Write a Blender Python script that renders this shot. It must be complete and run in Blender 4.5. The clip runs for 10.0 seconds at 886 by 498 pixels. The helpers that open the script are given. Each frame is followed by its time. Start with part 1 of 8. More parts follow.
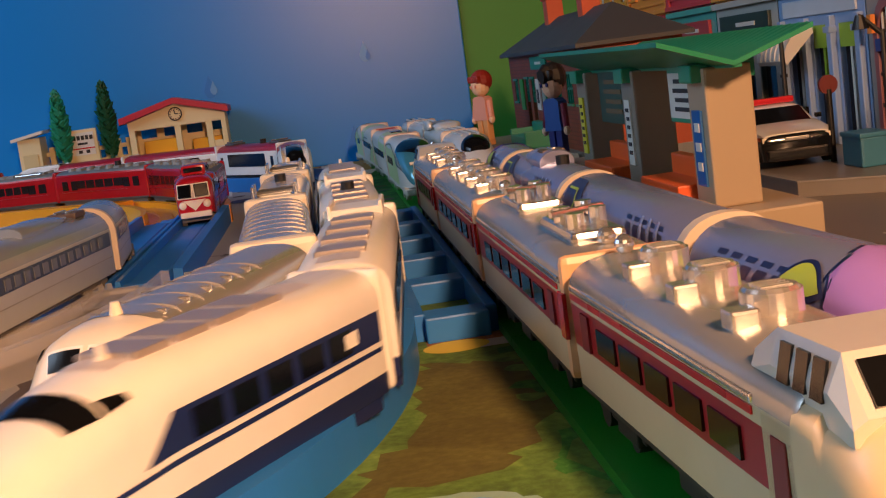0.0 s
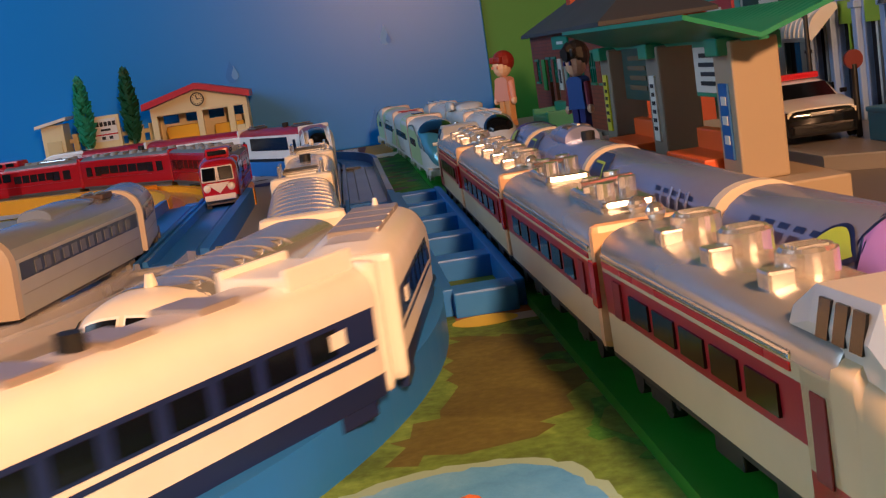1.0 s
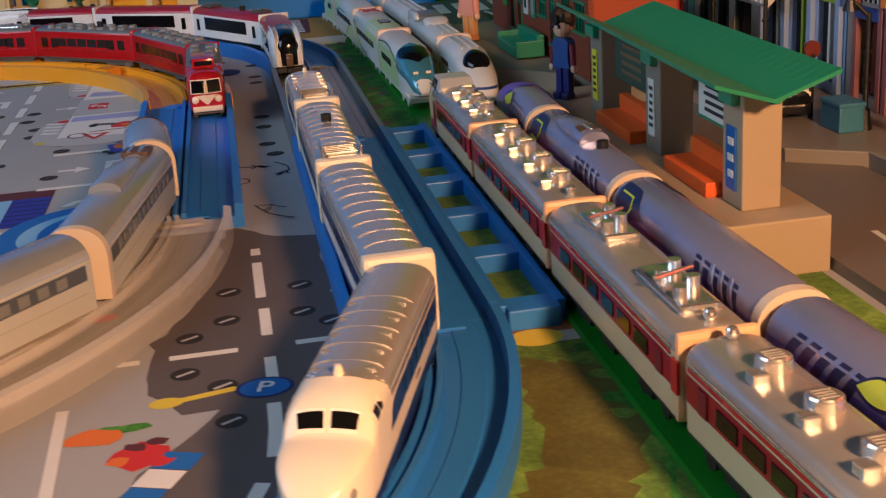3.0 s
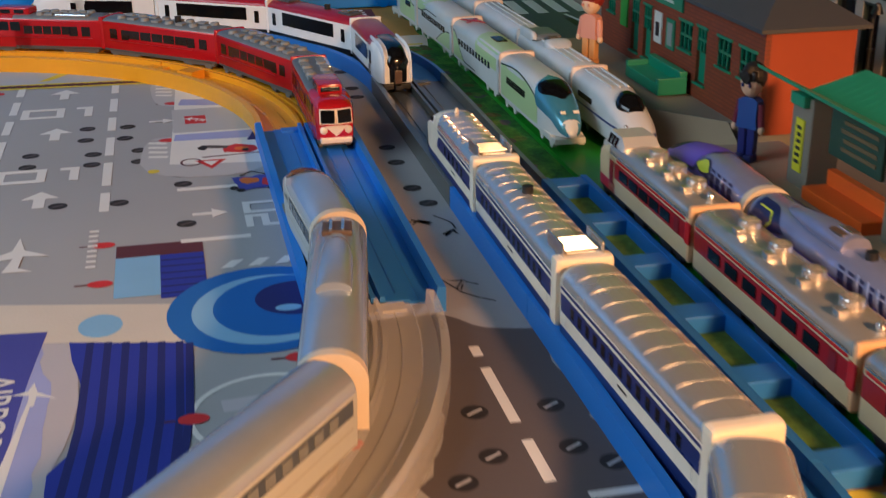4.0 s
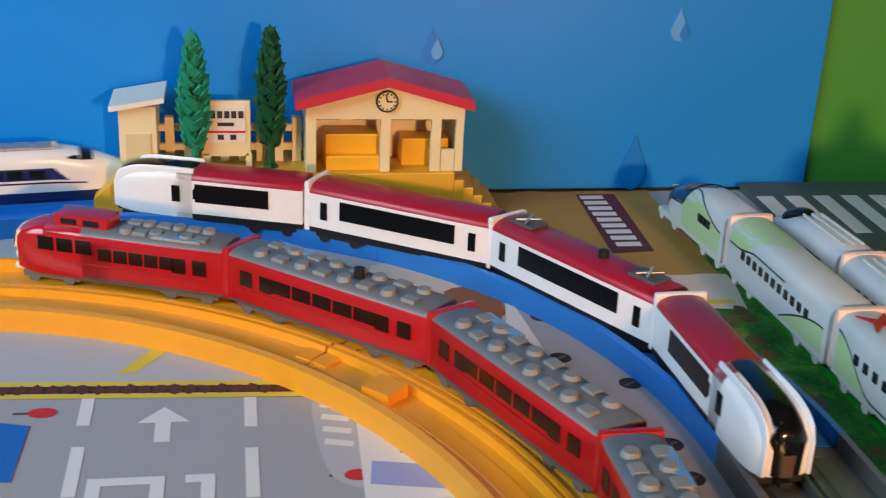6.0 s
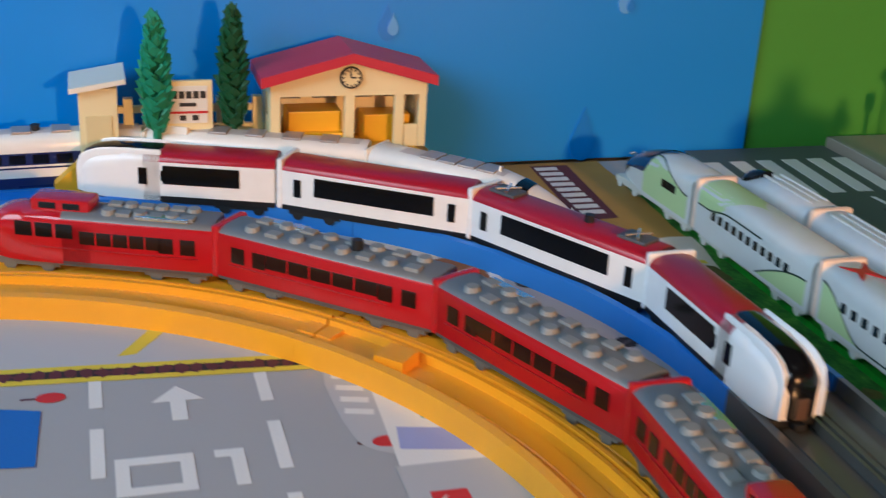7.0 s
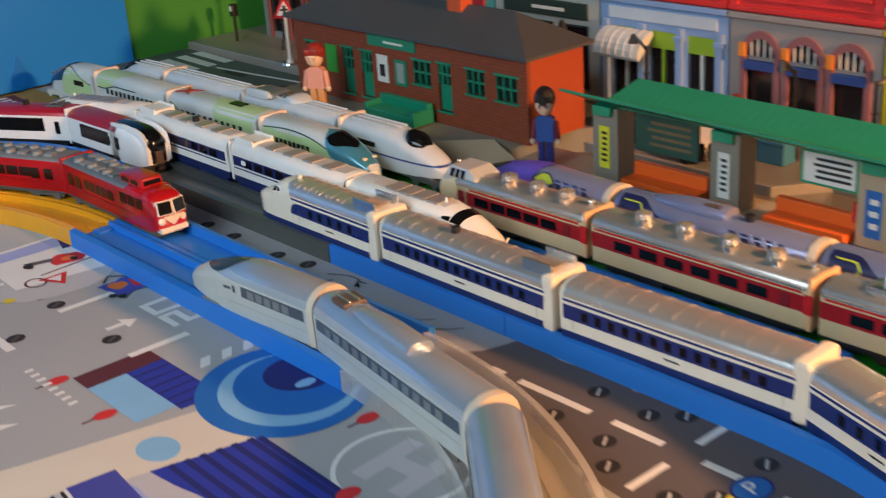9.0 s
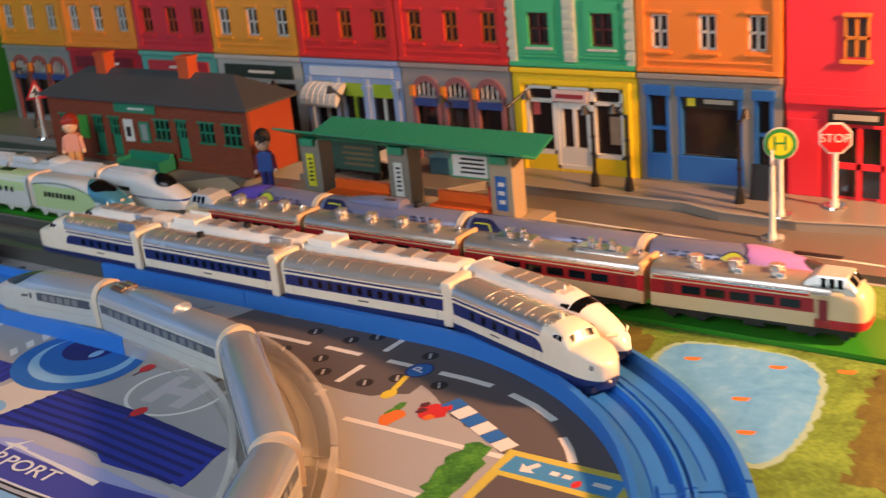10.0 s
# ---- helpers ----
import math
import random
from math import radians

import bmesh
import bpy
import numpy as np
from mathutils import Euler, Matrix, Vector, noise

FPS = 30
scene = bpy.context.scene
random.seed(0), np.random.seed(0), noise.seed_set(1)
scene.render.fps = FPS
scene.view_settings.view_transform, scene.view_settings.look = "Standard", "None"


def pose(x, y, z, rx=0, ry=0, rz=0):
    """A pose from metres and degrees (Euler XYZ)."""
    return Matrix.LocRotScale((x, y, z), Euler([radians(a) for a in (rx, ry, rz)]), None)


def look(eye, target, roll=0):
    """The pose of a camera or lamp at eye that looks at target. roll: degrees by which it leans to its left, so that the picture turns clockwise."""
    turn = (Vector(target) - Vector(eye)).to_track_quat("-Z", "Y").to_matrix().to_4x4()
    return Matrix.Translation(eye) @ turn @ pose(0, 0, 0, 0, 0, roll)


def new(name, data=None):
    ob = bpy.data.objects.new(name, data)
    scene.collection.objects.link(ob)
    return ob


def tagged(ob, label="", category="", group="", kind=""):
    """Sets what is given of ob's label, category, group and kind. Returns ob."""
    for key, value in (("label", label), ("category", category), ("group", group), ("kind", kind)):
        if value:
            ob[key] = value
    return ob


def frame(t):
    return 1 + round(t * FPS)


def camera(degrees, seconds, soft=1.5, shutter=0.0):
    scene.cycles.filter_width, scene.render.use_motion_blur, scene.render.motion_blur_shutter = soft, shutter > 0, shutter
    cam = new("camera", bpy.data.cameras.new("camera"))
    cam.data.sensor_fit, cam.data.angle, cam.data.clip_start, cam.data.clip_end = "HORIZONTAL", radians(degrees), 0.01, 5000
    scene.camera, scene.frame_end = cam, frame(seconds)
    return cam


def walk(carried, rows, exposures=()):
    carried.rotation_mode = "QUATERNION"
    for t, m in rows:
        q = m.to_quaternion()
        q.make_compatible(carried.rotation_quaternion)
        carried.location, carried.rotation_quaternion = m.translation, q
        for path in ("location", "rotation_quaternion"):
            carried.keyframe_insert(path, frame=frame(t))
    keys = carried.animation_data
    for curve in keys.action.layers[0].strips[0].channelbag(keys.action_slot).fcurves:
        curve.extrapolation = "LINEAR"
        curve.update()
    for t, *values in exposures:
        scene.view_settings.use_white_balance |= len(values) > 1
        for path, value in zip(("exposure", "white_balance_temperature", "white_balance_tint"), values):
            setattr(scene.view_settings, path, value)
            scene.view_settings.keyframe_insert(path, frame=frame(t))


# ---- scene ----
cam = camera(39.70, 10.0, soft=1.2, shutter=0.3)
PATH = [
    (0, (0.00972, -0.41073, 0.06978), (0.02618, -0.21353, 0.04077), -7.65),
    (0.5, (0.00769, -0.41294, 0.06944), (0.02310, -0.21571, 0.04007), -7.66),
    (1, (0.00715, -0.41179, 0.06729), (0.02009, -0.21459, 0.03652), -8.30),
    (1.5, (0.00394, -0.41378, 0.06519), (0.01467, -0.21668, 0.03303), -7.90),
    (2, (0.00308, -0.41819, 0.07316), (0.01568, -0.22212, 0.03579), -7.24),
    (2.2, (-0.00056, -0.42156, 0.08245), (0.01694, -0.22681, 0.04041), -5.73),
    (3.3, (-0.07629, -0.44981, 0.16888), (-0.04061, -0.26619, 0.09808), -3.59),
    (3.5, (-0.09985, -0.43104, 0.17724), (-0.05953, -0.24936, 0.10399), -2.75),
    (4, (-0.14032, -0.36605, 0.19215), (-0.10015, -0.18464, 0.11815), -0.47),
    (4.5, (-0.13648, -0.26673, 0.21266), (-0.09814, -0.08458, 0.13952), 0.58),
    (5, (-0.12311, -0.12876, 0.23678), (-0.09214, 0.05463, 0.16322), 2.26),
    (5.5, (-0.13549, -0.02641, 0.23171), (-0.10275, 0.15718, 0.15943), 2.98),
    (5.7, (-0.15103, 0.00153, 0.22566), (-0.12103, 0.18504, 0.15202), 2.62),
    (6.8, (-0.23787, 0.05614, 0.21837), (-0.18687, 0.23368, 0.14170), 3.58),
    (7, (-0.23080, 0.03478, 0.21288), (-0.17706, 0.21209, 0.13755), 3.17),
    (7.5, (-0.22143, -0.04845, 0.21698), (-0.15449, 0.12444, 0.14196), 2.29),
    (8, (-0.24416, -0.15434, 0.23903), (-0.15774, 0.00900, 0.16254), 2.57),
    (8.5, (-0.28512, -0.24191, 0.25052), (-0.17963, -0.09011, 0.17417), -1.00),
    (9, (-0.35079, -0.32240, 0.23924), (-0.23107, -0.18116, 0.16363), -4.02),
    (9.5, (-0.41309, -0.40306, 0.26173), (-0.27840, -0.27626, 0.18568), -3.26),
    (10, (-0.48142, -0.47005, 0.26012), (-0.33140, -0.35582, 0.19345), -5.67),
]
EXPOSURES = [(0.0, -1.02, 5450, 6), (2.2, -0.88, 5400, 6), (3.5, -0.76, 5600, 3), (4.5, -0.30, 5900, 1), (5.5, -0.03, 5700, 1), (7.0, -0.12, 5600, 1), (8.5, -0.18, 5900, 0), (9.2, -0.24, 6150, 4), (10.0, -0.33, 6450, 10)]
walk(cam, [(t, look(eye, target, roll)) for t, eye, target, roll in PATH], EXPOSURES)

# ---- light: a window on the left side of the room, a warm lamp behind the near curve, an added overhead fill ----
world = bpy.data.worlds.new("room_world")
scene.world = world
world.use_nodes = True
wnt = world.node_tree
sky = wnt.nodes.new("ShaderNodeTexSky")
sky.sky_type, sky.sun_disc = "NISHITA", False
sky.sun_elevation, sky.sun_rotation = radians(35), radians(250)
wnt.links.new(sky.outputs[0], wnt.nodes["Background"].inputs[0])
wnt.nodes["Background"].inputs[1].default_value = 0.10


def area_lamp(name, eye, target, power, size, size_y, color):
    data = bpy.data.lights.new(name, "AREA")
    data.shape, data.size, data.size_y, data.energy, data.color = "RECTANGLE", size, size_y, power, color
    ob = new(name, data)
    ob.matrix_basis = look(eye, target)
    return ob


area_lamp("window_light", (-0.965, 0.0, 0.60), (-0.25, 0.40, 0.02), 9.5, 0.8, 0.6, (0.80, 0.90, 1.0))
# added fill from above that lifts the darks; no real lamp hangs here
area_lamp("ceiling_light", (-0.2, -0.3, 2.28), (-0.2, -0.3, 0.0), 0.7, 0.5, 0.5, (1.0, 0.90, 0.76))
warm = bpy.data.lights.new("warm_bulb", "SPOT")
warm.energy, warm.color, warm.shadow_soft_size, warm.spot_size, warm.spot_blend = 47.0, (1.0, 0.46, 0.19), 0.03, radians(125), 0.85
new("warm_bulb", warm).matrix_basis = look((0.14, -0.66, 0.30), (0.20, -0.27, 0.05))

# ---- helpers of this scene; the plan is drawn in decimetres ----
DM = 0.1
materials = {}


def srgb(h):
    """A colour from its screen value, as linear light."""
    c = [int(h[i:i + 2], 16) / 255 for i in (0, 2, 4)]
    return tuple(((v + 0.055) / 1.055) ** 2.4 if v > 0.04045 else v / 12.92 for v in c) + (1.0,)


def plastic(name, color, rough=0.35, metal=0.0, vary=0.12, bump=0.03, scale=60.0, coat=0.0, alpha=1.0, spread=0.0):
    """Moulded plastic or print: colour with faint stains, grain and handling marks."""
    if name in materials:
        return materials[name]
    m = bpy.data.materials.new(name)
    m.use_nodes = True
    nt = m.node_tree
    b = nt.nodes["Principled BSDF"]
    base = srgb(color) if isinstance(color, str) else color
    tc = nt.nodes.new("ShaderNodeTexCoord")
    big = nt.nodes.new("ShaderNodeTexNoise")
    big.inputs["Scale"].default_value, big.inputs["Detail"].default_value = scale * 0.4, 5
    fine = nt.nodes.new("ShaderNodeTexNoise")
    fine.inputs["Scale"].default_value, fine.inputs["Detail"].default_value = scale * 12, 3
    for n in (big, fine):
        nt.links.new(tc.outputs["Object"], n.inputs["Vector"])
    mix = nt.nodes.new("ShaderNodeMix")
    mix.data_type = "RGBA"
    mix.inputs[6].default_value = tuple(v * (1 - vary) for v in base[:3]) + (1,)
    mix.inputs[7].default_value = tuple(min(1, v * (1 + vary) + 0.004) for v in base[:3]) + (1,)
    nt.links.new(big.outputs["Fac"], mix.inputs[0])
    out = mix.outputs[2]
    if spread:
        info = nt.nodes.new("ShaderNodeObjectInfo")
        hsv = nt.nodes.new("ShaderNodeHueSaturation")
        rng = nt.nodes.new("ShaderNodeMapRange")
        rng.inputs["To Min"].default_value, rng.inputs["To Max"].default_value = 1 - spread, 1 + spread
        nt.links.new(info.outputs["Random"], rng.inputs["Value"])
        nt.links.new(rng.outputs[0], hsv.inputs["Value"])
        nt.links.new(out, hsv.inputs["Color"])
        out = hsv.outputs[0]
    nt.links.new(out, b.inputs["Base Color"])
    rr = nt.nodes.new("ShaderNodeMapRange")
    rr.inputs["To Min"].default_value, rr.inputs["To Max"].default_value = max(0.03, rough - 0.08), min(1, rough + 0.1)
    nt.links.new(big.outputs["Fac"], rr.inputs["Value"])
    nt.links.new(rr.outputs[0], b.inputs["Roughness"])
    b.inputs["Metallic"].default_value = metal
    b.inputs["Coat Weight"].default_value = coat
    if alpha < 1:
        b.inputs["Alpha"].default_value = alpha
    bp = nt.nodes.new("ShaderNodeBump")
    bp.inputs["Strength"].default_value, bp.inputs["Distance"].default_value = bump, 0.0005
    nt.links.new(fine.outputs["Fac"], bp.inputs["Height"])
    nt.links.new(bp.outputs[0], b.inputs["Normal"])
    materials[name] = m
    return m


def livery(name, bands, rough=0.28):
    """Paint in level bands: rows of (height from which it holds in dm, colour, metal, roughness)."""
    if name in materials:
        return materials[name]
    m = plastic(name, bands[0][1], rough, vary=0.06)
    nt = m.node_tree
    b = nt.nodes["Principled BSDF"]
    tc = nt.nodes.new("ShaderNodeTexCoord")
    sep = nt.nodes.new("ShaderNodeSeparateXYZ")
    nt.links.new(tc.outputs["Object"], sep.inputs[0])
    rng = nt.nodes.new("ShaderNodeMapRange")
    rng.inputs["From Max"].default_value = 0.5 * DM
    nt.links.new(sep.outputs["Z"], rng.inputs["Value"])

    def ramp(values):
        r = nt.nodes.new("ShaderNodeValToRGB")
        r.color_ramp.interpolation = "CONSTANT"
        e = r.color_ramp.elements
        e[0].position, e[0].color = 0.0, values[0]
        e.remove(e[1])
        for row, v in zip(bands[1:], values[1:]):
            s = e.new(row[0] / 0.5)
            s.color = v
        nt.links.new(rng.outputs[0], r.inputs[0])
        return r.outputs[0]

    noise_tex = nt.nodes.new("ShaderNodeTexNoise")
    noise_tex.inputs["Scale"].default_value, noise_tex.inputs["Detail"].default_value = 90.0, 6
    nt.links.new(tc.outputs["Object"], noise_tex.inputs["Vector"])
    wear = nt.nodes.new("ShaderNodeMapRange")
    wear.inputs["To Min"].default_value, wear.inputs["To Max"].default_value = 0.9, 1.06
    nt.links.new(noise_tex.outputs["Fac"], wear.inputs["Value"])
    hsv = nt.nodes.new("ShaderNodeHueSaturation")
    nt.links.new(ramp([srgb(r[1]) for r in bands]), hsv.inputs["Color"])
    nt.links.new(wear.outputs[0], hsv.inputs["Value"])
    nt.links.new(hsv.outputs[0], b.inputs["Base Color"])
    grey = lambda v: (v, v, v, 1.0)  # noqa: E731
    nt.links.new(ramp([grey(r[2]) for r in bands]), b.inputs["Metallic"])
    nt.links.new(ramp([grey(r[3]) for r in bands]), b.inputs["Roughness"])
    return m


def thing(name, label, category, at=(0, 0, 0), rz=0, group="", kind=""):
    ob = new(name)
    ob.empty_display_size = 0.01
    ob.matrix_basis = pose(at[0] * DM, at[1] * DM, at[2] * DM, 0, 0, rz)
    return tagged(ob, label, category, group, kind)


def to_mesh(bm, material, smooth=False, name="part"):
    me = bpy.data.meshes.new(name)
    for v in bm.verts:
        v.co *= DM
    bmesh.ops.recalc_face_normals(bm, faces=bm.faces)
    for f in bm.faces:
        f.smooth = smooth
    bm.to_mesh(me)
    bm.free()
    if smooth:
        me.set_sharp_from_angle(angle=radians(38))
    me.materials.append(material)
    return me


def part(name, bm, material, parent=None, label="", smooth=False, at=None, rz=0):
    """Links a bmesh, or a mesh that is shared, as one mesh object under its thing."""
    me = bm if isinstance(bm, bpy.types.Mesh) else to_mesh(bm, material, smooth, name)
    ob = new(name, me)
    if at:
        ob.matrix_basis = pose(at[0] * DM, at[1] * DM, at[2] * DM, 0, 0, rz)
    if parent:
        ob.parent = parent
    if label:
        ob["label"] = label
    return ob


def box(bm, x0, x1, y0, y1, z0, z1, bevel=0.0):
    r = bmesh.ops.create_cube(bm, size=1.0, matrix=Matrix.Translation(((x0 + x1) / 2, (y0 + y1) / 2, (z0 + z1) / 2)) @ Matrix.Diagonal((abs(x1 - x0), abs(y1 - y0), abs(z1 - z0), 1)))
    if bevel:
        edges = {e for v in r["verts"] for e in v.link_edges}
        bmesh.ops.bevel(bm, geom=list(edges), offset=bevel, segments=2, affect="EDGES", profile=0.6)
    return bm


def cyl(bm, p, q, r0, r1=None, seg=14):
    p, q = Vector(p), Vector(q)
    m = Matrix.Translation((p + q) / 2) @ (q - p).to_track_quat("Z", "Y").to_matrix().to_4x4()
    bmesh.ops.create_cone(bm, cap_ends=True, segments=seg, radius1=r0, radius2=r0 if r1 is None else r1, depth=(q - p).length, matrix=m)
    return bm


def ball(bm, c, r, sx=1, sy=1, sz=1, u=14, v=9):
    bmesh.ops.create_uvsphere(bm, u_segments=u, v_segments=v, radius=r, matrix=Matrix.Translation(c) @ Matrix.Diagonal((sx, sy, sz, 1)))
    return bm


def prism(bm, poly, z0, z1):
    """A flat outline in x and y, raised from z0 to z1."""
    low = [bm.verts.new((x, y, z0)) for x, y in poly]
    top = [bm.verts.new((x, y, z1)) for x, y in poly]
    n = len(poly)
    bm.faces.new(low[::-1])
    bm.faces.new(top)
    for i in range(n):
        bm.faces.new((low[i], low[(i + 1) % n], top[(i + 1) % n], top[i]))
    return bm


def loft(bm, rings, closed=True, caps=True):
    made = [[bm.verts.new(p) for p in r] for r in rings]
    n = len(made[0])
    for a, b in zip(made, made[1:]):
        for i in range(n if closed else n - 1):
            bm.faces.new((a[i], a[(i + 1) % n], b[(i + 1) % n], b[i]))
    if caps:
        bm.faces.new(made[0][::-1])
        bm.faces.new(made[-1])
    return bm


def B():
    return bmesh.new()


def arc(cx, cy, r, a0, a1, n=24):
    return [(cx + r * math.cos(radians(a0 + (a1 - a0) * i / n)), cy + r * math.sin(radians(a0 + (a1 - a0) * i / n))) for i in range(n + 1)]


def rect(x0, x1, y0, y1):
    return [(x0, y0), (x1, y0), (x1, y1), (x0, y1)]


def turned(poly, cx, cy, deg):
    c, s = math.cos(radians(deg)), math.sin(radians(deg))
    return [(cx + c * x - s * y, cy + s * x + c * y) for x, y in poly]


def writing(name, text, size, material, parent, m, depth=0.004, align="CENTER", heavy=0.0):
    """Raised or printed lettering in the built-in font, as a mesh."""
    cu = bpy.data.curves.new(name, "FONT")
    cu.body, cu.size, cu.align_x, cu.align_y, cu.extrude = text, size * DM, align, "CENTER", depth * DM
    cu.offset = heavy * size * DM
    tmp = bpy.data.objects.new(name, cu)
    scene.collection.objects.link(tmp)
    me = bpy.data.meshes.new_from_object(tmp.evaluated_get(bpy.context.evaluated_depsgraph_get()))
    bpy.data.objects.remove(tmp)
    me.materials.clear()
    me.materials.append(material)
    ob = new(name, me)
    ob.parent = parent
    ob.matrix_basis = m
    return ob

# ---- room: floor, and an added unseen shell that shapes bounce and reflections ----
def room():
    # unseen shell: dark walls hold back bounce, the pale ceiling brightens metal reflections
    wall_paint = plastic("wall_paint", "665a4c", 0.8, scale=4.0)
    ceiling_paint = plastic("ceiling_paint", "d8d2c6", 0.8, scale=4.0)
    wood = plastic("floor_wood", "8a6a48", 0.5, scale=8.0)
    bm = box(B(), -10.8, 20, -20, 20, -0.6, -0.02)
    tagged(part("floor", bm, wood), "brown wooden room floor under the play mat", "floor", kind="structure")
    for name, b in (("wall_north", (-10.8, 20, 20, 21, -0.6, 24)), ("wall_south", (-10.8, 20, -21, -20, -0.6, 24)), ("wall_east", (20, 21, -20, 20, -0.6, 24))):
        tagged(part(name, box(B(), *b), wall_paint), "unseen dim brown-grey wall, added to limit bounce light", "wall", kind="structure")
    bm = B()
    for b in ((-20, -5, -0.6, 24), (5, 20, -0.6, 24), (-5, 5, -0.6, 2.2), (-5, 5, 10.0, 24)):
        box(bm, -10.8, -9.85, *b)
    tagged(part("wall_west", bm, wall_paint), "unseen brown-grey wall, added with an opening for the window light", "wall", kind="structure")
    tagged(part("ceiling", box(B(), -10.8, 21, -21, 21, 24, 25), ceiling_paint), "unseen white ceiling, added for metal roofs to reflect", "ceiling", kind="structure")


room()


# ---- backdrop boards ----
def boards():
    blue = plastic("blue_board", "2a8ee8", 0.32, vary=0.10, scale=6.0)
    green = plastic("green_board", "4c9836", 0.5, vary=0.25, scale=9.0)
    t = thing("backdrop_board", "bright blue printed backdrop board with water drops", "backdrop board", (0, 6.55, 0))
    part("panel", box(B(), -6.5, 1.40, 0, 0.06, 0, 4.2, 0.01), blue, t)
    drop, pale = plastic("drop_blue", "1c7fdc", 0.4), plastic("drop_pale", "62a8ea", 0.4)
    for k, (x, z, s, m) in enumerate(((-0.80, 0.77, 1.0, drop), (-0.77, 0.77, 0.6, pale), (0.54, 0.90, 0.9, pale), (0.57, 0.88, 0.5, drop), (-2.95, 1.55, 0.9, drop), (0.36, 0.11, 1.6, drop))):
        poly = [(0.05 * s * math.cos(a) * (1 if math.sin(a) < 0 else 1 - 0.9 * math.sin(a)), 0.09 * s * math.sin(a) * (1.4 if math.sin(a) > 0 else 0.8)) for a in [i * math.tau / 20 for i in range(20)]]
        bm = B()
        loft(bm, [[(x + px, -0.005 - 0.004 * (k % 2), z + pz) for px, pz in poly[::-1]], [(x + px, 0.01, z + pz) for px, pz in poly[::-1]]])
        part("water_drop", bm, m, t)
    g = thing("green_board", "mottled green printed backdrop board", "backdrop board", (0, 6.58, 0))
    part("panel", box(B(), 1.40, 4.2, 0, 0.06, 0, 4.2, 0.01), green, g)


boards()

# ---- tracks ----
SOLID_BLUE = plastic("track_blue", "2f78d0", 0.42, vary=0.08)
CROSS = [(-0.235, 0.0), (-0.235, 0.10), (-0.205, 0.105), (-0.20, 0.05), (-0.145, 0.05), (-0.14, 0.055), (-0.075, 0.055), (-0.07, 0.05), (-0.028, 0.05), (-0.024, 0.085), (-0.008, 0.085), (-0.004, 0.045)]
CROSS = CROSS + [(-x, z) for x, z in CROSS[::-1]]


def rail(name, line, material, label, widen=1.0, wall=0.105):
    """A two-lane track piece, its cross-section swept along its middle line."""
    rings = []
    for i, (x, y) in enumerate(line):
        a, b = line[max(0, i - 1)], line[min(len(line) - 1, i + 1)]
        d = Vector((b[0] - a[0], b[1] - a[1])).normalized()
        nx, ny = d.y, -d.x
        rings.append([(x + nx * px * widen, y + ny * px * widen, min(pz, wall)) for px, pz in CROSS])
    t = thing(name, label, "toy track")
    part("track_bed", loft(B(), rings), material, t)
    # snap-in joint tongues at both ends
    for end, nxt in ((line[0], line[1]), (line[-1], line[-2])):
        d = Vector((nxt[0] - end[0], nxt[1] - end[1])).normalized()
        ang = math.degrees(math.atan2(d.y, d.x)) - 90
        part("joint", prism(B(), turned(rect(-0.12, 0.12, 0.0, 0.07), end[0], end[1], ang), 0.051, 0.064), material, t)
    return t


def straight(x, y0, y1, n=6):
    return [(x, y0 + (y1 - y0) * i / n) for i in range(n + 1)]


NEAR, FAR, INNER = (-2.215, -1.0), (-2.45, 3.72), (-3.10, 2.85)
LANE_A, LANE_B = -0.095, 0.15      # still lane and running lane of the main loop
MID = 0.02
G_GREY = plastic("track_grey", "4e504d", 0.3, vary=0.25, coat=0.25)
G_GREEN = plastic("track_green", "2c8420", 0.35, vary=0.3, scale=40)
G_YELLOW = plastic("track_yellow", "f5ab1c", 0.24, vary=0.08, alpha=0.9)
G_CLEAR = plastic("track_clear", "f4efe8", 0.2, vary=0.05, alpha=0.32)


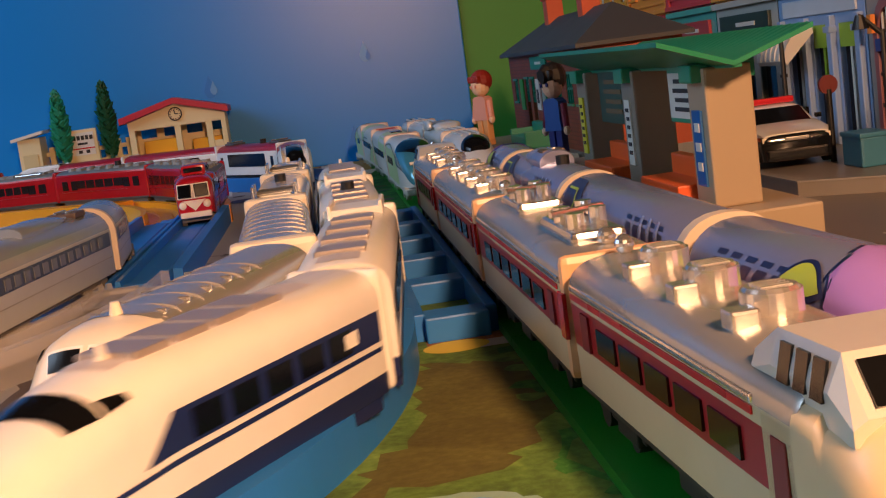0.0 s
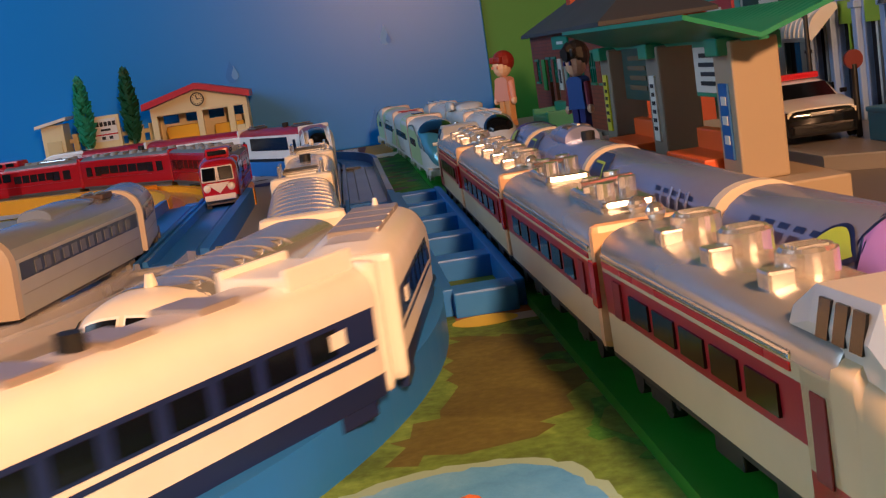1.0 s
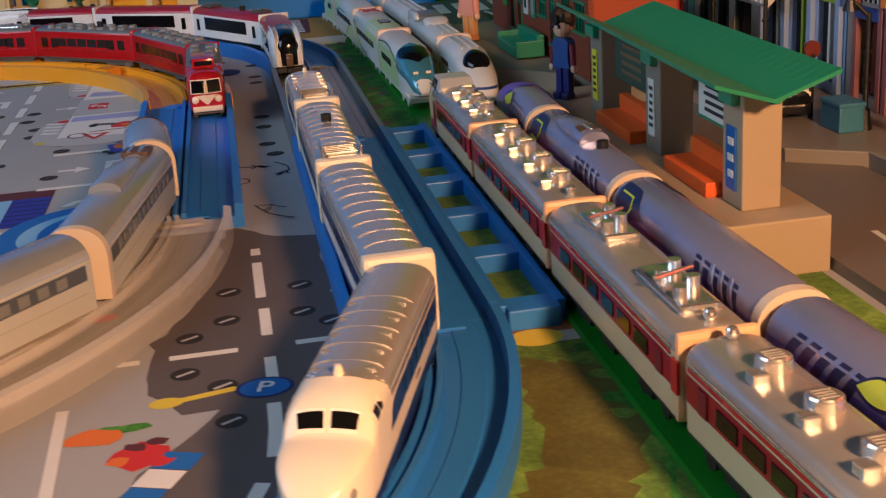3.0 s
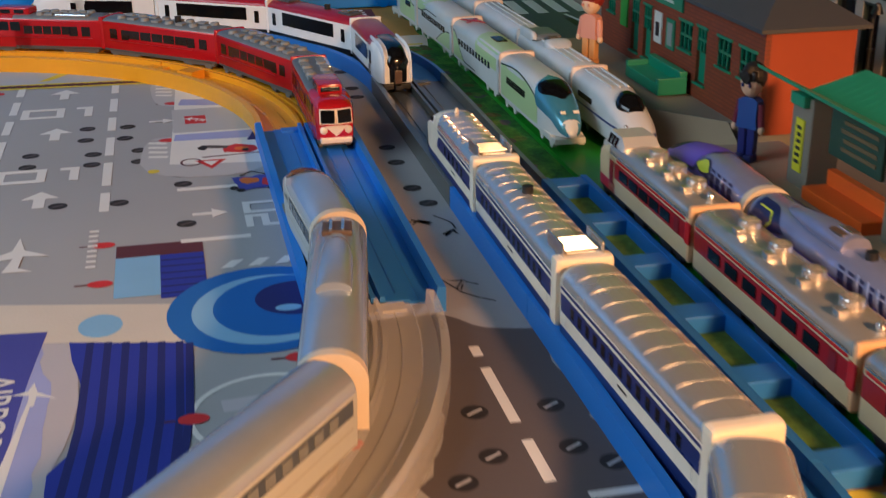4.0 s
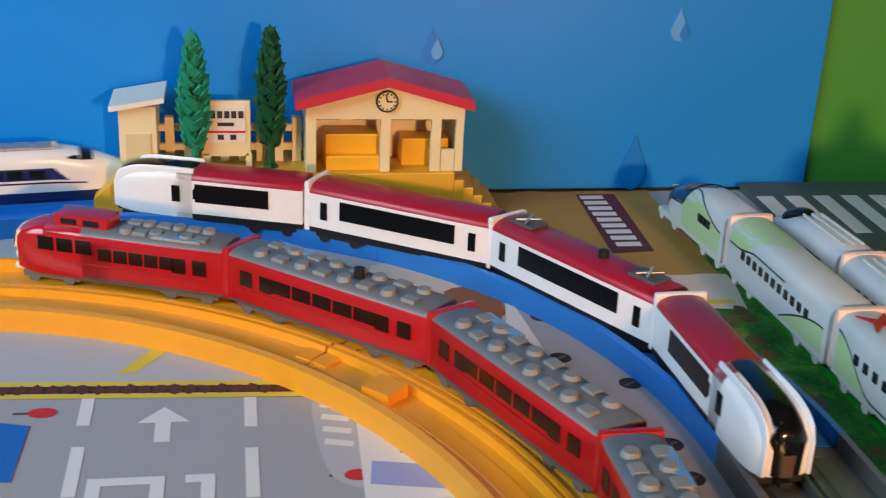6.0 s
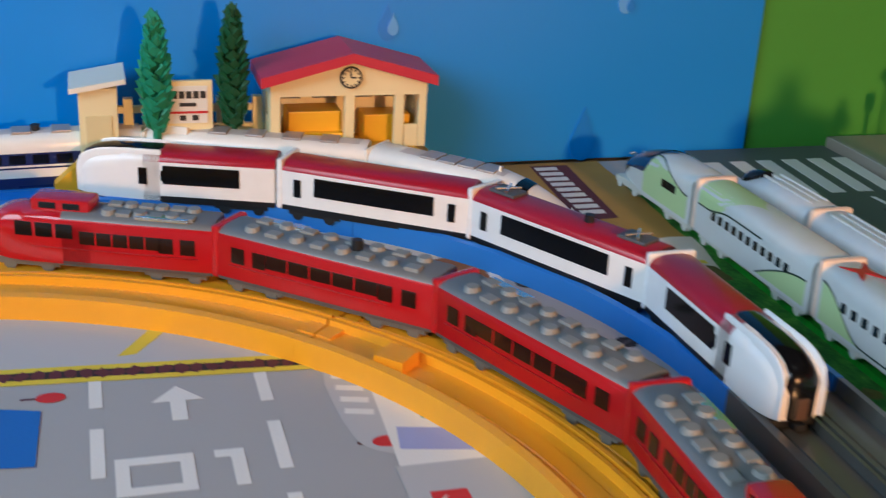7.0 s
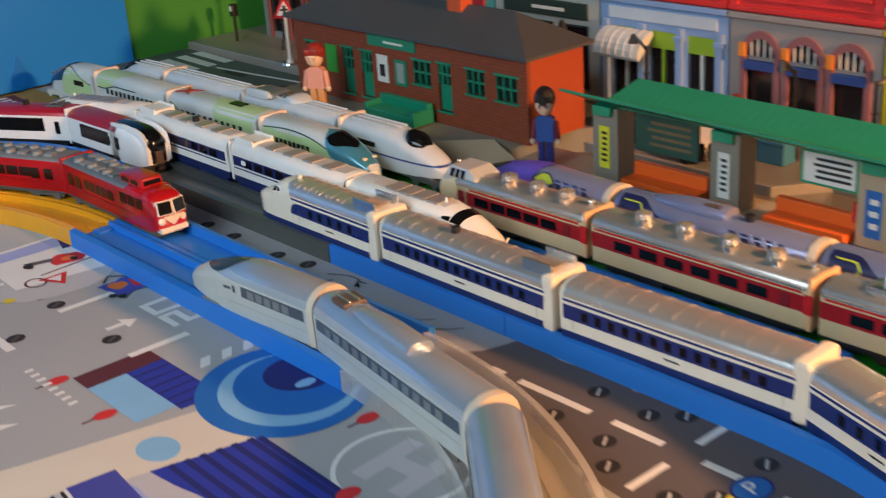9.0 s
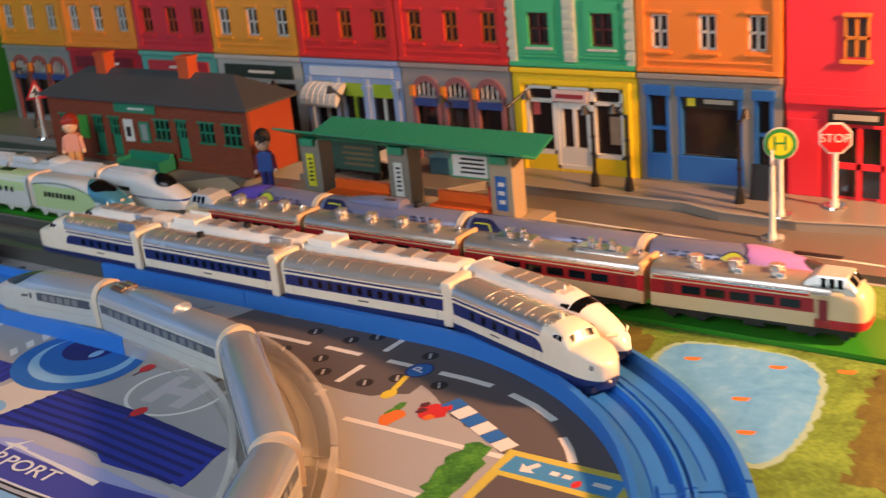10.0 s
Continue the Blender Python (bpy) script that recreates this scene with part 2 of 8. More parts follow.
def tracks():
    lab = "blue plastic two-lane toy track "
    rail("curved_track", arc(*NEAR, MID - NEAR[0], 0, -58), SOLID_BLUE, lab + "curving over the printed mat")
    rail("curved_track", arc(*NEAR, MID - NEAR[0], -58.3, -120), SOLID_BLUE, lab + "curving over the printed mat")
    rail("curved_track", arc(*NEAR, MID - NEAR[0], -120.3, -180), SOLID_BLUE, lab + "curving over the printed mat")
    rail("straight_track", straight(MID, -1.0, 0.28), SOLID_BLUE, lab + "laid straight beside the platform")
    rail("straight_track", straight(MID, 0.285, 1.55), SOLID_BLUE, lab + "laid straight beside the platform")
    rail("grey_track", straight(MID, 1.555, 3.715), G_GREY, "dark grey smoky plastic two-lane straight track")
    rail("curved_track", arc(*FAR, MID - FAR[0], 0, 55), SOLID_BLUE, lab + "curving below the yellow station")
    rail("curved_track", arc(*FAR, MID - FAR[0], 55.3, 115), SOLID_BLUE, lab + "curving below the yellow station")
    rail("curved_track", arc(*FAR, MID - FAR[0], 115.3, 180), SOLID_BLUE, lab + "curving below the yellow station")
    rail("straight_track", [(-4.925, 3.71), (-4.69, 1.36), (-4.455, -0.99)], SOLID_BLUE, lab + "at the back of the loop")
    rail("straight_track", straight(-0.745, 0.43, 2.85), SOLID_BLUE, lab + "under the red train", 1.1)
    rail("yellow_track", arc(*INNER, 2.36, 0, 46), G_YELLOW, "translucent orange-yellow two-lane curved toy track", 1.1)
    yellow = rail("yellow_track", arc(*INNER, 2.36, 46.3, 110), G_YELLOW, "translucent orange-yellow two-lane curved toy track", 1.1)
    lug = prism(B(), turned(rect(-0.06, 0.06, -0.06, 0.06), -1.30, 4.18, 46), 0.05, 0.105)
    part("joint_lug", lug, G_YELLOW, yellow)
    rail("clear_track", arc(-2.95, 0.42, 2.18, 0, -50), G_CLEAR, "clear colourless two-lane curved toy track on the mat")
    rail("clear_track", arc(-2.95, 0.42, 2.18, -50.3, -110), G_CLEAR, "clear colourless two-lane curved toy track on the mat")
    for y0, y1 in ((-3.9, -1.2), (-1.195, 1.5), (1.505, 3.7), (3.705, 6.2)):
        rail("green_track", straight(0.70, y0, y1), G_GREEN, "grass-green two-lane straight toy track", 0.95, 0.03)
    # ladder-shaped spacer beside the main track
    t = thing("track_spacer", "blue plastic ladder-shaped spacer frame beside the track", "track spacer", (0, 0, 0))
    for x in (0.262, 0.452):
        part("side_rail", box(B(), x - 0.004, x + 0.026, -0.98, 1.65, 0, 0.075, 0.004), SOLID_BLUE, t)
    for y in (-0.96, -0.42, 0.08, 0.58, 1.08, 1.58):
        part("rung", box(B(), 0.284, 0.452, y - 0.06, y + 0.06, 0.0, 0.070, 0.006), SOLID_BLUE, t)


tracks()

# ---- trains ----
BLACK = plastic("underframe_black", "17181b", 0.5)
GLASS = plastic("window_black", "0a0b0e", 0.12, vary=0.05)
CHROME = plastic("chrome", "eae9e6", 0.17, 0.88, vary=0.06)
CREAM = plastic("cream_plastic", "efe2cb", 0.38, vary=0.05)
GREY_DARK = plastic("grey_dark", "55565a", 0.45)
LAMP = plastic("lamp_lens", "f4ead0", 0.15)
TOP = 13


def ring(y, hw, zb, zs, zt, n=2.7):
    pts = []
    for i in range(TOP):
        a = math.pi - math.pi * i / (TOP - 1)
        c, s = math.cos(a), math.sin(a)
        pts.append((math.copysign(abs(c) ** (2 / n), c) * hw, y, zs + (zt - zs) * abs(s) ** (2 / n)))
    return [(-hw * 0.96, y, zb)] + pts + [(hw * 0.96, y, zb)]


def skin_rings(length, hw=0.105, zb=0.05, zs=0.225, zt=0.295, n=2.7, nose=0.0, tip=0.12, blunt=2.0, drop=1.7, point=0.25):
    """A car's skin along y; with a nose it narrows to its front end (+y)."""
    rings = [ring(-length / 2, hw * 0.97, zb, zs, zt - 0.004, n), ring(-length / 2 + 0.012, hw, zb, zs, zt, n)]
    flat = length / 2 - nose if nose else length / 2 - 0.012
    rings.append(ring(flat, hw, zb, zs, zt, n))
    if nose:
        for i in range(1, 13):
            u = i / 12
            w = hw * (point + (1 - point) * (1 - u ** blunt) ** 0.6)
            t = tip + (zt - tip) * (1 - u ** drop) ** 0.75
            if i == 12:
                w, t = hw * point * 0.75, tip - 0.02
            s = min(zs, zb + (t - zb) * 0.62)
            rings.append(ring(flat + nose * u, w, zb + 0.02 * u * u, s, t, n - 0.5 * u))
    else:
        rings.append(ring(length / 2, hw * 0.97, zb, zs, zt - 0.004, n))
    return rings


def shell(*sizes, **shape):
    return loft(B(), skin_rings(*sizes, **shape))


HALF = (TOP + 1) // 2


def on_skin(rings, y, q, side, lift=0.0):
    """A point of a car's skin: q runs from 0 at the lower edge to 1 along the roof's middle."""
    i = 0
    while i < len(rings) - 2 and rings[i + 1][0][1] < y:
        i += 1
    ya, yb = rings[i][0][1], rings[i + 1][0][1]
    f = min(1.0, max(0.0, (y - ya) / max(1e-6, yb - ya)))
    row = [Vector(a).lerp(Vector(b), f) for a, b in zip(rings[i], rings[i + 1])]
    if side > 0:
        row = row[::-1]
    row = row[:HALF + 1]
    steps = [(b - a).length for a, b in zip(row, row[1:])]
    d = q * sum(steps)
    for a, b, n in zip(row, row[1:], steps):
        if d <= n or b is row[-1]:
            c = a.lerp(b, min(1.0, d / max(1e-6, n)))
            break
        d -= n
    out = Vector((c.x, 0, c.z - 0.15))
    return Vector((c.x, y, c.z)) + out.normalized() * lift


def height_q(rings, z):
    lo, hi = 0.0, 1.0
    for _ in range(24):
        m = (lo + hi) / 2
        if on_skin(rings, rings[2][0][1], m, 1).z < z:
            lo = m
        else:
            hi = m
    return lo


def field(t, name, rings, y0, y1, low, high, material, label="", lift=0.0015, sides=(-1, 1), ny=18, nq=4, across=False):
    """A field of paint or glass that follows a car's skin; low and high are numbers or functions of 0 to 1 along it."""
    for side in sides:
        bm = B()
        grid = []
        for i in range(ny + 1):
            v = i / ny
            a = low(v) if callable(low) else low
            b = high(v) if callable(high) else high
            grid.append([bm.verts.new(on_skin(rings, y0 + (y1 - y0) * v, a + (b - a) * k / nq, side, lift)) for k in range(nq + 1)])
        for i in range(ny):
            for k in range(nq):
                f = (grid[i][k], grid[i + 1][k], grid[i + 1][k + 1], grid[i][k + 1])
                bm.faces.new(f if side > 0 else f[::-1])
        part(name, bm, material, t, label, True)


def smooth_step(a, b, v):
    v = min(1.0, max(0.0, (v - a) / (b - a)))
    return v * v * (3 - 2 * v)


def bogies(t, length, material=BLACK, front=0.33):
    for y in (-length * 0.33, length * front):
        bm = box(B(), -0.085, 0.085, y - 0.13, y + 0.13, 0.022, 0.055, 0.006)
        b = part("bogie", bm, material, t)
        for dy in (-0.08, 0.08):
            for x in (-0.075, 0.075):
                part("wheel", cyl(B(), (x - 0.012, y + dy, 0.028), (x + 0.012, y + dy, 0.028), 0.028, seg=12), material, b)
    part("underframe", box(B(), -0.09, 0.09, -length * 0.46, length * (0.40 if front > 0.3 else front + 0.05), 0.036, 0.062, 0.004), material, t)


def windows(t, ys, w, z0, z1, hw=0.105, material=GLASS, name="window", label=""):
    me = to_mesh(box(B(), -0.003, 0.003, -w / 2, w / 2, z0, z1), material, name=name)
    for y in ys:
        for x in (-hw, hw):
            part(name, me, material, t, label, at=(x, y, 0))


def span(a, b, n):
    return [a + (b - a) * (i + 0.5) / n for i in range(n)]


def gangway(t, y, material, wide=0.10, z1=0.285):
    part("gangway", box(B(), -wide, wide, y - 0.02, y + 0.02, 0.07, z1, 0.012), material, t)


def rear_ends(cab, length, mid):
    """Where a car carries a gangway ring: at its rear, but not on the train's last car."""
    return () if cab and mid == 3 else (-length / 2 - 0.012,)


def coach(kind, cab, length=1.12, mid=0):
    """A carriage of one of the trains; cab: it has a driver's nose at its front end."""
    t = thing(*NAMES[kind][0 if cab else 1], NAMES[kind][2], group=kind)
    STYLE[kind](t, cab, length, mid)
    return t

SATIN = plastic("satin_chrome", "e6e3de", 0.23, 0.82, vary=0.06)


def zero_rings(length, cab):
    """Skin of the old bullet train: round-shouldered body, hood, windscreen slope and a full rounded nose."""
    rings = [ring(-length / 2, 0.102, 0.05, 0.225, 0.291), ring(-length / 2 + 0.012, 0.105, 0.05, 0.225, 0.295)]
    if not cab:
        return rings + [ring(length / 2 - 0.012, 0.105, 0.05, 0.225, 0.295), ring(length / 2, 0.102, 0.05, 0.225, 0.291)]
    tip = length / 2
    for d, hw, zs, zt in ((0.42, 0.105, 0.225, 0.295), (0.34, 0.105, 0.225, 0.297), (0.28, 0.105, 0.223, 0.294), (0.235, 0.105, 0.220, 0.286), (0.212, 0.105, 0.215, 0.268), (0.183, 0.1045, 0.196, 0.225), (0.176, 0.104, 0.194, 0.220)):
        rings.append(ring(tip - d, hw, 0.055, zs, zt, 2.6))
    for i in range(1, 17):
        f = math.sin(i / 16 * math.pi / 2)
        k = math.sqrt(max(0.0, 1 - f * f))
        rings.append(ring(tip - 0.176 + 0.176 * f, 0.006 + 0.098 * k ** 0.92, 0.055 + 0.050 * f ** 6, 0.128 + 0.066 * k, 0.136 + 0.084 * k ** 0.95, 2.6 - 0.5 * f))
    return rings


def style_zero(t, cab, length, mid):
    skin = livery("zero_cream_paint", [(0, "1f2f66", 0, .3), (0.085, "f1e6d0", 0, .26)])
    navy = plastic("zero_navy", "1f2f6b", 0.28)
    silver = plastic("roof_silver", "dad8d3", 0.24, 0.68, vary=0.08)
    rings = zero_rings(length, cab)
    part("body", loft(B(), rings), skin, t, smooth=True)
    q = lambda z: height_q(rings, z)
    front = length / 2 - 0.36 if cab else length / 2 - 0.02
    back = -length / 2 + 0.02
    q0, q1, qm = q(0.140), q(0.205), q(0.1725)
    taper = (lambda v: 1.0) if not cab else (lambda v: math.sqrt(max(0.0, 1 - max(0.0, (v - 0.88) / 0.12) ** 2.2)))
    field(t, "window_band", rings, back, front, lambda v: q0, lambda v: q0 + (q1 - q0) * taper(v), navy, "navy window band", ny=40)
    field(t, "roof_line", rings, back, front - (0.02 if cab else 0), q(0.218), q(0.229), navy, "navy line under the roof")
    end = length / 2 - 0.32 if cab else length / 2 - 0.02
    field(t, "roof_skin", rings, back, end, lambda v: q(0.236) + (0.22 * smooth_step(0.93, 1.0, v) if cab else 0), 1.0, silver, "silver metallic roof", ny=30, nq=8)
    if cab:
        tip = length / 2
        part("skirt", shell(0.50, hw=0.096, zb=0.018, zs=0.05, zt=0.088, nose=0.20, tip=0.083, blunt=2.6, point=0.25), navy, t, "dark blue skirt", True, at=(0, tip - 0.27, 0))
        part("nose_cap", ball(B(), (0, tip - 0.040, 0.135), 0.044, 1, 0.98, 1), CREAM, t, "", True)
        field(t, "windscreen_rim", rings, tip - 0.213, tip - 0.182, 0.745, 0.985, plastic("rim_white", "f4ece0", 0.3), "", 0.002, nq=6)
        field(t, "cab_window", rings, tip - 0.208, tip - 0.187, 0.762, 0.970, GLASS, "", 0.0045, nq=6)
        field(t, "side_window_rim", rings, tip - 0.286, tip - 0.217, lambda v: 0.575, lambda v: 0.690 - 0.01 * v, plastic("rim_white", "f4ece0", 0.3), "", 0.002)
        field(t, "side_window", rings, tip - 0.280, tip - 0.256, lambda v: 0.59, lambda v: 0.632 + 0.035 * v, GLASS, "", 0.0045)
        field(t, "side_window", rings, tip - 0.250, tip - 0.223, lambda v: 0.59, lambda v: 0.670, GLASS, "", 0.0045)
        for s in (-1, 1):
            part("headlight", ball(B(), (s * 0.071, tip - 0.062, 0.150), 0.019, 0.75, 0.85, 1.0), plastic("head_lens", "8f8a84", 0.2), t, "round grey headlight", True)
            part("skirt_mark", box(B(), s * 0.075 - 0.004, s * 0.075 + 0.004, tip - 0.12, tip - 0.095, 0.035, 0.07), plastic("mark_white", "f4f1ea", 0.3), t)
        part("antenna", cyl(B(), (0, tip - 0.33, 0.292), (0, tip - 0.33, 0.319), 0.014, 0.008), CREAM, t)
        ws = span(back + 0.12, front - 0.14, 5)
        field(t, "door_line", rings, front - 0.075, front - 0.071, q(0.095), q(0.20), plastic("seam", "b9ad98", 0.5))
        field(t, "door_line", rings, front - 0.02, front - 0.016, q(0.095), q(0.14), plastic("seam", "b9ad98", 0.5))
        field(t, "side_lettering", rings, back + 0.30, back + 0.37, q(0.112), q(0.120), BLACK, "unreadable dark side lettering")
    else:
        ws = span(back + 0.10, front - 0.08, 13)
        for y in (back + 0.05, front - 0.05):
            field(t, "door_line", rings, y - 0.002, y + 0.002, q(0.095), q(0.138), plastic("seam", "b9ad98", 0.5))
        field(t, "side_lettering", rings, -0.04, 0.03, q(0.112), q(0.120), BLACK, "unreadable dark side lettering")
    for y in rear_ends(cab, length, mid):
        part("end_panel", box(B(), -0.107, 0.107, y - 0.016, y + 0.05, 0.05, 0.298, 0.018), CREAM, t, "cream end panel")
        part("end_recess", box(B(), -0.06, 0.06, y - 0.020, y - 0.012, 0.09, 0.13, 0.003), BLACK, t)
    pane = plastic("zero_pane", "090d1c", 0.12)
    for y in ws:
        field(t, "window", rings, y - 0.016, y + 0.016, q(0.152), q(0.192), pane, "", 0.003, ny=2, nq=2)
    rib = to_mesh(loft(B(), [ring(y, 0.088, 0.262, 0.268, 0.2970, 2.7) for y in (-0.002, 0.002)]), silver, True, "roof_rib")
    for y in span(back + (0.20 if mid == 1 or cab else 0.06), end - 0.04, 5 if cab else 9):
        part("roof_rib", rib, silver, t, at=(0, y, 0))
        if cab:
            for x in (-0.062, 0.062):
                part("roof_clip", box(B(), x - 0.014, x + 0.014, y + 0.036, y + 0.040, 0.276, 0.2925, 0.002), SATIN, t)
    if mid == 1 or (cab and mid == 0):
        p = part("roof_equipment", box(B(), -0.055, 0.055, -length / 2 + 0.02, -length / 2 + 0.15, 0.28, 0.304, 0.008), plastic("equipment_silver", "b4b2ae", 0.42, 0.6, vary=0.2), t, "chrome-plated roof equipment")
        for x in (-0.072, 0.072):
            part("fin", box(B(), x - 0.005, x + 0.005, -length / 2 + 0.0, -length / 2 + 0.17, 0.275, 0.338, 0.004), CHROME, p)
        for k in range(5):
            part("cross_bar", cyl(B(), (-0.06, -length / 2 + 0.035 + k * 0.026, 0.309), (0.06, -length / 2 + 0.035 + k * 0.026, 0.309), 0.007, seg=8), CHROME, p)
    if mid == 1:
        part("switch_knob", cyl(B(), (0, 0.12, 0.29), (0, 0.12, 0.325), 0.022), BLACK, t)
    part("side_skirt", box(B(), -0.097, 0.097, -length * 0.47, length * (0.26 if cab else 0.47), 0.020, 0.054, 0.004), navy, t, "dark blue skirt")
    bogies(t, length, plastic("zero_under", "16214a", 0.4))


def style_hundred(t, cab, length, mid):
    skin = livery("hundred_paint", [(0, "1f2c5e", 0, .3), (0.088, "f4f0e8", 0, .26)])
    rings = skin_rings(length, nose=0.42 if cab else 0, tip=0.125, blunt=2.2, drop=1.45, point=0.2)
    part("body", loft(B(), rings), skin, t, smooth=True)
    q = lambda z: height_q(rings, z)
    navy = plastic("hundred_navy", "1f2c60", 0.26)
    back, front = -length / 2 + 0.02, length / 2 - (0.36 if cab else 0.02)
    qa, qb = q(0.153), q(0.212)
    field(t, "window_band", rings, back, front, qa, lambda v: qb - ((qb - qa) * max(0.0, (v - 0.90) / 0.10) if cab else 0), navy, "navy window band", ny=30)
    field(t, "thin_line", rings, back, front + (0.08 if cab else 0), q(0.134), q(0.143), navy, "thin navy line")
    white = plastic("hundred_white", "f3efe6", 0.3)
    if cab:
        nose_y = length / 2
        field(t, "windscreen", rings, nose_y - 0.305, nose_y - 0.245, lambda v: 0.66 + 0.04 * v, 1.0, GLASS, "black wrap-around windscreen", 0.003, nq=8)
        field(t, "windscreen", rings, nose_y - 0.36, nose_y - 0.312, lambda v: 0.66, lambda v: 0.70 + 0.05 * v, GLASS, "black wrap-around windscreen", 0.003)
        for s in (-1, 1):
            part("headlight", box(B(), -0.028, 0.028, -0.006, 0.006, -0.006, 0.006), LAMP, t).matrix_basis = Matrix.Translation(Vector((s * 0.05, length / 2 - 0.06, 0.165)) * DM) @ pose(0, 0, 0, -40, 0, -s * 35)
        part("antenna", cyl(B(), (0, length / 2 - 0.42, 0.29), (0, length / 2 - 0.42, 0.318), 0.010, 0.005), white, t)
    for y in rear_ends(cab, length, mid):
        part("end_panel", box(B(), -0.106, 0.106, y - 0.012, y + 0.012, 0.05, 0.29, 0.015), white, t)
    windows(t, span(-length / 2 + 0.12, length / 2 - (0.46 if cab else 0.1), 5 if cab else 8), 0.075, 0.160, 0.204, material=plastic("zero_pane", "090d1c", 0.12))
    field(t, "roof_recess", rings, back + 0.12, front - 0.02, 0.86, 1.0, plastic("hundred_recess", "c9bfb8", 0.35), "", 0.001)
    grey = plastic("hundred_grille", "b3aaa4", 0.3, 0.4)
    me = to_mesh(box(B(), -0.055, 0.055, -0.045, 0.045, 0.288, 0.302, 0.004), grey, name="roof_panel")
    for y in span(-length / 2 + 0.25, length / 2 - (0.42 if cab else 0.1), 4):
        part("roof_panel", me, grey, t, at=(0, y, 0))
    if mid:
        p = part("roof_equipment", box(B(), -0.07, 0.07, -length / 2 + 0.03, -length / 2 + 0.2, 0.285, 0.308, 0.008), white, t)
        for x in (-0.07, 0.07):
            part("fin", box(B(), x - 0.006, x + 0.006, -length / 2 + 0.015, -length / 2 + 0.2, 0.28, 0.320, 0.004), white, p)
    if mid == 2:
        part("switch_knob", cyl(B(), (0, 0.05, 0.29), (0, 0.05, 0.322), 0.022), BLACK, t)
    mark = plastic("mark_white", "f4f1ea", 0.3)
    for s in (-1, 1):
        # operator's mark as a plain pale shape on the blue band
        part("emblem", box(B(), s * 0.106 - 0.003, s * 0.106 + 0.003, -length / 2 + 0.11, -length / 2 + 0.155, 0.170, 0.197), mark, t, "plain pale emblem on the blue band")
    part("side_skirt", box(B(), -0.098, 0.098, -length * 0.47, length * (0.28 if cab else 0.47), 0.020, 0.054, 0.004), navy, t, "dark blue skirt")
    bogies(t, length, plastic("hundred_under", "1b2750", 0.4))


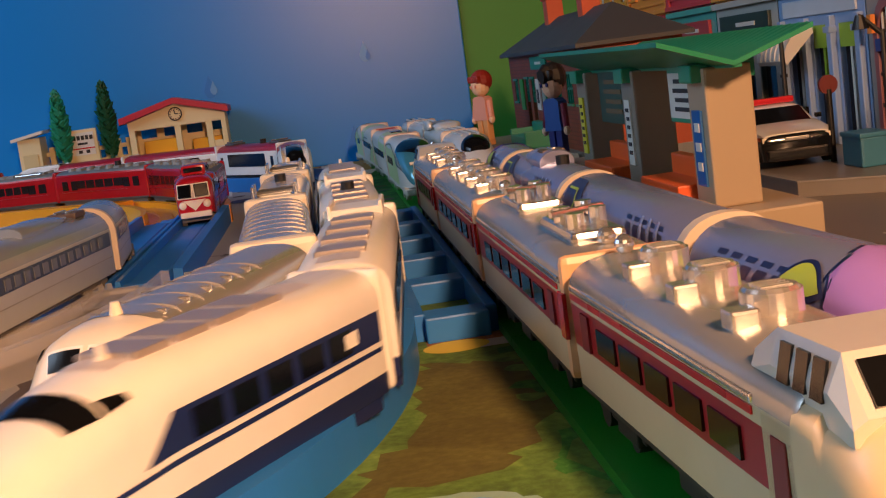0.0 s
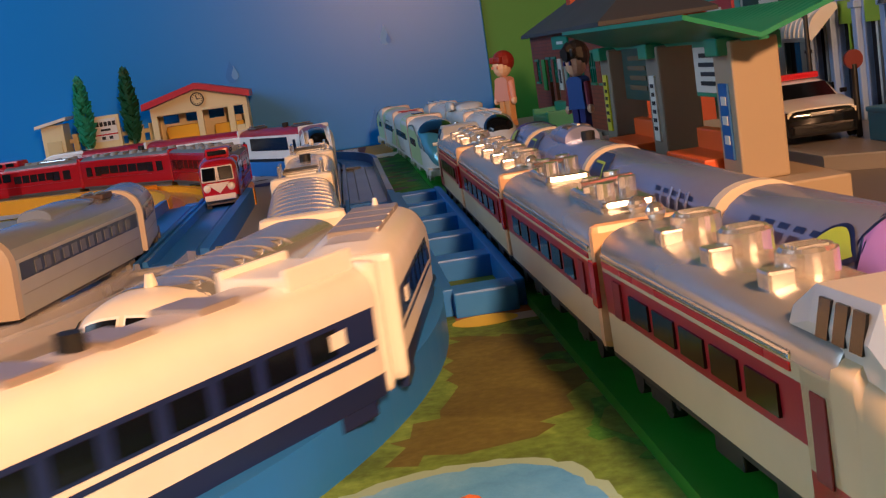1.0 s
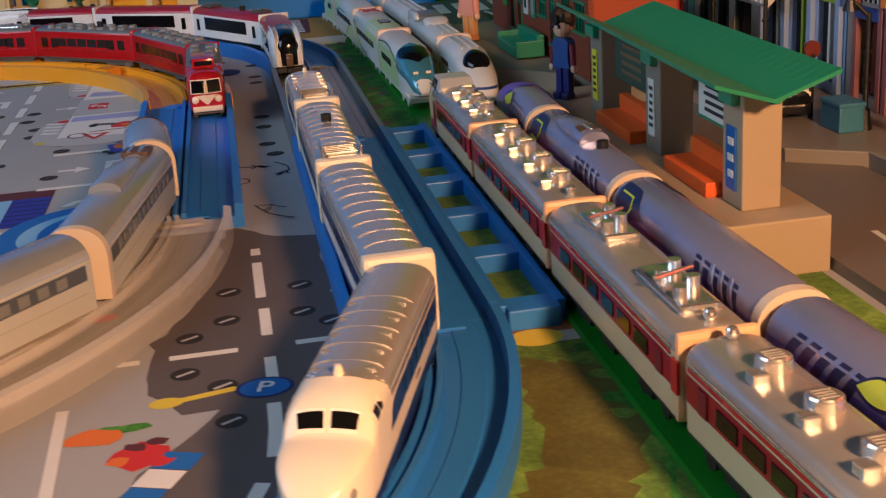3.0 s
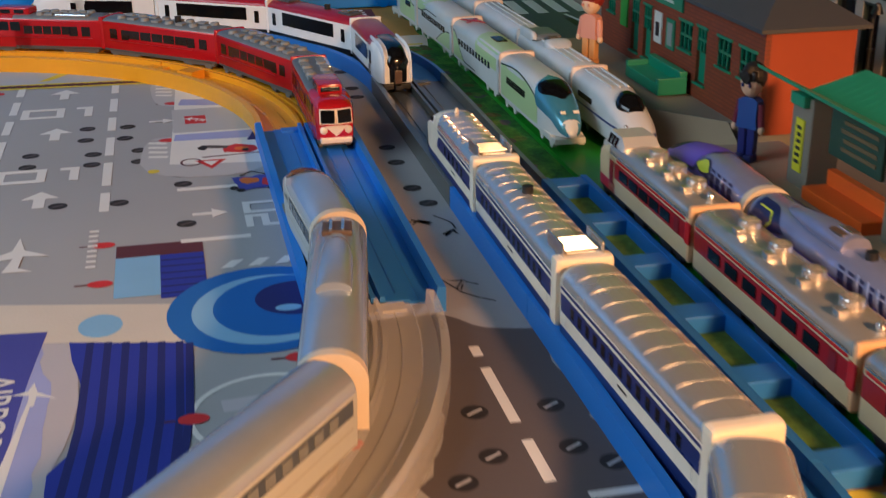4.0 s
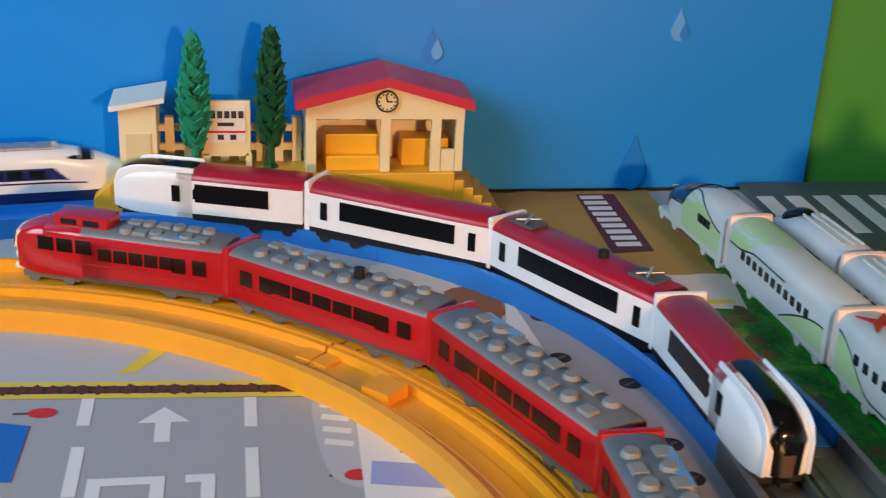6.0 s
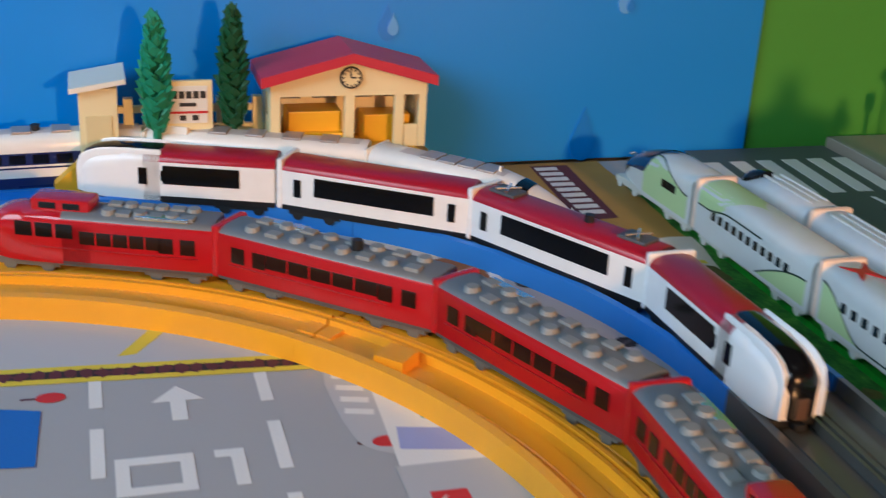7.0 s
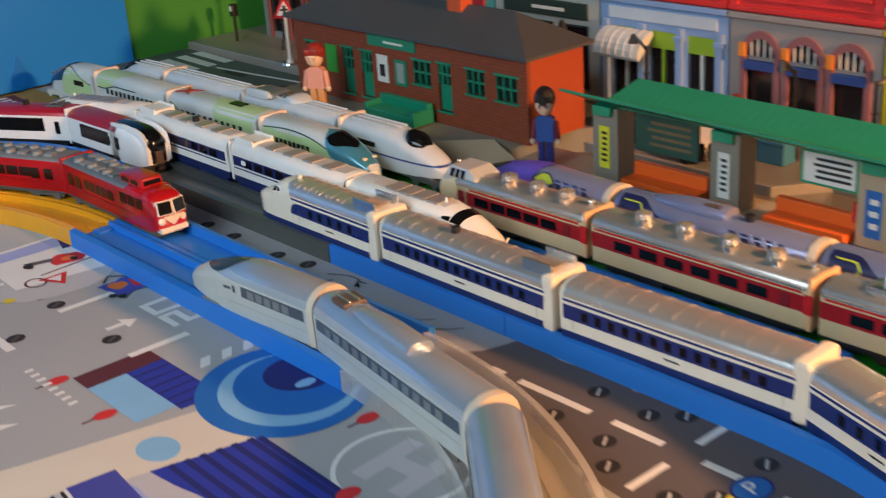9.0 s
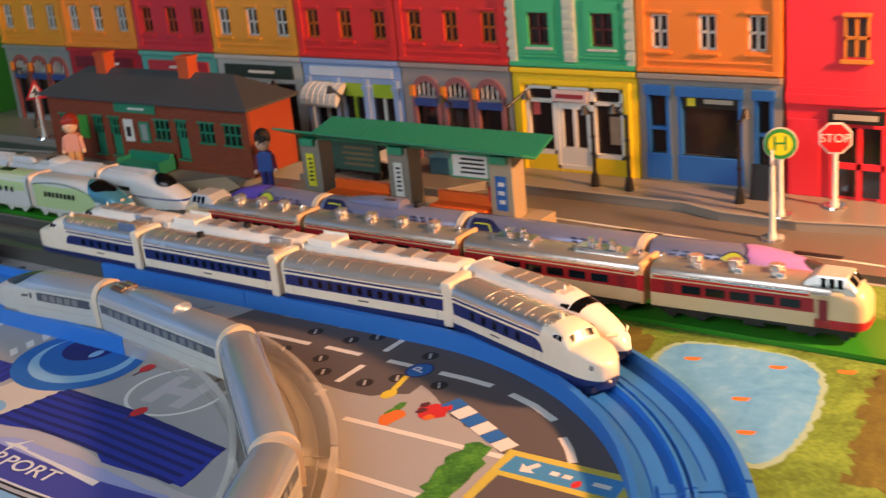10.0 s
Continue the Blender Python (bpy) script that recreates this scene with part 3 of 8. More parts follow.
def style_express(t, cab, length, mid):
    skin = livery("express_paint", [(0, "2a2624", 0, .5), (0.058, "d2bd94", 0, .32), (0.132, "9c1822", 0, .3), (0.206, "d2bd94", 0, .3), (0.228, "cbc6bd", .65, .27)])
    front = livery("express_cab", [(0, "2a2624", 0, .5), (0.058, "b8232e", 0, .3), (0.105, "dcc69c", 0, .3)])
    if cab:
        part("body", shell(length - 0.16, zt=0.285), skin, t, smooth=True, at=(0, -0.08, 0))
        part("cab", shell(0.26, nose=0.12, zt=0.27, tip=0.20, blunt=3.5, drop=4, point=0.6), front, t, "cream and red driver's cab", True, at=(0, length / 2 - 0.13, 0))
        tip = length / 2
        hood = [[(-0.090, y, 0.235), (-0.090, y, z * 0.45 + 0.245 * 0.55), (-w, y, z), (w, y, z), (0.090, y, z * 0.45 + 0.245 * 0.55), (0.090, y, 0.235)] for y, w, z in ((tip - 0.30, 0.082, 0.284), (tip - 0.245, 0.076, 0.318), (tip - 0.105, 0.072, 0.318), (tip - 0.055, 0.074, 0.262))]
        h = part("cab_hood", loft(B(), hood), plastic("hood_silver", "e0dcd2", 0.28, 0.35), t, "raised silver-white cab roof")
        part("windscreen", loft(B(), [[(x, tip - 0.097 + d, 0.312), (x, tip - 0.061 + d, 0.272), (x, tip - 0.066 + d, 0.268), (x, tip - 0.102 + d, 0.308)] for x, d in ((-0.062, 0.003), (0.062, 0.003))]), GLASS, h)
        part("windscreen_post", loft(B(), [[(x, tip - 0.093, 0.312), (x, tip - 0.057, 0.272), (x, tip - 0.064, 0.268), (x, tip - 0.100, 0.308)] for x in (-0.004, 0.004)]), plastic("hood_silver", "e0dcd2", 0.28, 0.35), h)
        for s in (-1, 1):
            for dy in (0.125, 0.165, 0.205):
                part("side_window", loft(B(), [[(s * 0.0875, tip - dy - 0.016, 0.266), (s * 0.0875, tip - dy + 0.012, 0.266), (s * 0.0795, tip - dy + 0.008, 0.308), (s * 0.0795, tip - dy - 0.020, 0.308)], [(s * 0.094, tip - dy - 0.016, 0.266), (s * 0.094, tip - dy + 0.012, 0.266), (s * 0.083, tip - dy + 0.008, 0.308), (s * 0.083, tip - dy - 0.020, 0.308)]]), GLASS, h)
            part("headlight", ball(B(), (s * 0.06, length / 2 - 0.02, 0.14), 0.018, 1, 0.7, 1), LAMP, t)
            part("cab_door", box(B(), s * 0.1045 - 0.002, s * 0.1045 + 0.002, tip - 0.225, tip - 0.185, 0.10, 0.205, 0.002), plastic("door_red", "7d1822", 0.35), t)
        part("roof_lamp", ball(B(), (0, length / 2 - 0.09, 0.318), 0.009), CHROME, t)
    else:
        part("body", shell(length, zt=0.285), skin, t, smooth=True)
    # cream end panels, with the warm lamp's orange glow put into the colour
    orange = plastic("express_end", "e6b98a", 0.35)
    for y in (-0.30, 0.0, 0.22):
        for s in (-1, 1):
            part("underfloor_box", box(B(), s * 0.08 - 0.012, s * 0.08 + 0.012, y - 0.06, y + 0.05, 0.015, 0.06, 0.004), BLACK, t)
    for y in rear_ends(cab, length, mid):
        part("end_panel", box(B(), -0.106, 0.106, y - 0.014, y + 0.014, 0.05, 0.282, 0.015), orange, t, "cream end panel")
        for s in (-1, 1):
            part("red_corner", box(B(), s * 0.106 - 0.004, s * 0.106 + 0.004, y - 0.02, y + 0.02, 0.13, 0.215), plastic("red_glossy", "c32026", 0.25), t)
    windows(t, span(-length / 2 + 0.16, length / 2 - (0.3 if cab else 0.12), 5 if cab else 6), 0.10, 0.148, 0.190)
    windows(t, (-length / 2 + 0.1,), 0.045, 0.136, 0.200, material=plastic("door_red", "7d1822", 0.35), name="door")
    if mid == 2:
        for y, w in ((-0.3, 0.16), (0.25, 0.13)):
            p = part("roof_equipment", box(B(), -0.055, 0.055, y - w, y + w, 0.275, 0.305, 0.012), CHROME, t, "chrome-plated roof equipment")
            for k in range(4):
                part("insulator", cyl(B(), (-0.03 + 0.06 * (k % 2), y - w * 0.6 + k * w * 0.4, 0.30), (-0.03 + 0.06 * (k % 2), y - w * 0.6 + k * w * 0.4, 0.335), 0.018), CHROME, p)
            part("pantograph", cyl(B(), (-0.06, y, 0.325), (0.06, y + 0.05, 0.325), 0.007, seg=8), CHROME, p)
    else:
        for y in span(-length / 2 + 0.10, length / 2 - (0.36 if cab else 0.10), 3 if cab else 4):
            k = -1 if cab and mid else 1
            p = part("roof_vent", cyl(B(), (k * 0.012, y, 0.275), (k * 0.012, y, 0.313), 0.042, 0.041, 26), SATIN, t, "chrome-plated round roof vent")
            part("vent_rim", cyl(B(), (k * 0.012, y, 0.313), (k * 0.012, y, 0.318), 0.038, 0.034, 22), SATIN, p)
            for g in range(4):
                part("vent_slot", box(B(), k * 0.012 - 0.022, k * 0.012 + 0.022, y - 0.019 + g * 0.012, y - 0.015 + g * 0.012, 0.316, 0.3205), CHROME, p)
            for x0, x1, y0, y1, z in ((-0.068, -0.028, -0.062, -0.022, 0.304), (0.034, 0.060, 0.022, 0.052, 0.300)):
                part("vent_box", box(B(), *sorted((k * x0, k * x1)), *sorted((y + k * y0, y + k * y1)), 0.275, z, 0.005), SATIN, p)
    part("roof_lamp", ball(B(), (0, -length / 2 + 0.03, 0.30), 0.018), CHROME, t)
    for s in (-1, 1):
        part("gutter", box(B(), s * 0.1025 - 0.005, s * 0.1025 + 0.005, -length / 2 + 0.015, length / 2 - (0.27 if cab else 0.015), 0.228, 0.240, 0.004), CHROME, t, "bright chrome gutter rail")
        part("red_line", box(B(), s * 0.1055 - 0.002, s * 0.1055 + 0.002, -length / 2 + 0.02, length / 2 - (0.27 if cab else 0.02), 0.216, 0.226), plastic("red_glossy", "c32026", 0.25), t)
    bogies(t, length)


def style_red(t, cab, length, mid):
    skin = livery("red_paint", [(0, "5d5a55", .2, .5), (0.062, "b0101a", 0, .22), (0.245, "77797a", .1, .5)])
    red = plastic("red_gloss", "b4101a", 0.18, coat=0.5)
    grey = plastic("red_roof_grey", "8b8c89", 0.5)
    if cab:
        part("body", shell(length - 0.3, zt=0.27, n=3.2), skin, t, smooth=True, at=(0, -0.15, 0))
        part("cab", shell(0.44, nose=0.16, zt=0.268, tip=0.215, blunt=3.5, drop=3.0, point=0.72, n=3.2), red, t, "glossy red observation cab", True, at=(0, length / 2 - 0.22, 0))
        h = part("cab_hood", box(B(), -0.066, 0.066, length / 2 - 0.42, length / 2 - 0.17, 0.255, 0.315, 0.02), red, t, "raised red driver's cupola", True)
        part("cupola_window", box(B(), -0.05, 0.05, length / 2 - 0.176, length / 2 - 0.166, 0.275, 0.30, 0.003), GLASS, h)
        for s in (-1, 1):
            for k in range(2):
                part("cupola_window", box(B(), s * 0.066 - 0.003, s * 0.066 + 0.003, length / 2 - 0.38 + k * 0.1, length / 2 - 0.31 + k * 0.1, 0.275, 0.30), GLASS, h)
            w = part("windscreen", box(B(), -0.036, 0.036, -0.004, 0.010, -0.034, 0.034, 0.004), GLASS, t)
            w.matrix_basis = Matrix.Translation(Vector((s * 0.042, length / 2 + 0.001, 0.188)) * DM) @ pose(0, 0, 0, 12, 0, -s * 12)
            part("windscreen_rim", box(B(), -0.042, 0.042, -0.014, 0.006, -0.040, 0.040, 0.004), CREAM, t).matrix_basis = Matrix.Translation(Vector((s * 0.042, length / 2 + 0.0, 0.188)) * DM) @ pose(0, 0, 0, 12, 0, -s * 12)
            part("headlight", ball(B(), (s * 0.062, length / 2 - 0.008, 0.115), 0.022, 1, 0.7, 1), LAMP, t)
            for k in range(3):
                part("side_window", box(B(), s * 0.104 - 0.004, s * 0.104 + 0.004, length / 2 - 0.36 + k * 0.085, length / 2 - 0.29 + k * 0.085, 0.165, 0.225), GLASS, t)
        part("bumper", box(B(), -0.082, 0.082, length / 2 - 0.05, length / 2 + 0.01, 0.048, 0.078, 0.008), CREAM, t, "cream front bumper")
        bm = B()
        loft(bm, [[(x, y, z) for x, z in ((-0.06, 0.14), (0.06, 0.14), (0.0, 0.085))] for y in (length / 2 - 0.01, length / 2 + 0.008)])
        part("nameplate", bm, CREAM, t, "cream V-shaped train nameplate")
        ws = span(-length / 2 + 0.28, length / 2 - 0.46, 1)
    else:
        part("body", shell(length, zt=0.27, n=3.2), skin, t, smooth=True)
        ws = (0.0,)
    for y in rear_ends(cab, length, mid):
        part("end_panel", box(B(), -0.106, 0.106, y - 0.018, y + 0.018, 0.05, 0.272, 0.012), red, t)
    pane = plastic("red_pane", "22120e", 0.15)
    windows(t, ws, 0.34 if cab else 0.5, 0.145, 0.20, material=pane)
    small = (-length / 2 + 0.1, -length / 2 + 0.19) if cab else (-length / 2 + 0.10, -length / 2 + 0.2, length / 2 - 0.2, length / 2 - 0.1)
    windows(t, small, 0.06, 0.135, 0.20, material=pane)
    wl = 0.34 if cab else 0.5
    for y in [ws[0] - wl / 2 + wl * k / 5 for k in range(1, 5)]:
        for x in (-0.1055, 0.1055):
            part("window_bar", box(B(), x - 0.004, x + 0.004, y - 0.003, y + 0.003, 0.145, 0.20), red, t)
    for x in (-0.1055, 0.1055):
        part("side_trim", box(B(), x - 0.002, x + 0.002, -length * 0.44, length * 0.30, 0.118, 0.122), plastic("red_trim", "a01018", 0.3), t)
    for i, y in enumerate(span(-length / 2 + 0.08, length / 2 - (0.46 if cab else 0.06), 6 if cab else 8)):
        part("roof_fan", cyl(B(), (0.045 * (-1) ** i, y, 0.262), (0.045 * (-1) ** i, y, 0.285), 0.034, 0.026, 12), grey, t)
        part("roof_box", box(B(), -0.05 * (-1) ** i - 0.025, -0.05 * (-1) ** i + 0.025, y - 0.03, y + 0.03, 0.262, 0.28, 0.004), grey, t)
    if mid == 2:
        part("switch_knob", cyl(B(), (0, 0.1, 0.26), (0, 0.1, 0.31), 0.022), BLACK, t)
    part("roof_cover", box(B(), -0.09, -0.05, -length / 2 + 0.1, -length / 2 + 0.32, 0.262, 0.279, 0.004), CHROME, t)
    bogies(t, length, plastic("red_under", "6d685e", 0.5))


def style_airport(t, cab, length, mid):
    skin = livery("airport_paint", [(0, "15161a", 0, .4), (0.074, "f0efec", 0, .25), (0.240, "a5162c", 0, .28)])
    white = plastic("airport_white", "efefee", 0.25)
    if cab:
        part("body", shell(length - 0.3, zt=0.288), skin, t, smooth=True, at=(0, -0.15, 0))
        part("cab", shell(0.40, nose=0.22, zt=0.288, tip=0.22, blunt=3.4, drop=3.0, point=0.72), white, t, "white driver's cab", True, at=(0, length / 2 - 0.2, 0))
        f = part("front_mask", shell(0.40, hw=0.080, zb=0.055, zs=0.21, zt=0.2935, nose=0.22, tip=0.226, blunt=3.4, drop=3.0, point=0.72), GLASS, t, "black glossy front mask", True, at=(0, length / 2 - 0.192, 0))
        part("mask_stripe", box(B(), -0.022, 0.022, 0.19, 0.206, 0.07, 0.15, 0.004), plastic("mask_bronze", "5a4436", 0.3), f)
        part("coupler", box(B(), -0.02, 0.02, 0.17, 0.212, 0.03, 0.055, 0.004), BLACK, f)
        for s in (-1, 1):
            part("mask_trim", shell(0.40, hw=0.008, zb=0.055, zs=0.21, zt=0.2925, nose=0.22, tip=0.224, blunt=3.4, drop=3.0, point=0.8), white, f, "", True, at=(s * 0.080, -0.001, 0))
            part("side_window", box(B(), s * 0.106 - 0.003, s * 0.106 + 0.003, length / 2 - 0.33, length / 2 - 0.29, 0.13, 0.21), GLASS, t)
            part("door_window", box(B(), s * 0.106 - 0.003, s * 0.106 + 0.003, length / 2 - 0.42, length / 2 - 0.395, 0.15, 0.2), GLASS, t)
        ws, wl = (-0.12,), 0.36
    else:
        part("body", shell(length, zt=0.288), skin, t, smooth=True)
        ws, wl = (0.0,), 0.58
        windows(t, (-length / 2 + 0.08, length / 2 - 0.08), 0.035, 0.12, 0.205)
    windows(t, ws, wl, 0.135, 0.225)
    for y in rear_ends(cab, length, mid):
        part("end_panel", box(B(), -0.106, 0.106, y - 0.015, y + 0.015, 0.05, 0.292, 0.012), white, t)
    if mid == 1 and not cab:
        for y in (-0.35, 0.35):
            p = part("pantograph_base", box(B(), -0.05, 0.05, y - 0.07, y + 0.07, 0.285, 0.30, 0.004), GREY_DARK, t)
            for k in (-0.03, 0.03):
                part("pantograph_arm", cyl(B(), (-0.05, y + k, 0.308), (0.05, y - k, 0.308), 0.006, seg=8), CHROME, p)
        part("switch_knob", cyl(B(), (0, 0.1, 0.28), (0, 0.1, 0.318), 0.022), BLACK, t)
    bogies(t, length)


def style_silver(t, cab, length, mid):
    # the upper bands' blue is the window's reflection, put into the roof colour
    skin = livery("silver_paint_sky_tint", [(0, "a5a19a", .1, .45), (0.05, "c6c8c0", .15, .32), (0.215, "b9c0c6", .3, .24), (0.25, "b0bcca", .45, .2)])
    rings = skin_rings(length, nose=0.55 if cab else 0, zs=0.20, tip=0.11, blunt=1.9, drop=1.5, point=0.12, n=2.2)
    part("body", loft(B(), rings), skin, t, smooth=True)
    q = lambda z: height_q(rings, z)
    field(t, "window_band", rings, -length / 2 + 0.03, length / 2 - (0.52 if cab else 0.03), q(0.155), q(0.206), plastic("silver_band", "4d5560", 0.25), "grey-blue window band", nq=2)
    field(t, "seam", rings, -length / 2 + 0.03, length / 2 - (0.4 if cab else 0.03), q(0.112), q(0.115), plastic("silver_seam", "a9a69c", 0.4), nq=1)
    if cab:
        field(t, "windscreen", rings, length / 2 - 0.47, length / 2 - 0.16, lambda v: 1.0 - 0.34 * math.sin(math.pi * v) ** 0.7, 1.0, plastic("silver_canopy", "2e332c", 0.15), "dark cockpit canopy", 0.003, nq=6)
        field(t, "side_lettering", rings, length / 2 - 0.44, length / 2 - 0.38, q(0.175), q(0.190), plastic("silver_letter", "3f4550", 0.3), "unreadable dark side lettering", nq=1)
        field(t, "cab_door_window", rings, length / 2 - 0.475, length / 2 - 0.455, q(0.165), q(0.20), plastic("silver_letter", "3f4550", 0.3), nq=1)
    cream = plastic("silver_end", "d9c9b2", 0.4)
    for y in rear_ends(cab, length, mid):
        part("end_panel", loft(B(), [ring(y - 0.02, 0.108, 0.05, 0.20, 0.300, 2.2), ring(y + 0.02, 0.108, 0.05, 0.20, 0.300, 2.2)]), cream, t, "cream gangway ring", True)
    windows(t, span(-length / 2 + 0.12, length / 2 - (0.56 if cab else 0.1), 5 if cab else 12), 0.045, 0.162, 0.198, material=plastic("silver_pane", "7b7f80", 0.2))
    if mid == 1:
        h = part("roof_hatch", box(B(), -0.055, 0.055, length / 2 - 0.20, length / 2 - 0.09, 0.285, 0.308, 0.008), plastic("hatch_brown", "5c4a3e", 0.4), t, "dark brown roof hatch")
        for k in (-0.022, 0.022):
            part("hatch_bar", box(B(), k - 0.006, k + 0.006, length / 2 - 0.195, length / 2 - 0.095, 0.305, 0.315, 0.002), CHROME, h)
        part("switch_knob", cyl(B(), (0, -0.1, 0.29), (0, -0.1, 0.32), 0.022), BLACK, t)
        part("roof_fairing", shell(0.5, hw=0.06, zb=0.28, zs=0.29, zt=0.325, nose=0.3, tip=0.29, n=2.2), skin, t, "", True, at=(0, 0.12, 0))
    bogies(t, length, plastic("silver_under", "8a8378", 0.5), 0.2 if cab else 0.33)


def slanted(t, name, rings, y, lean, w, q0, q1, material, label="", lift=0.0018, sides=(-1, 1)):
    """A leaning bar of paint on a car's skin."""
    for side in sides:
        bm = B()
        rows = []
        for k in range(5):
            u = k / 4
            q = q0 + (q1 - q0) * u
            rows.append([bm.verts.new(on_skin(rings, y + lean * u + d, q, side, lift)) for d in (0, w / 2, w)])
        for a, b in zip(rows, rows[1:]):
            for i in range(2):
                bm.faces.new((a[i], a[i + 1], b[i + 1], b[i]))
        part(name, bm, material, t, label, True)


def style_purple(t, cab, length, mid):
    skin = livery("purple_paint", [(0, "2e2e3a", .1, .4), (0.05, "54529a", .1, .33), (0.13, "5f5ab0", .15, .3), (0.215, "9aa0c2", .45, .26)])
    rings = skin_rings(length, nose=0.62 if cab else 0, zs=0.20, tip=0.10, blunt=1.9, drop=1.5, point=0.10, n=2.2)
    part("body", loft(B(), rings), skin, t, smooth=True)
    navy = plastic("purple_navy", "1d2450", 0.3)
    violet = plastic("purple_violet", "5a4cae", 0.3)
    lime = plastic("lime_mark", "b8c832", 0.4)
    pale = plastic("purple_pale", "aeb2cc", 0.3, 0.2)
    cream = plastic("silver_end", "d9c9b2", 0.4)
    for y in rear_ends(cab, length, mid):
        part("end_panel", loft(B(), [ring(y - 0.02, 0.108, 0.05, 0.20, 0.300, 2.2), ring(y + 0.02, 0.108, 0.05, 0.20, 0.300, 2.2)]), cream, t, "cream gangway ring", True)
    back, front = -length / 2 + 0.03, length / 2 - (0.60 if cab else 0.03)
    for i in range(5):
        slanted(t, "stripe", rings, back + 0.03 + i * 0.062, 0.07, 0.040, 0.30, 0.70, navy, "slanted navy stripe")
    if cab:
        patch = plastic("purple_patch", "b083cc", 0.35) if mid else plastic("purple_patch_deep", "6a50bc", 0.35)
        field(t, "patch_outline", rings, length / 2 - 0.665, length / 2 - 0.10, lambda v: 1.0 - 0.50 * smooth_step(0.0, 0.12, v) - 0.06 * v, 1.0, navy, "dark outline of the painted nose", 0.0016, ny=30, nq=8)
        field(t, "nose_paint", rings, length / 2 - 0.65, length / 2 - 0.12, lambda v: 1.0 - 0.46 * smooth_step(0.0, 0.12, v) - 0.05 * v, 1.0, patch, "lilac painted nose" if mid else "violet painted nose", 0.0032, ny=30, nq=8)
        field(t, "windscreen", rings, length / 2 - 0.34, length / 2 - 0.06, lambda v: 1.0 - 0.34 * math.sin(math.pi * (0.04 + 0.92 * v)) ** 0.6, 1.0, plastic("purple_canopy", "3b3a3e", 0.2), "dark cockpit canopy", 0.005, ny=22, nq=6)
        field(t, "lime_outline", rings, length / 2 - 0.77, length / 2 - 0.60, lambda v: 0.61 - 0.07 * math.sin(math.pi * v), lambda v: 0.61 + 0.17 * math.sin(math.pi * v), navy, "", 0.0045, ny=14)
        field(t, "lime_mark", rings, length / 2 - 0.755, length / 2 - 0.615, lambda v: 0.62 - 0.05 * math.sin(math.pi * v), lambda v: 0.62 + 0.13 * math.sin(math.pi * v), lime, "lime green painted mark", 0.006, ny=14)
    else:
        # dark shield with a bright outline by the forward end
        field(t, "shield", rings, front - 0.26, front, lambda v: 0.58 - 0.20 * v, lambda v: 0.60 + 0.26 * smooth_step(0.0, 0.6, v), navy, "navy shield", 0.0025, ny=16)
        for q0, q1 in ((0.50, 0.525), (0.72, 0.745)):
            field(t, "shield_line", rings, front - 0.13, front - 0.03, q0, q1, lime, "thin lime outline", 0.0045, ny=6, nq=1)
        slanted(t, "shield_line", rings, front - 0.13, -0.03, 0.012, 0.50, 0.62, lime, "thin lime outline", 0.0045)
        slanted(t, "shield_line", rings, front - 0.16, 0.03, 0.012, 0.62, 0.74, lime, "thin lime outline", 0.0045)
        for i in range(3):
            slanted(t, "pale_stripe", rings, back + 0.065 + i * 0.062, 0.07, 0.014, 0.42, 0.72, pale, "slanted pale stripe", 0.003)
        field(t, "sill_band", rings, back, front, 0.22, 0.36, violet, "violet lower band", 0.0012, nq=2)
    if mid == 1:
        part("roof_fairing", shell(0.46, hw=0.06, zb=0.28, zs=0.29, zt=0.335, nose=0.3, tip=0.29, n=2.2), skin, t, "", True, at=(0, 0.15, 0))
        h = part("roof_hatch", box(B(), -0.040, 0.040, -0.045, 0.045, 0.29, 0.334, 0.006), plastic("hatch_brown", "5c4a3e", 0.4), t)
        part("hatch_bar", box(B(), -0.006, 0.006, -0.043, 0.043, 0.33, 0.339, 0.002), CHROME, h)
        part("switch_knob", cyl(B(), (0, -0.18, 0.29), (0, -0.18, 0.322), 0.022), BLACK, t)
    bogies(t, length, BLACK, 0.18 if cab else 0.33)


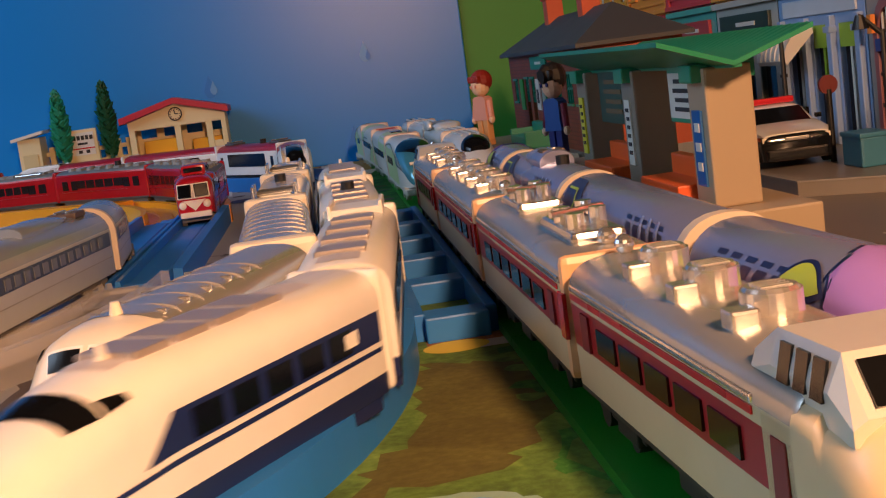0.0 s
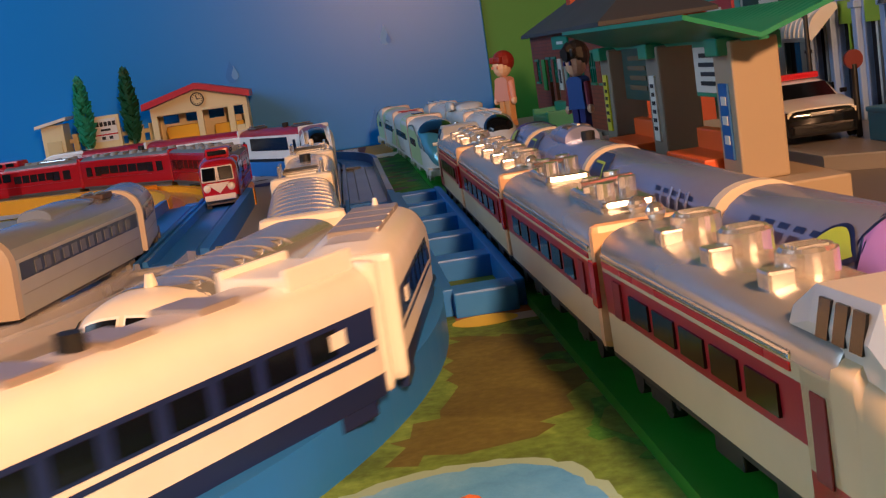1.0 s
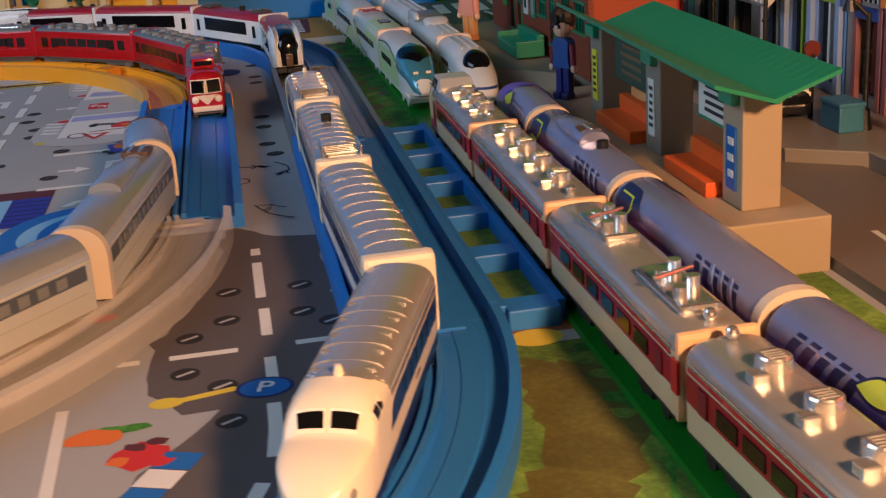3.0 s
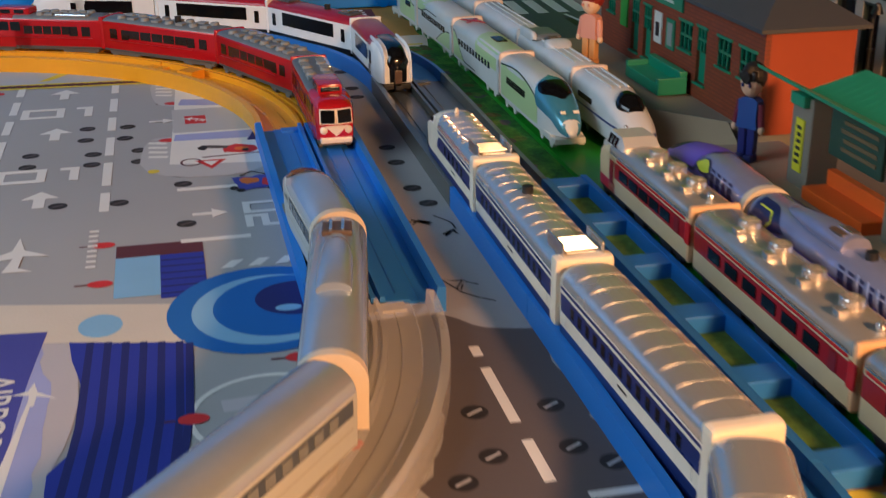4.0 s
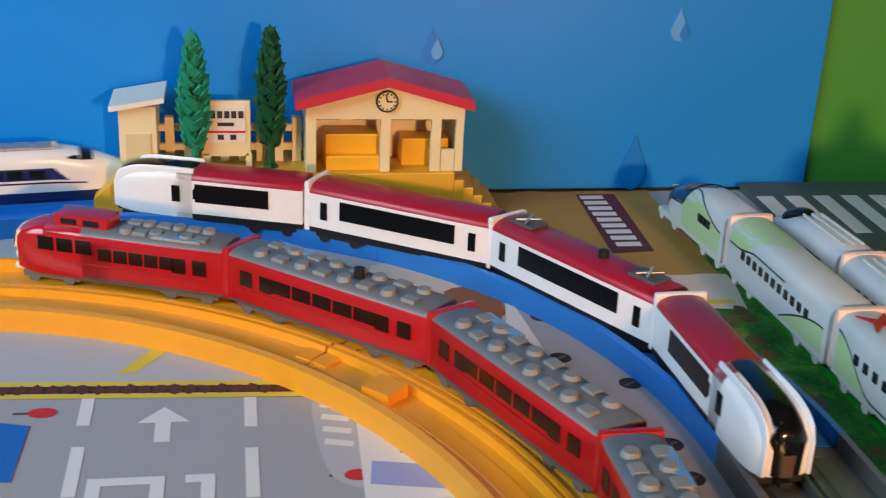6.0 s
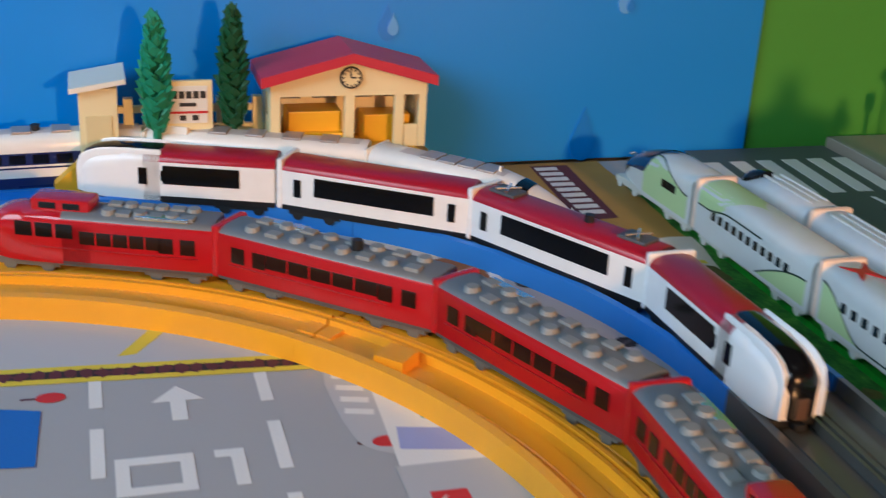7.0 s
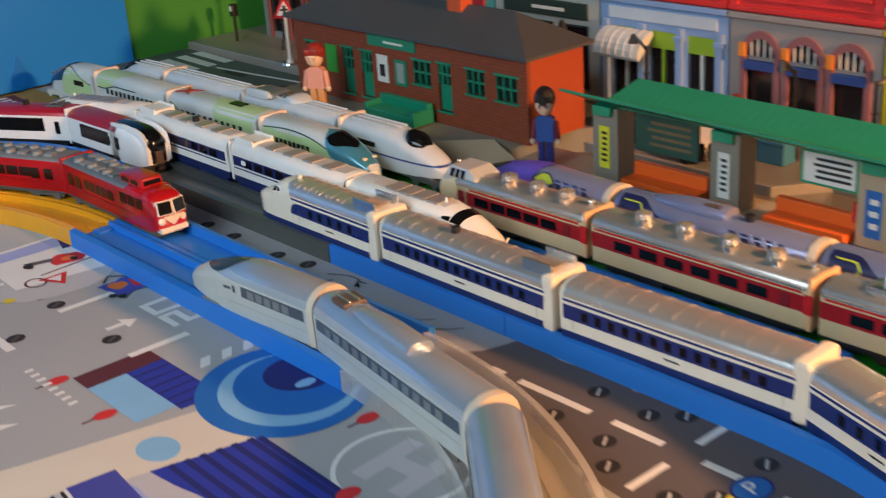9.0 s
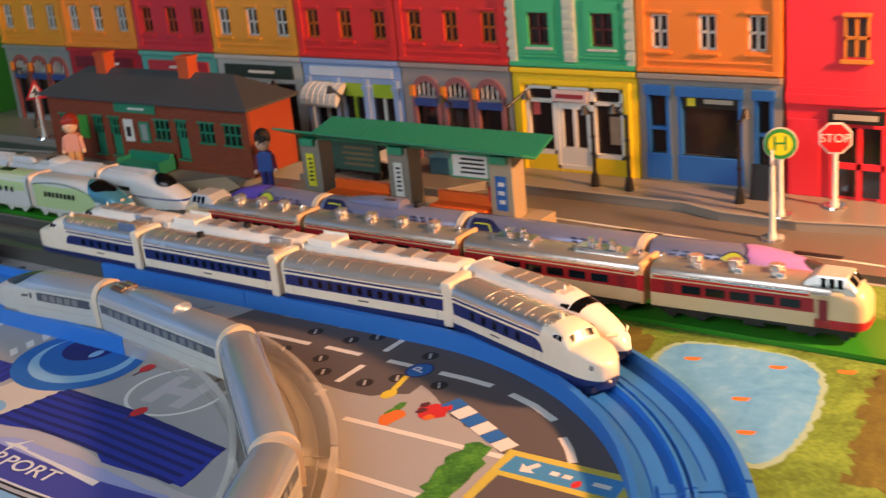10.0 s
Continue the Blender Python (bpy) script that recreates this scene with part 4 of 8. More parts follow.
def style_mint(t, cab, length, mid):
    skin = livery("mint_white_paint", [(0, "cfd2ca", 0, .4), (0.05, "d0d5d3", 0, .28)])
    green = plastic("mint_green", "b9d39a", 0.3, vary=0.06)
    line = plastic("mint_line", "1f3d33", 0.3)
    rings = skin_rings(length, nose=0.45 if cab else 0, tip=0.11, blunt=2.2, drop=1.6, point=0.22)
    part("body", loft(B(), rings), skin, t, smooth=True)
    back, front = -length / 2 + 0.025, length / 2 - (0.30 if cab else 0.025)

    def swept(low, high, edge, y0=back, y1=front):
        field(t, "green_field", rings, y0, y1, low, high, green, "pale green painted field", ny=28, nq=6)
        if edge:
            field(t, "dark_line", rings, y0, y1, lambda v: edge(v) - 0.013, lambda v: edge(v) + 0.013, line, "dark green curved line", 0.0022, ny=28)

    if mid == 0:
        e = lambda v: 0.60 + 0.10 * math.sin(math.pi * min(1.0, v * 0.9)) - 0.12 * v * v
        swept(0.06, e, e)
    elif mid == 1:
        e = lambda v: 0.50 * (1 - smooth_step(0.0, 0.55, v)) + 0.06
        swept(0.055, e, e, back, back + length * 0.5)
        swept(lambda v: 1.0 - 0.62 * smooth_step(0.0, 0.22, v), 1.0, None, -0.04, front)
        part("roof_opening", box(B(), -0.034, 0.034, 0.13, 0.27, 0.285, 0.303, 0.005), GLASS, t, "dark roof opening")
        bm = prism(B(), [(-0.06, 0.1), (0.0, 0.02), (0.06, 0.08), (0.03, 0.0), (0.07, -0.06), (0.0, -0.02), (-0.06, -0.08), (-0.03, 0.0)], 0.296, 0.301)
        part("roof_emblem", bm, plastic("emblem_red", "b5202c", 0.3), t, "red roof emblem", at=(0, -0.40, 0))
    elif mid == 2:
        e = lambda v: 0.44 + 0.56 * smooth_step(0.25, 0.75, v)
        swept(e, 1.0, lambda v: 0.44 + 0.10 * smooth_step(0.15, 0.5, v), back, 0.1)
        f = lambda v: 0.06 + 0.34 * math.sin(math.pi / 2 * v)
        swept(0.055, f, f, 0.08, front)
    else:
        e = lambda v: 0.42 + 0.36 * smooth_step(0.0, 0.8, v)
        swept(0.06, e, e)
    if cab:
        teal = plastic("mint_teal" if mid == 0 else "mint_navy", "4f93ac" if mid == 0 else "27466e", 0.15, 0.3, coat=0.5)
        field(t, "nose_cover", rings, length / 2 - 0.44, length / 2 - 0.005, lambda v: 1.0 - 0.60 * smooth_step(0.0, 0.35, v) - 0.28 * smooth_step(0.7, 1.0, v), 1.0, teal, "metallic nose cover", 0.004, ny=30, nq=8)
        field(t, "windscreen", rings, length / 2 - 0.36, length / 2 - 0.17, lambda v: 0.96 - 0.30 * math.sin(math.pi * min(1.0, 0.25 + 0.75 * v)), 1.0, GLASS, "dark windscreen", 0.007, ny=20, nq=8)
        for s in (-1, 1):
            part("headlight", box(B(), -0.014, 0.014, -0.008, 0.008, -0.003, 0.003), LAMP, t).matrix_basis = Matrix.Translation(Vector((s * 0.036, length / 2 - 0.066, 0.186)) * DM) @ pose(0, 0, 0, -42, 0, 0)
    pinkish = plastic("mint_end", "ead7c6", 0.4)
    for y in rear_ends(cab, length, mid):
        part("end_panel", box(B(), -0.107, 0.107, y - 0.018, y + 0.018, 0.05, 0.302, 0.025), pinkish, t, "cream gangway")
    windows(t, span(-length / 2 + 0.14, length / 2 - (0.5 if cab else 0.14), 8 if cab else 11), 0.030, 0.158, 0.196, hw=0.1065, material=plastic("mint_pane", "1c2422", 0.2))
    bogies(t, length, plastic("mint_under", "c9ccc4", 0.5))


def style_white(t, cab, length, mid):
    skin = livery("white_paint", [(0, "77797d", 0, .4), (0.05, "d2d5d7", 0, .26), (0.128, "26417c", 0, .28), (0.14, "d2d5d7", 0, .26)])
    part("body", shell(length, nose=0.48 if cab else 0, tip=0.10, blunt=2.6, drop=1.4, point=0.3, n=2.5), skin, t, smooth=True)
    if cab:
        bm = B()
        loft(bm, [ring(length / 2 - 0.34 + 0.14 * u, 0.075 * math.sin(math.pi * (0.22 + 0.6 * u)), 0.24 - 0.04 * u, 0.25 - 0.04 * u, 0.296 - 0.05 * u * u, 2.2) for u in [i / 8 for i in range(9)]])
        part("windscreen", bm, GLASS, t, "dark windscreen", True)
    pinkish = plastic("mint_end", "ead7c6", 0.4)
    for y in rear_ends(cab, length, mid):
        part("end_panel", box(B(), -0.107, 0.107, y - 0.02, y + 0.02, 0.05, 0.30, 0.025), pinkish, t, "cream gangway")
    windows(t, span(-length / 2 + 0.12, length / 2 - (0.56 if cab else 0.12), 6 if cab else 11), 0.035, 0.17, 0.20)
    for x in (-0.045, 0.0, 0.045):
        part("roof_rib", box(B(), x - 0.004, x + 0.004, -length * 0.44, length * 0.02 if cab else length * 0.44, 0.288, 0.299), plastic("white_rib", "d9d9d8", 0.35), t)
    if mid == 1:
        fair = plastic("white_fairing", "6d7478", 0.3)
        part("roof_fairing", shell(0.26, hw=0.085, zb=0.28, zs=0.29, zt=0.322, nose=0.04, tip=0.30, n=4), fair, t, "grey roof fairing", True, at=(0, -0.30, 0))
        part("fairing_side", shell(0.26, hw=0.02, zb=0.28, zs=0.30, zt=0.335, nose=0.05, tip=0.31, n=3), skin, t, "", True, at=(0.085, -0.32, 0))
        part("roof_block", box(B(), -0.03, 0.03, -0.13, -0.08, 0.28, 0.325, 0.005), plastic("hatch_brown", "5c4a3e", 0.4), t)
        part("roof_fairing", shell(0.14, hw=0.08, zb=0.28, zs=0.30, zt=0.33, nose=0.10, tip=0.29, n=3), skin, t, "white roof fairing", True, at=(0, 0.02, 0))
    bogies(t, length, GREY_DARK)


STYLE = {"zero": style_zero, "hundred": style_hundred, "express": style_express, "red": style_red, "airport": style_airport, "silver": style_silver, "purple": style_purple, "mint": style_mint, "white": style_white}
NAMES = {
    "zero": (("train_car", "cream and navy bullet train end car with silver roof"), ("train_car", "cream and navy bullet train coach with ribbed silver roof"), "toy train"),
    "hundred": (("train_car", "white bullet train end car with navy stripes, pointed nose"), ("train_car", "white bullet train coach with navy window stripes"), "toy train"),
    "express": (("train_car", "cream and crimson express end car with chrome roof"), ("train_car", "cream and crimson express coach with chrome roof vents"), "toy train"),
    "red": (("train_car", "glossy red observation train end car with grey roof"), ("train_car", "glossy red train coach with grey roof"), "toy train"),
    "airport": (("train_car", "white airport express end car, crimson roof, black mask"), ("train_car", "white airport express coach with crimson roof"), "toy train"),
    "silver": (("train_car", "silver-grey bullet train end car with long nose"), ("train_car", "silver-grey rounded bullet train coach with blue band"), "toy train"),
    "purple": (("train_car", "lilac and violet bullet train end car, long nose"), ("train_car", "lilac-grey bullet train coach with navy stripes"), "toy train"),
    "mint": (("train_car", "pale green and white sightseeing train, teal nose"), ("train_car", "pale green and white sightseeing train coach"), "toy train"),
    "white": (("train_car", "white bullet train end car with rounded nose"), ("train_car", "white bullet train coach with ribbed roof"), "toy train"),
}
RAIL_TOP = 0.05


def stand(car, a, b, reverse=False):
    """Stands a car between two ends on the plan; its front points from a to b."""
    if reverse:
        a, b = b, a
    ang = math.degrees(math.atan2(b[1] - a[1], b[0] - a[0])) - 90
    car.matrix_basis = pose((a[0] + b[0]) / 2 * DM, (a[1] + b[1]) / 2 * DM, RAIL_TOP * DM, 0, 0, ang)


def formation(kind, points, gap=0.06):
    """A standing train along its joints, the first point being the tip of the first car."""
    n = len(points) - 1
    for i in range(n):
        a, b = Vector(points[i]), Vector(points[i + 1])
        d = (b - a).normalized()
        a2 = a if i == 0 else a + d * gap / 2
        b2 = b if i == n - 1 else b - d * gap / 2
        cab = i in (0, n - 1)
        car = coach(kind, cab, (b2 - a2).length, 0 if i == 0 else i)
        if i == n - 1:
            stand(car, a2, b2)
        else:
            stand(car, b2, a2)


def on_arc(c, r, deg):
    return (c[0] + r * math.cos(radians(deg)), c[1] + r * math.sin(radians(deg)))


def standing_trains():
    formation("zero", [(LANE_A, 2.25), (LANE_A, 1.17), (LANE_A, 0.0), (LANE_A + 0.035, -1.18), (-0.415, -2.24)])
    formation("express", [(0.575, 1.50), (0.575, 0.42), (0.575, -0.79), (0.59, -1.94), (0.65, -3.06)])
    formation("purple", [(0.90, 1.66), (0.84, 0.52), (0.84, -0.62), (0.85, -1.80), (0.93, -2.98)])
    formation("mint", [(0.56, 2.10), (0.545, 3.13), (0.515, 4.22), (0.48, 5.22), (0.42, 6.0)])
    formation("white", [(0.845, 1.78), (0.84, 2.70), (0.83, 3.76), (0.80, 4.76), (0.76, 5.6)])
    formation("airport", [(LANE_A, 3.45), (LANE_A - 0.04, 4.42), (-0.64, 5.29), (-1.45, 5.82), (-2.36, 6.12)])
    formation("red", [(-0.62, 2.38), (-0.63, 3.46), (-1.04, 4.38), (-1.81, 5.06), (-2.71, 5.41)])
    formation("silver", [(-0.92, 1.67), (-0.85, 0.66), (-1.04, -0.52), (-1.80, -1.47), (-2.75, -1.95)])


standing_trains()


# ---- the running train ----
def loop_point(s):
    """A point on the running lane: s decimetres past the start of the near curve."""
    r1, r2 = LANE_B - NEAR[0], LANE_B - FAR[0]
    back = Vector((FAR[0] - r2 - NEAR[0] + r1, FAR[1] - NEAR[1]))
    legs = [math.pi * r1, back.length, math.pi * r2, FAR[1] - NEAR[1]]
    s = s % sum(legs)
    if s < legs[0]:
        return Vector(on_arc(NEAR, r1, -math.degrees(s / r1)))
    s -= legs[0]
    if s < legs[1]:
        return Vector((NEAR[0] - r1, NEAR[1])) + back.normalized() * s
    s -= legs[1]
    if s < legs[2]:
        return Vector(on_arc(FAR, r2, 180 - math.degrees(s / r2)))
    return Vector((LANE_B, FAR[1] - (s - legs[2])))


LOOP = math.pi * (2 * LANE_B - NEAR[0] - FAR[0]) + Vector((2 * (FAR[0] - NEAR[0]), FAR[1] - NEAR[1])).length + FAR[1] - NEAR[1]
NOSE = [(0.0, 1.82), (1.0, 4.28), (1.5, 5.42), (7.0, LOOP - 6.18), (7.5, LOOP - 5.14), (8.0, LOOP - 4.17), (8.5, LOOP - 2.95), (9.0, LOOP - 1.62), (9.5, LOOP - 0.25), (10.0, LOOP + 1.20)]
CAR_LENGTH, PITCH = 1.08, 1.13
RUNNING = [coach("hundred", i in (0, 3), CAR_LENGTH, i % 3) for i in range(4)]


def motions():
    ts, ss = zip(*NOSE)
    for i, car in enumerate(RUNNING):
        rows = []
        for k in range(51):
            t = k * 0.2
            s = float(np.interp(t, ts, ss)) - i * PITCH
            front, back = loop_point(s - 0.18 * CAR_LENGTH), loop_point(s - 0.82 * CAR_LENGTH)
            m = (front + back) / 2
            d = front - back
            ang = math.degrees(math.atan2(d.y, d.x)) - 90 + (180 if i == 3 else 0)
            rows.append((t, pose(m.x * DM, m.y * DM, RAIL_TOP * DM, 0, 0, ang)))
        walk(car, rows)

# ---- mat and its printing ----
MATS = {
    "grey": plastic("mat_grey", "a2a2a3", 0.8, vary=0.13, bump=0.25, scale=14),
    "light": plastic("mat_light", "b4b4b6", 0.8, vary=0.08, bump=0.25, scale=14),
    "dark": plastic("mat_asphalt", "5a5355", 0.8, vary=0.18, bump=0.25, scale=18),
    "white": plastic("mat_white", "dedcd8", 0.8, vary=0.05, bump=0.25),
    "red": plastic("mat_red", "c6282c", 0.75, bump=0.25),
    "orange": plastic("mat_orange", "d8702a", 0.75, bump=0.25),
    "navy": plastic("mat_navy", "26329a", 0.75, bump=0.25),
    "indigo": plastic("mat_indigo", "1b2068", 0.75, bump=0.25),
    "blue": plastic("mat_blue", "2166b6", 0.75, bump=0.25),
    "sky": plastic("mat_sky", "86b4d8", 0.75, bump=0.25),
    "pond": plastic("mat_pond", "6ea6d6", 0.75, vary=0.12, bump=0.25),
    "maroon": plastic("mat_maroon", "57252e", 0.75, bump=0.25),
    "yellow": plastic("mat_yellow", "d8c23a", 0.75, bump=0.25),
    "black": plastic("mat_black", "232022", 0.8, bump=0.25),
    "cream": plastic("mat_cream", "d3c8b8", 0.8, vary=0.08, bump=0.25),
    "sand": plastic("mat_sand", "a8823c", 0.8, vary=0.35, bump=0.25, scale=45),
    "brown": plastic("mat_brown", "8a5a35", 0.8, vary=0.2, bump=0.25),
    "grass": plastic("mat_grass", "6f8a35", 0.8, vary=0.3, bump=0.25, scale=40),
    "olive": plastic("mat_olive", "6d6a2c", 0.8, vary=0.3, bump=0.25, scale=40),
    "leaf": plastic("mat_leaf", "4d8030", 0.8, vary=0.3, bump=0.25, scale=60),
}


def mottled(name, stops, scale, fine):
    """Printed foliage or water: patches of several tones with fine strokes over them."""
    m = plastic(name, stops[0], 0.78, bump=0.25)
    nt = m.node_tree
    tc = nt.nodes.new("ShaderNodeTexCoord")
    a, b = nt.nodes.new("ShaderNodeTexNoise"), nt.nodes.new("ShaderNodeTexNoise")
    a.inputs["Scale"].default_value, a.inputs["Detail"].default_value, a.inputs["Roughness"].default_value, a.inputs["Distortion"].default_value = scale, 8, 0.72, 0.6
    b.inputs["Scale"].default_value, b.inputs["Detail"].default_value = fine, 4
    for n in (a, b):
        nt.links.new(tc.outputs["Object"], n.inputs["Vector"])
    mix = nt.nodes.new("ShaderNodeMath")
    mix.operation = "MULTIPLY_ADD"
    mix.inputs[1].default_value = 0.35
    nt.links.new(b.outputs["Fac"], mix.inputs[0])
    nt.links.new(a.outputs["Fac"], mix.inputs[2])
    r = nt.nodes.new("ShaderNodeValToRGB")
    r.color_ramp.elements[0].position, r.color_ramp.elements[1].position = 0.48, 0.90
    r.color_ramp.elements[0].color, r.color_ramp.elements[1].color = srgb(stops[0]), srgb(stops[-1])
    for i, c in enumerate(stops[1:-1]):
        e = r.color_ramp.elements.new(0.48 + 0.42 * (i + 1) / (len(stops) - 1))
        e.color = srgb(c)
    nt.links.new(mix.outputs[0], r.inputs[0])
    nt.links.new(r.outputs[0], nt.nodes["Principled BSDF"].inputs["Base Color"])
    return m


MATS["grass"] = mottled("mat_meadow", ("44581e", "557028", "678834", "7c9c40", "93b050"), 30, 420)
MATS["olive"] = mottled("mat_earth", ("48441b", "545020", "5e5a24", "68652a", "747534"), 30, 520)
MATS["leaf"] = mottled("mat_foliage", ("1f4a16", "2f6a20", "4a8a2c", "6fa83c"), 60, 500)
MATS["pond"] = mottled("mat_water", ("3f84c8", "559ad8", "62a4de", "74b0e2", "98c6ea"), 16, 120)
MATS["foam"] = plastic("mat_foam", "93b3a4", 0.78, bump=0.25)


MATS["board_blue"] = plastic("mat_board_blue", "3f88c0", 0.75, vary=0.15, bump=0.25)
MATS["rim"] = plastic("mat_rim", "c8b84c", 0.75, vary=0.12, bump=0.25)
MATS["violet"] = plastic("mat_violet", "43469a", 0.75, vary=0.2, bump=0.25, scale=30)
MATS["lavender"] = plastic("mat_lavender", "9ca2cf", 0.75, vary=0.2, bump=0.25, scale=30)
MATS["mist"] = plastic("mat_mist", "b9b4b8", 0.75, vary=0.12, bump=0.25, scale=20)


INKED = [0]


def mat():
    t = thing("play_mat", "printed fabric play mat with airport, roads and grass", "play mat")
    part("sheet", box(B(), -7, 2.4, -7, 6.5, -0.02, 0.0), MATS["grey"], t)
    return t


MAT = mat()


def ink(name, poly, color, level=1):
    """One printed patch of the mat, a hair's breadth above the cloth."""
    INKED[0] += 1
    z = 0.0003 * level + 0.00001 * INKED[0]
    return part(name, prism(B(), poly, z - 0.00025, z), MATS[color], MAT)


def blob(cx, cy, rx, ry, n=26, rough=0.0, seed=1, deg=0):
    rnd = random.Random(seed)
    pts = []
    for i in range(n):
        a = math.tau * i / n
        k = 1 + rough * (rnd.random() - 0.5) * 2
        pts.append((rx * k * math.cos(a), ry * k * math.sin(a)))
    return turned(pts, cx, cy, deg)


def ragged(poly, step=0.05, amount=0.03, seed=3):
    """An outline with a torn, leafy edge."""
    rnd = random.Random(seed)
    out = []
    for (x0, y0), (x1, y1) in zip(poly, poly[1:] + poly[:1]):
        n = max(1, int(math.hypot(x1 - x0, y1 - y0) / step))
        for i in range(n):
            u = i / n
            out.append((x0 + (x1 - x0) * u + rnd.uniform(-amount, amount), y0 + (y1 - y0) * u + rnd.uniform(-amount, amount)))
    return out


def rounded(poly, times=2):
    """Cuts the corners of an outline until it runs in soft bends."""
    for _ in range(times):
        poly = [p for a, b in zip(poly, poly[1:] + poly[:1]) for p in ((a[0] * 0.75 + b[0] * 0.25, a[1] * 0.75 + b[1] * 0.25), (a[0] * 0.25 + b[0] * 0.75, a[1] * 0.25 + b[1] * 0.75))]
    return poly


def stroke(points, w):
    """A printed line of even width along points."""
    left, right = [], []
    for i, (x, y) in enumerate(points):
        a, b = points[max(0, i - 1)], points[min(len(points) - 1, i + 1)]
        d = Vector((b[0] - a[0], b[1] - a[1])).normalized()
        left.append((x - d.y * w / 2, y + d.x * w / 2))
        right.append((x + d.y * w / 2, y - d.x * w / 2))
    return left + right[::-1]


def arrow_poly(cx, cy, length, w, deg):
    h = length / 2
    return turned([(-w * 0.3, -h), (w * 0.3, -h), (w * 0.3, 0.1 * h), (w, 0.1 * h), (0, h), (-w, 0.1 * h), (-w * 0.3, 0.1 * h)], cx, cy, deg)


def lettering(text, x, y, size, color, deg, level=3, squash=1.0):
    m = Matrix.Translation((x * DM, y * DM, (0.0003 * level + 0.00001 * INKED[0] + 0.0003) * DM)) @ pose(0, 0, 0, 0, 0, deg) @ Matrix.Diagonal((squash, 1, 1, 1))
    return writing("lettering", text, size, MATS[color], MAT, m, depth=0.0001, heavy=0.012)


def digit(kind, x, y, w, h, deg, pen=0.045):
    """A block numeral of painted strokes."""
    a, b = w / 2, h / 2
    lines = {"0": [((-a, -b), (a, -b)), ((a, -b), (a, b)), ((a, b), (-a, b)), ((-a, b), (-a, -b))],
             "1": [((0.02, -b), (0.02, b)), ((-0.03, b), (0.02, b))],
             "2": [((-a, b), (a, b)), ((a, b), (a, 0)), ((a, 0), (-a, 0)), ((-a, 0), (-a, -b)), ((-a, -b), (a, -b))]}[kind]
    for (x0, y0), (x1, y1) in lines:
        n = max(1e-6, math.hypot(x1 - x0, y1 - y0))
        ex, ey = (x1 - x0) / n * pen / 2, (y1 - y0) / n * pen / 2
        ink("numeral_stroke", turned(stroke([(x0 - ex, y0 - ey), (x1 + ex, y1 + ey)], pen), x, y, deg), "white", 3)


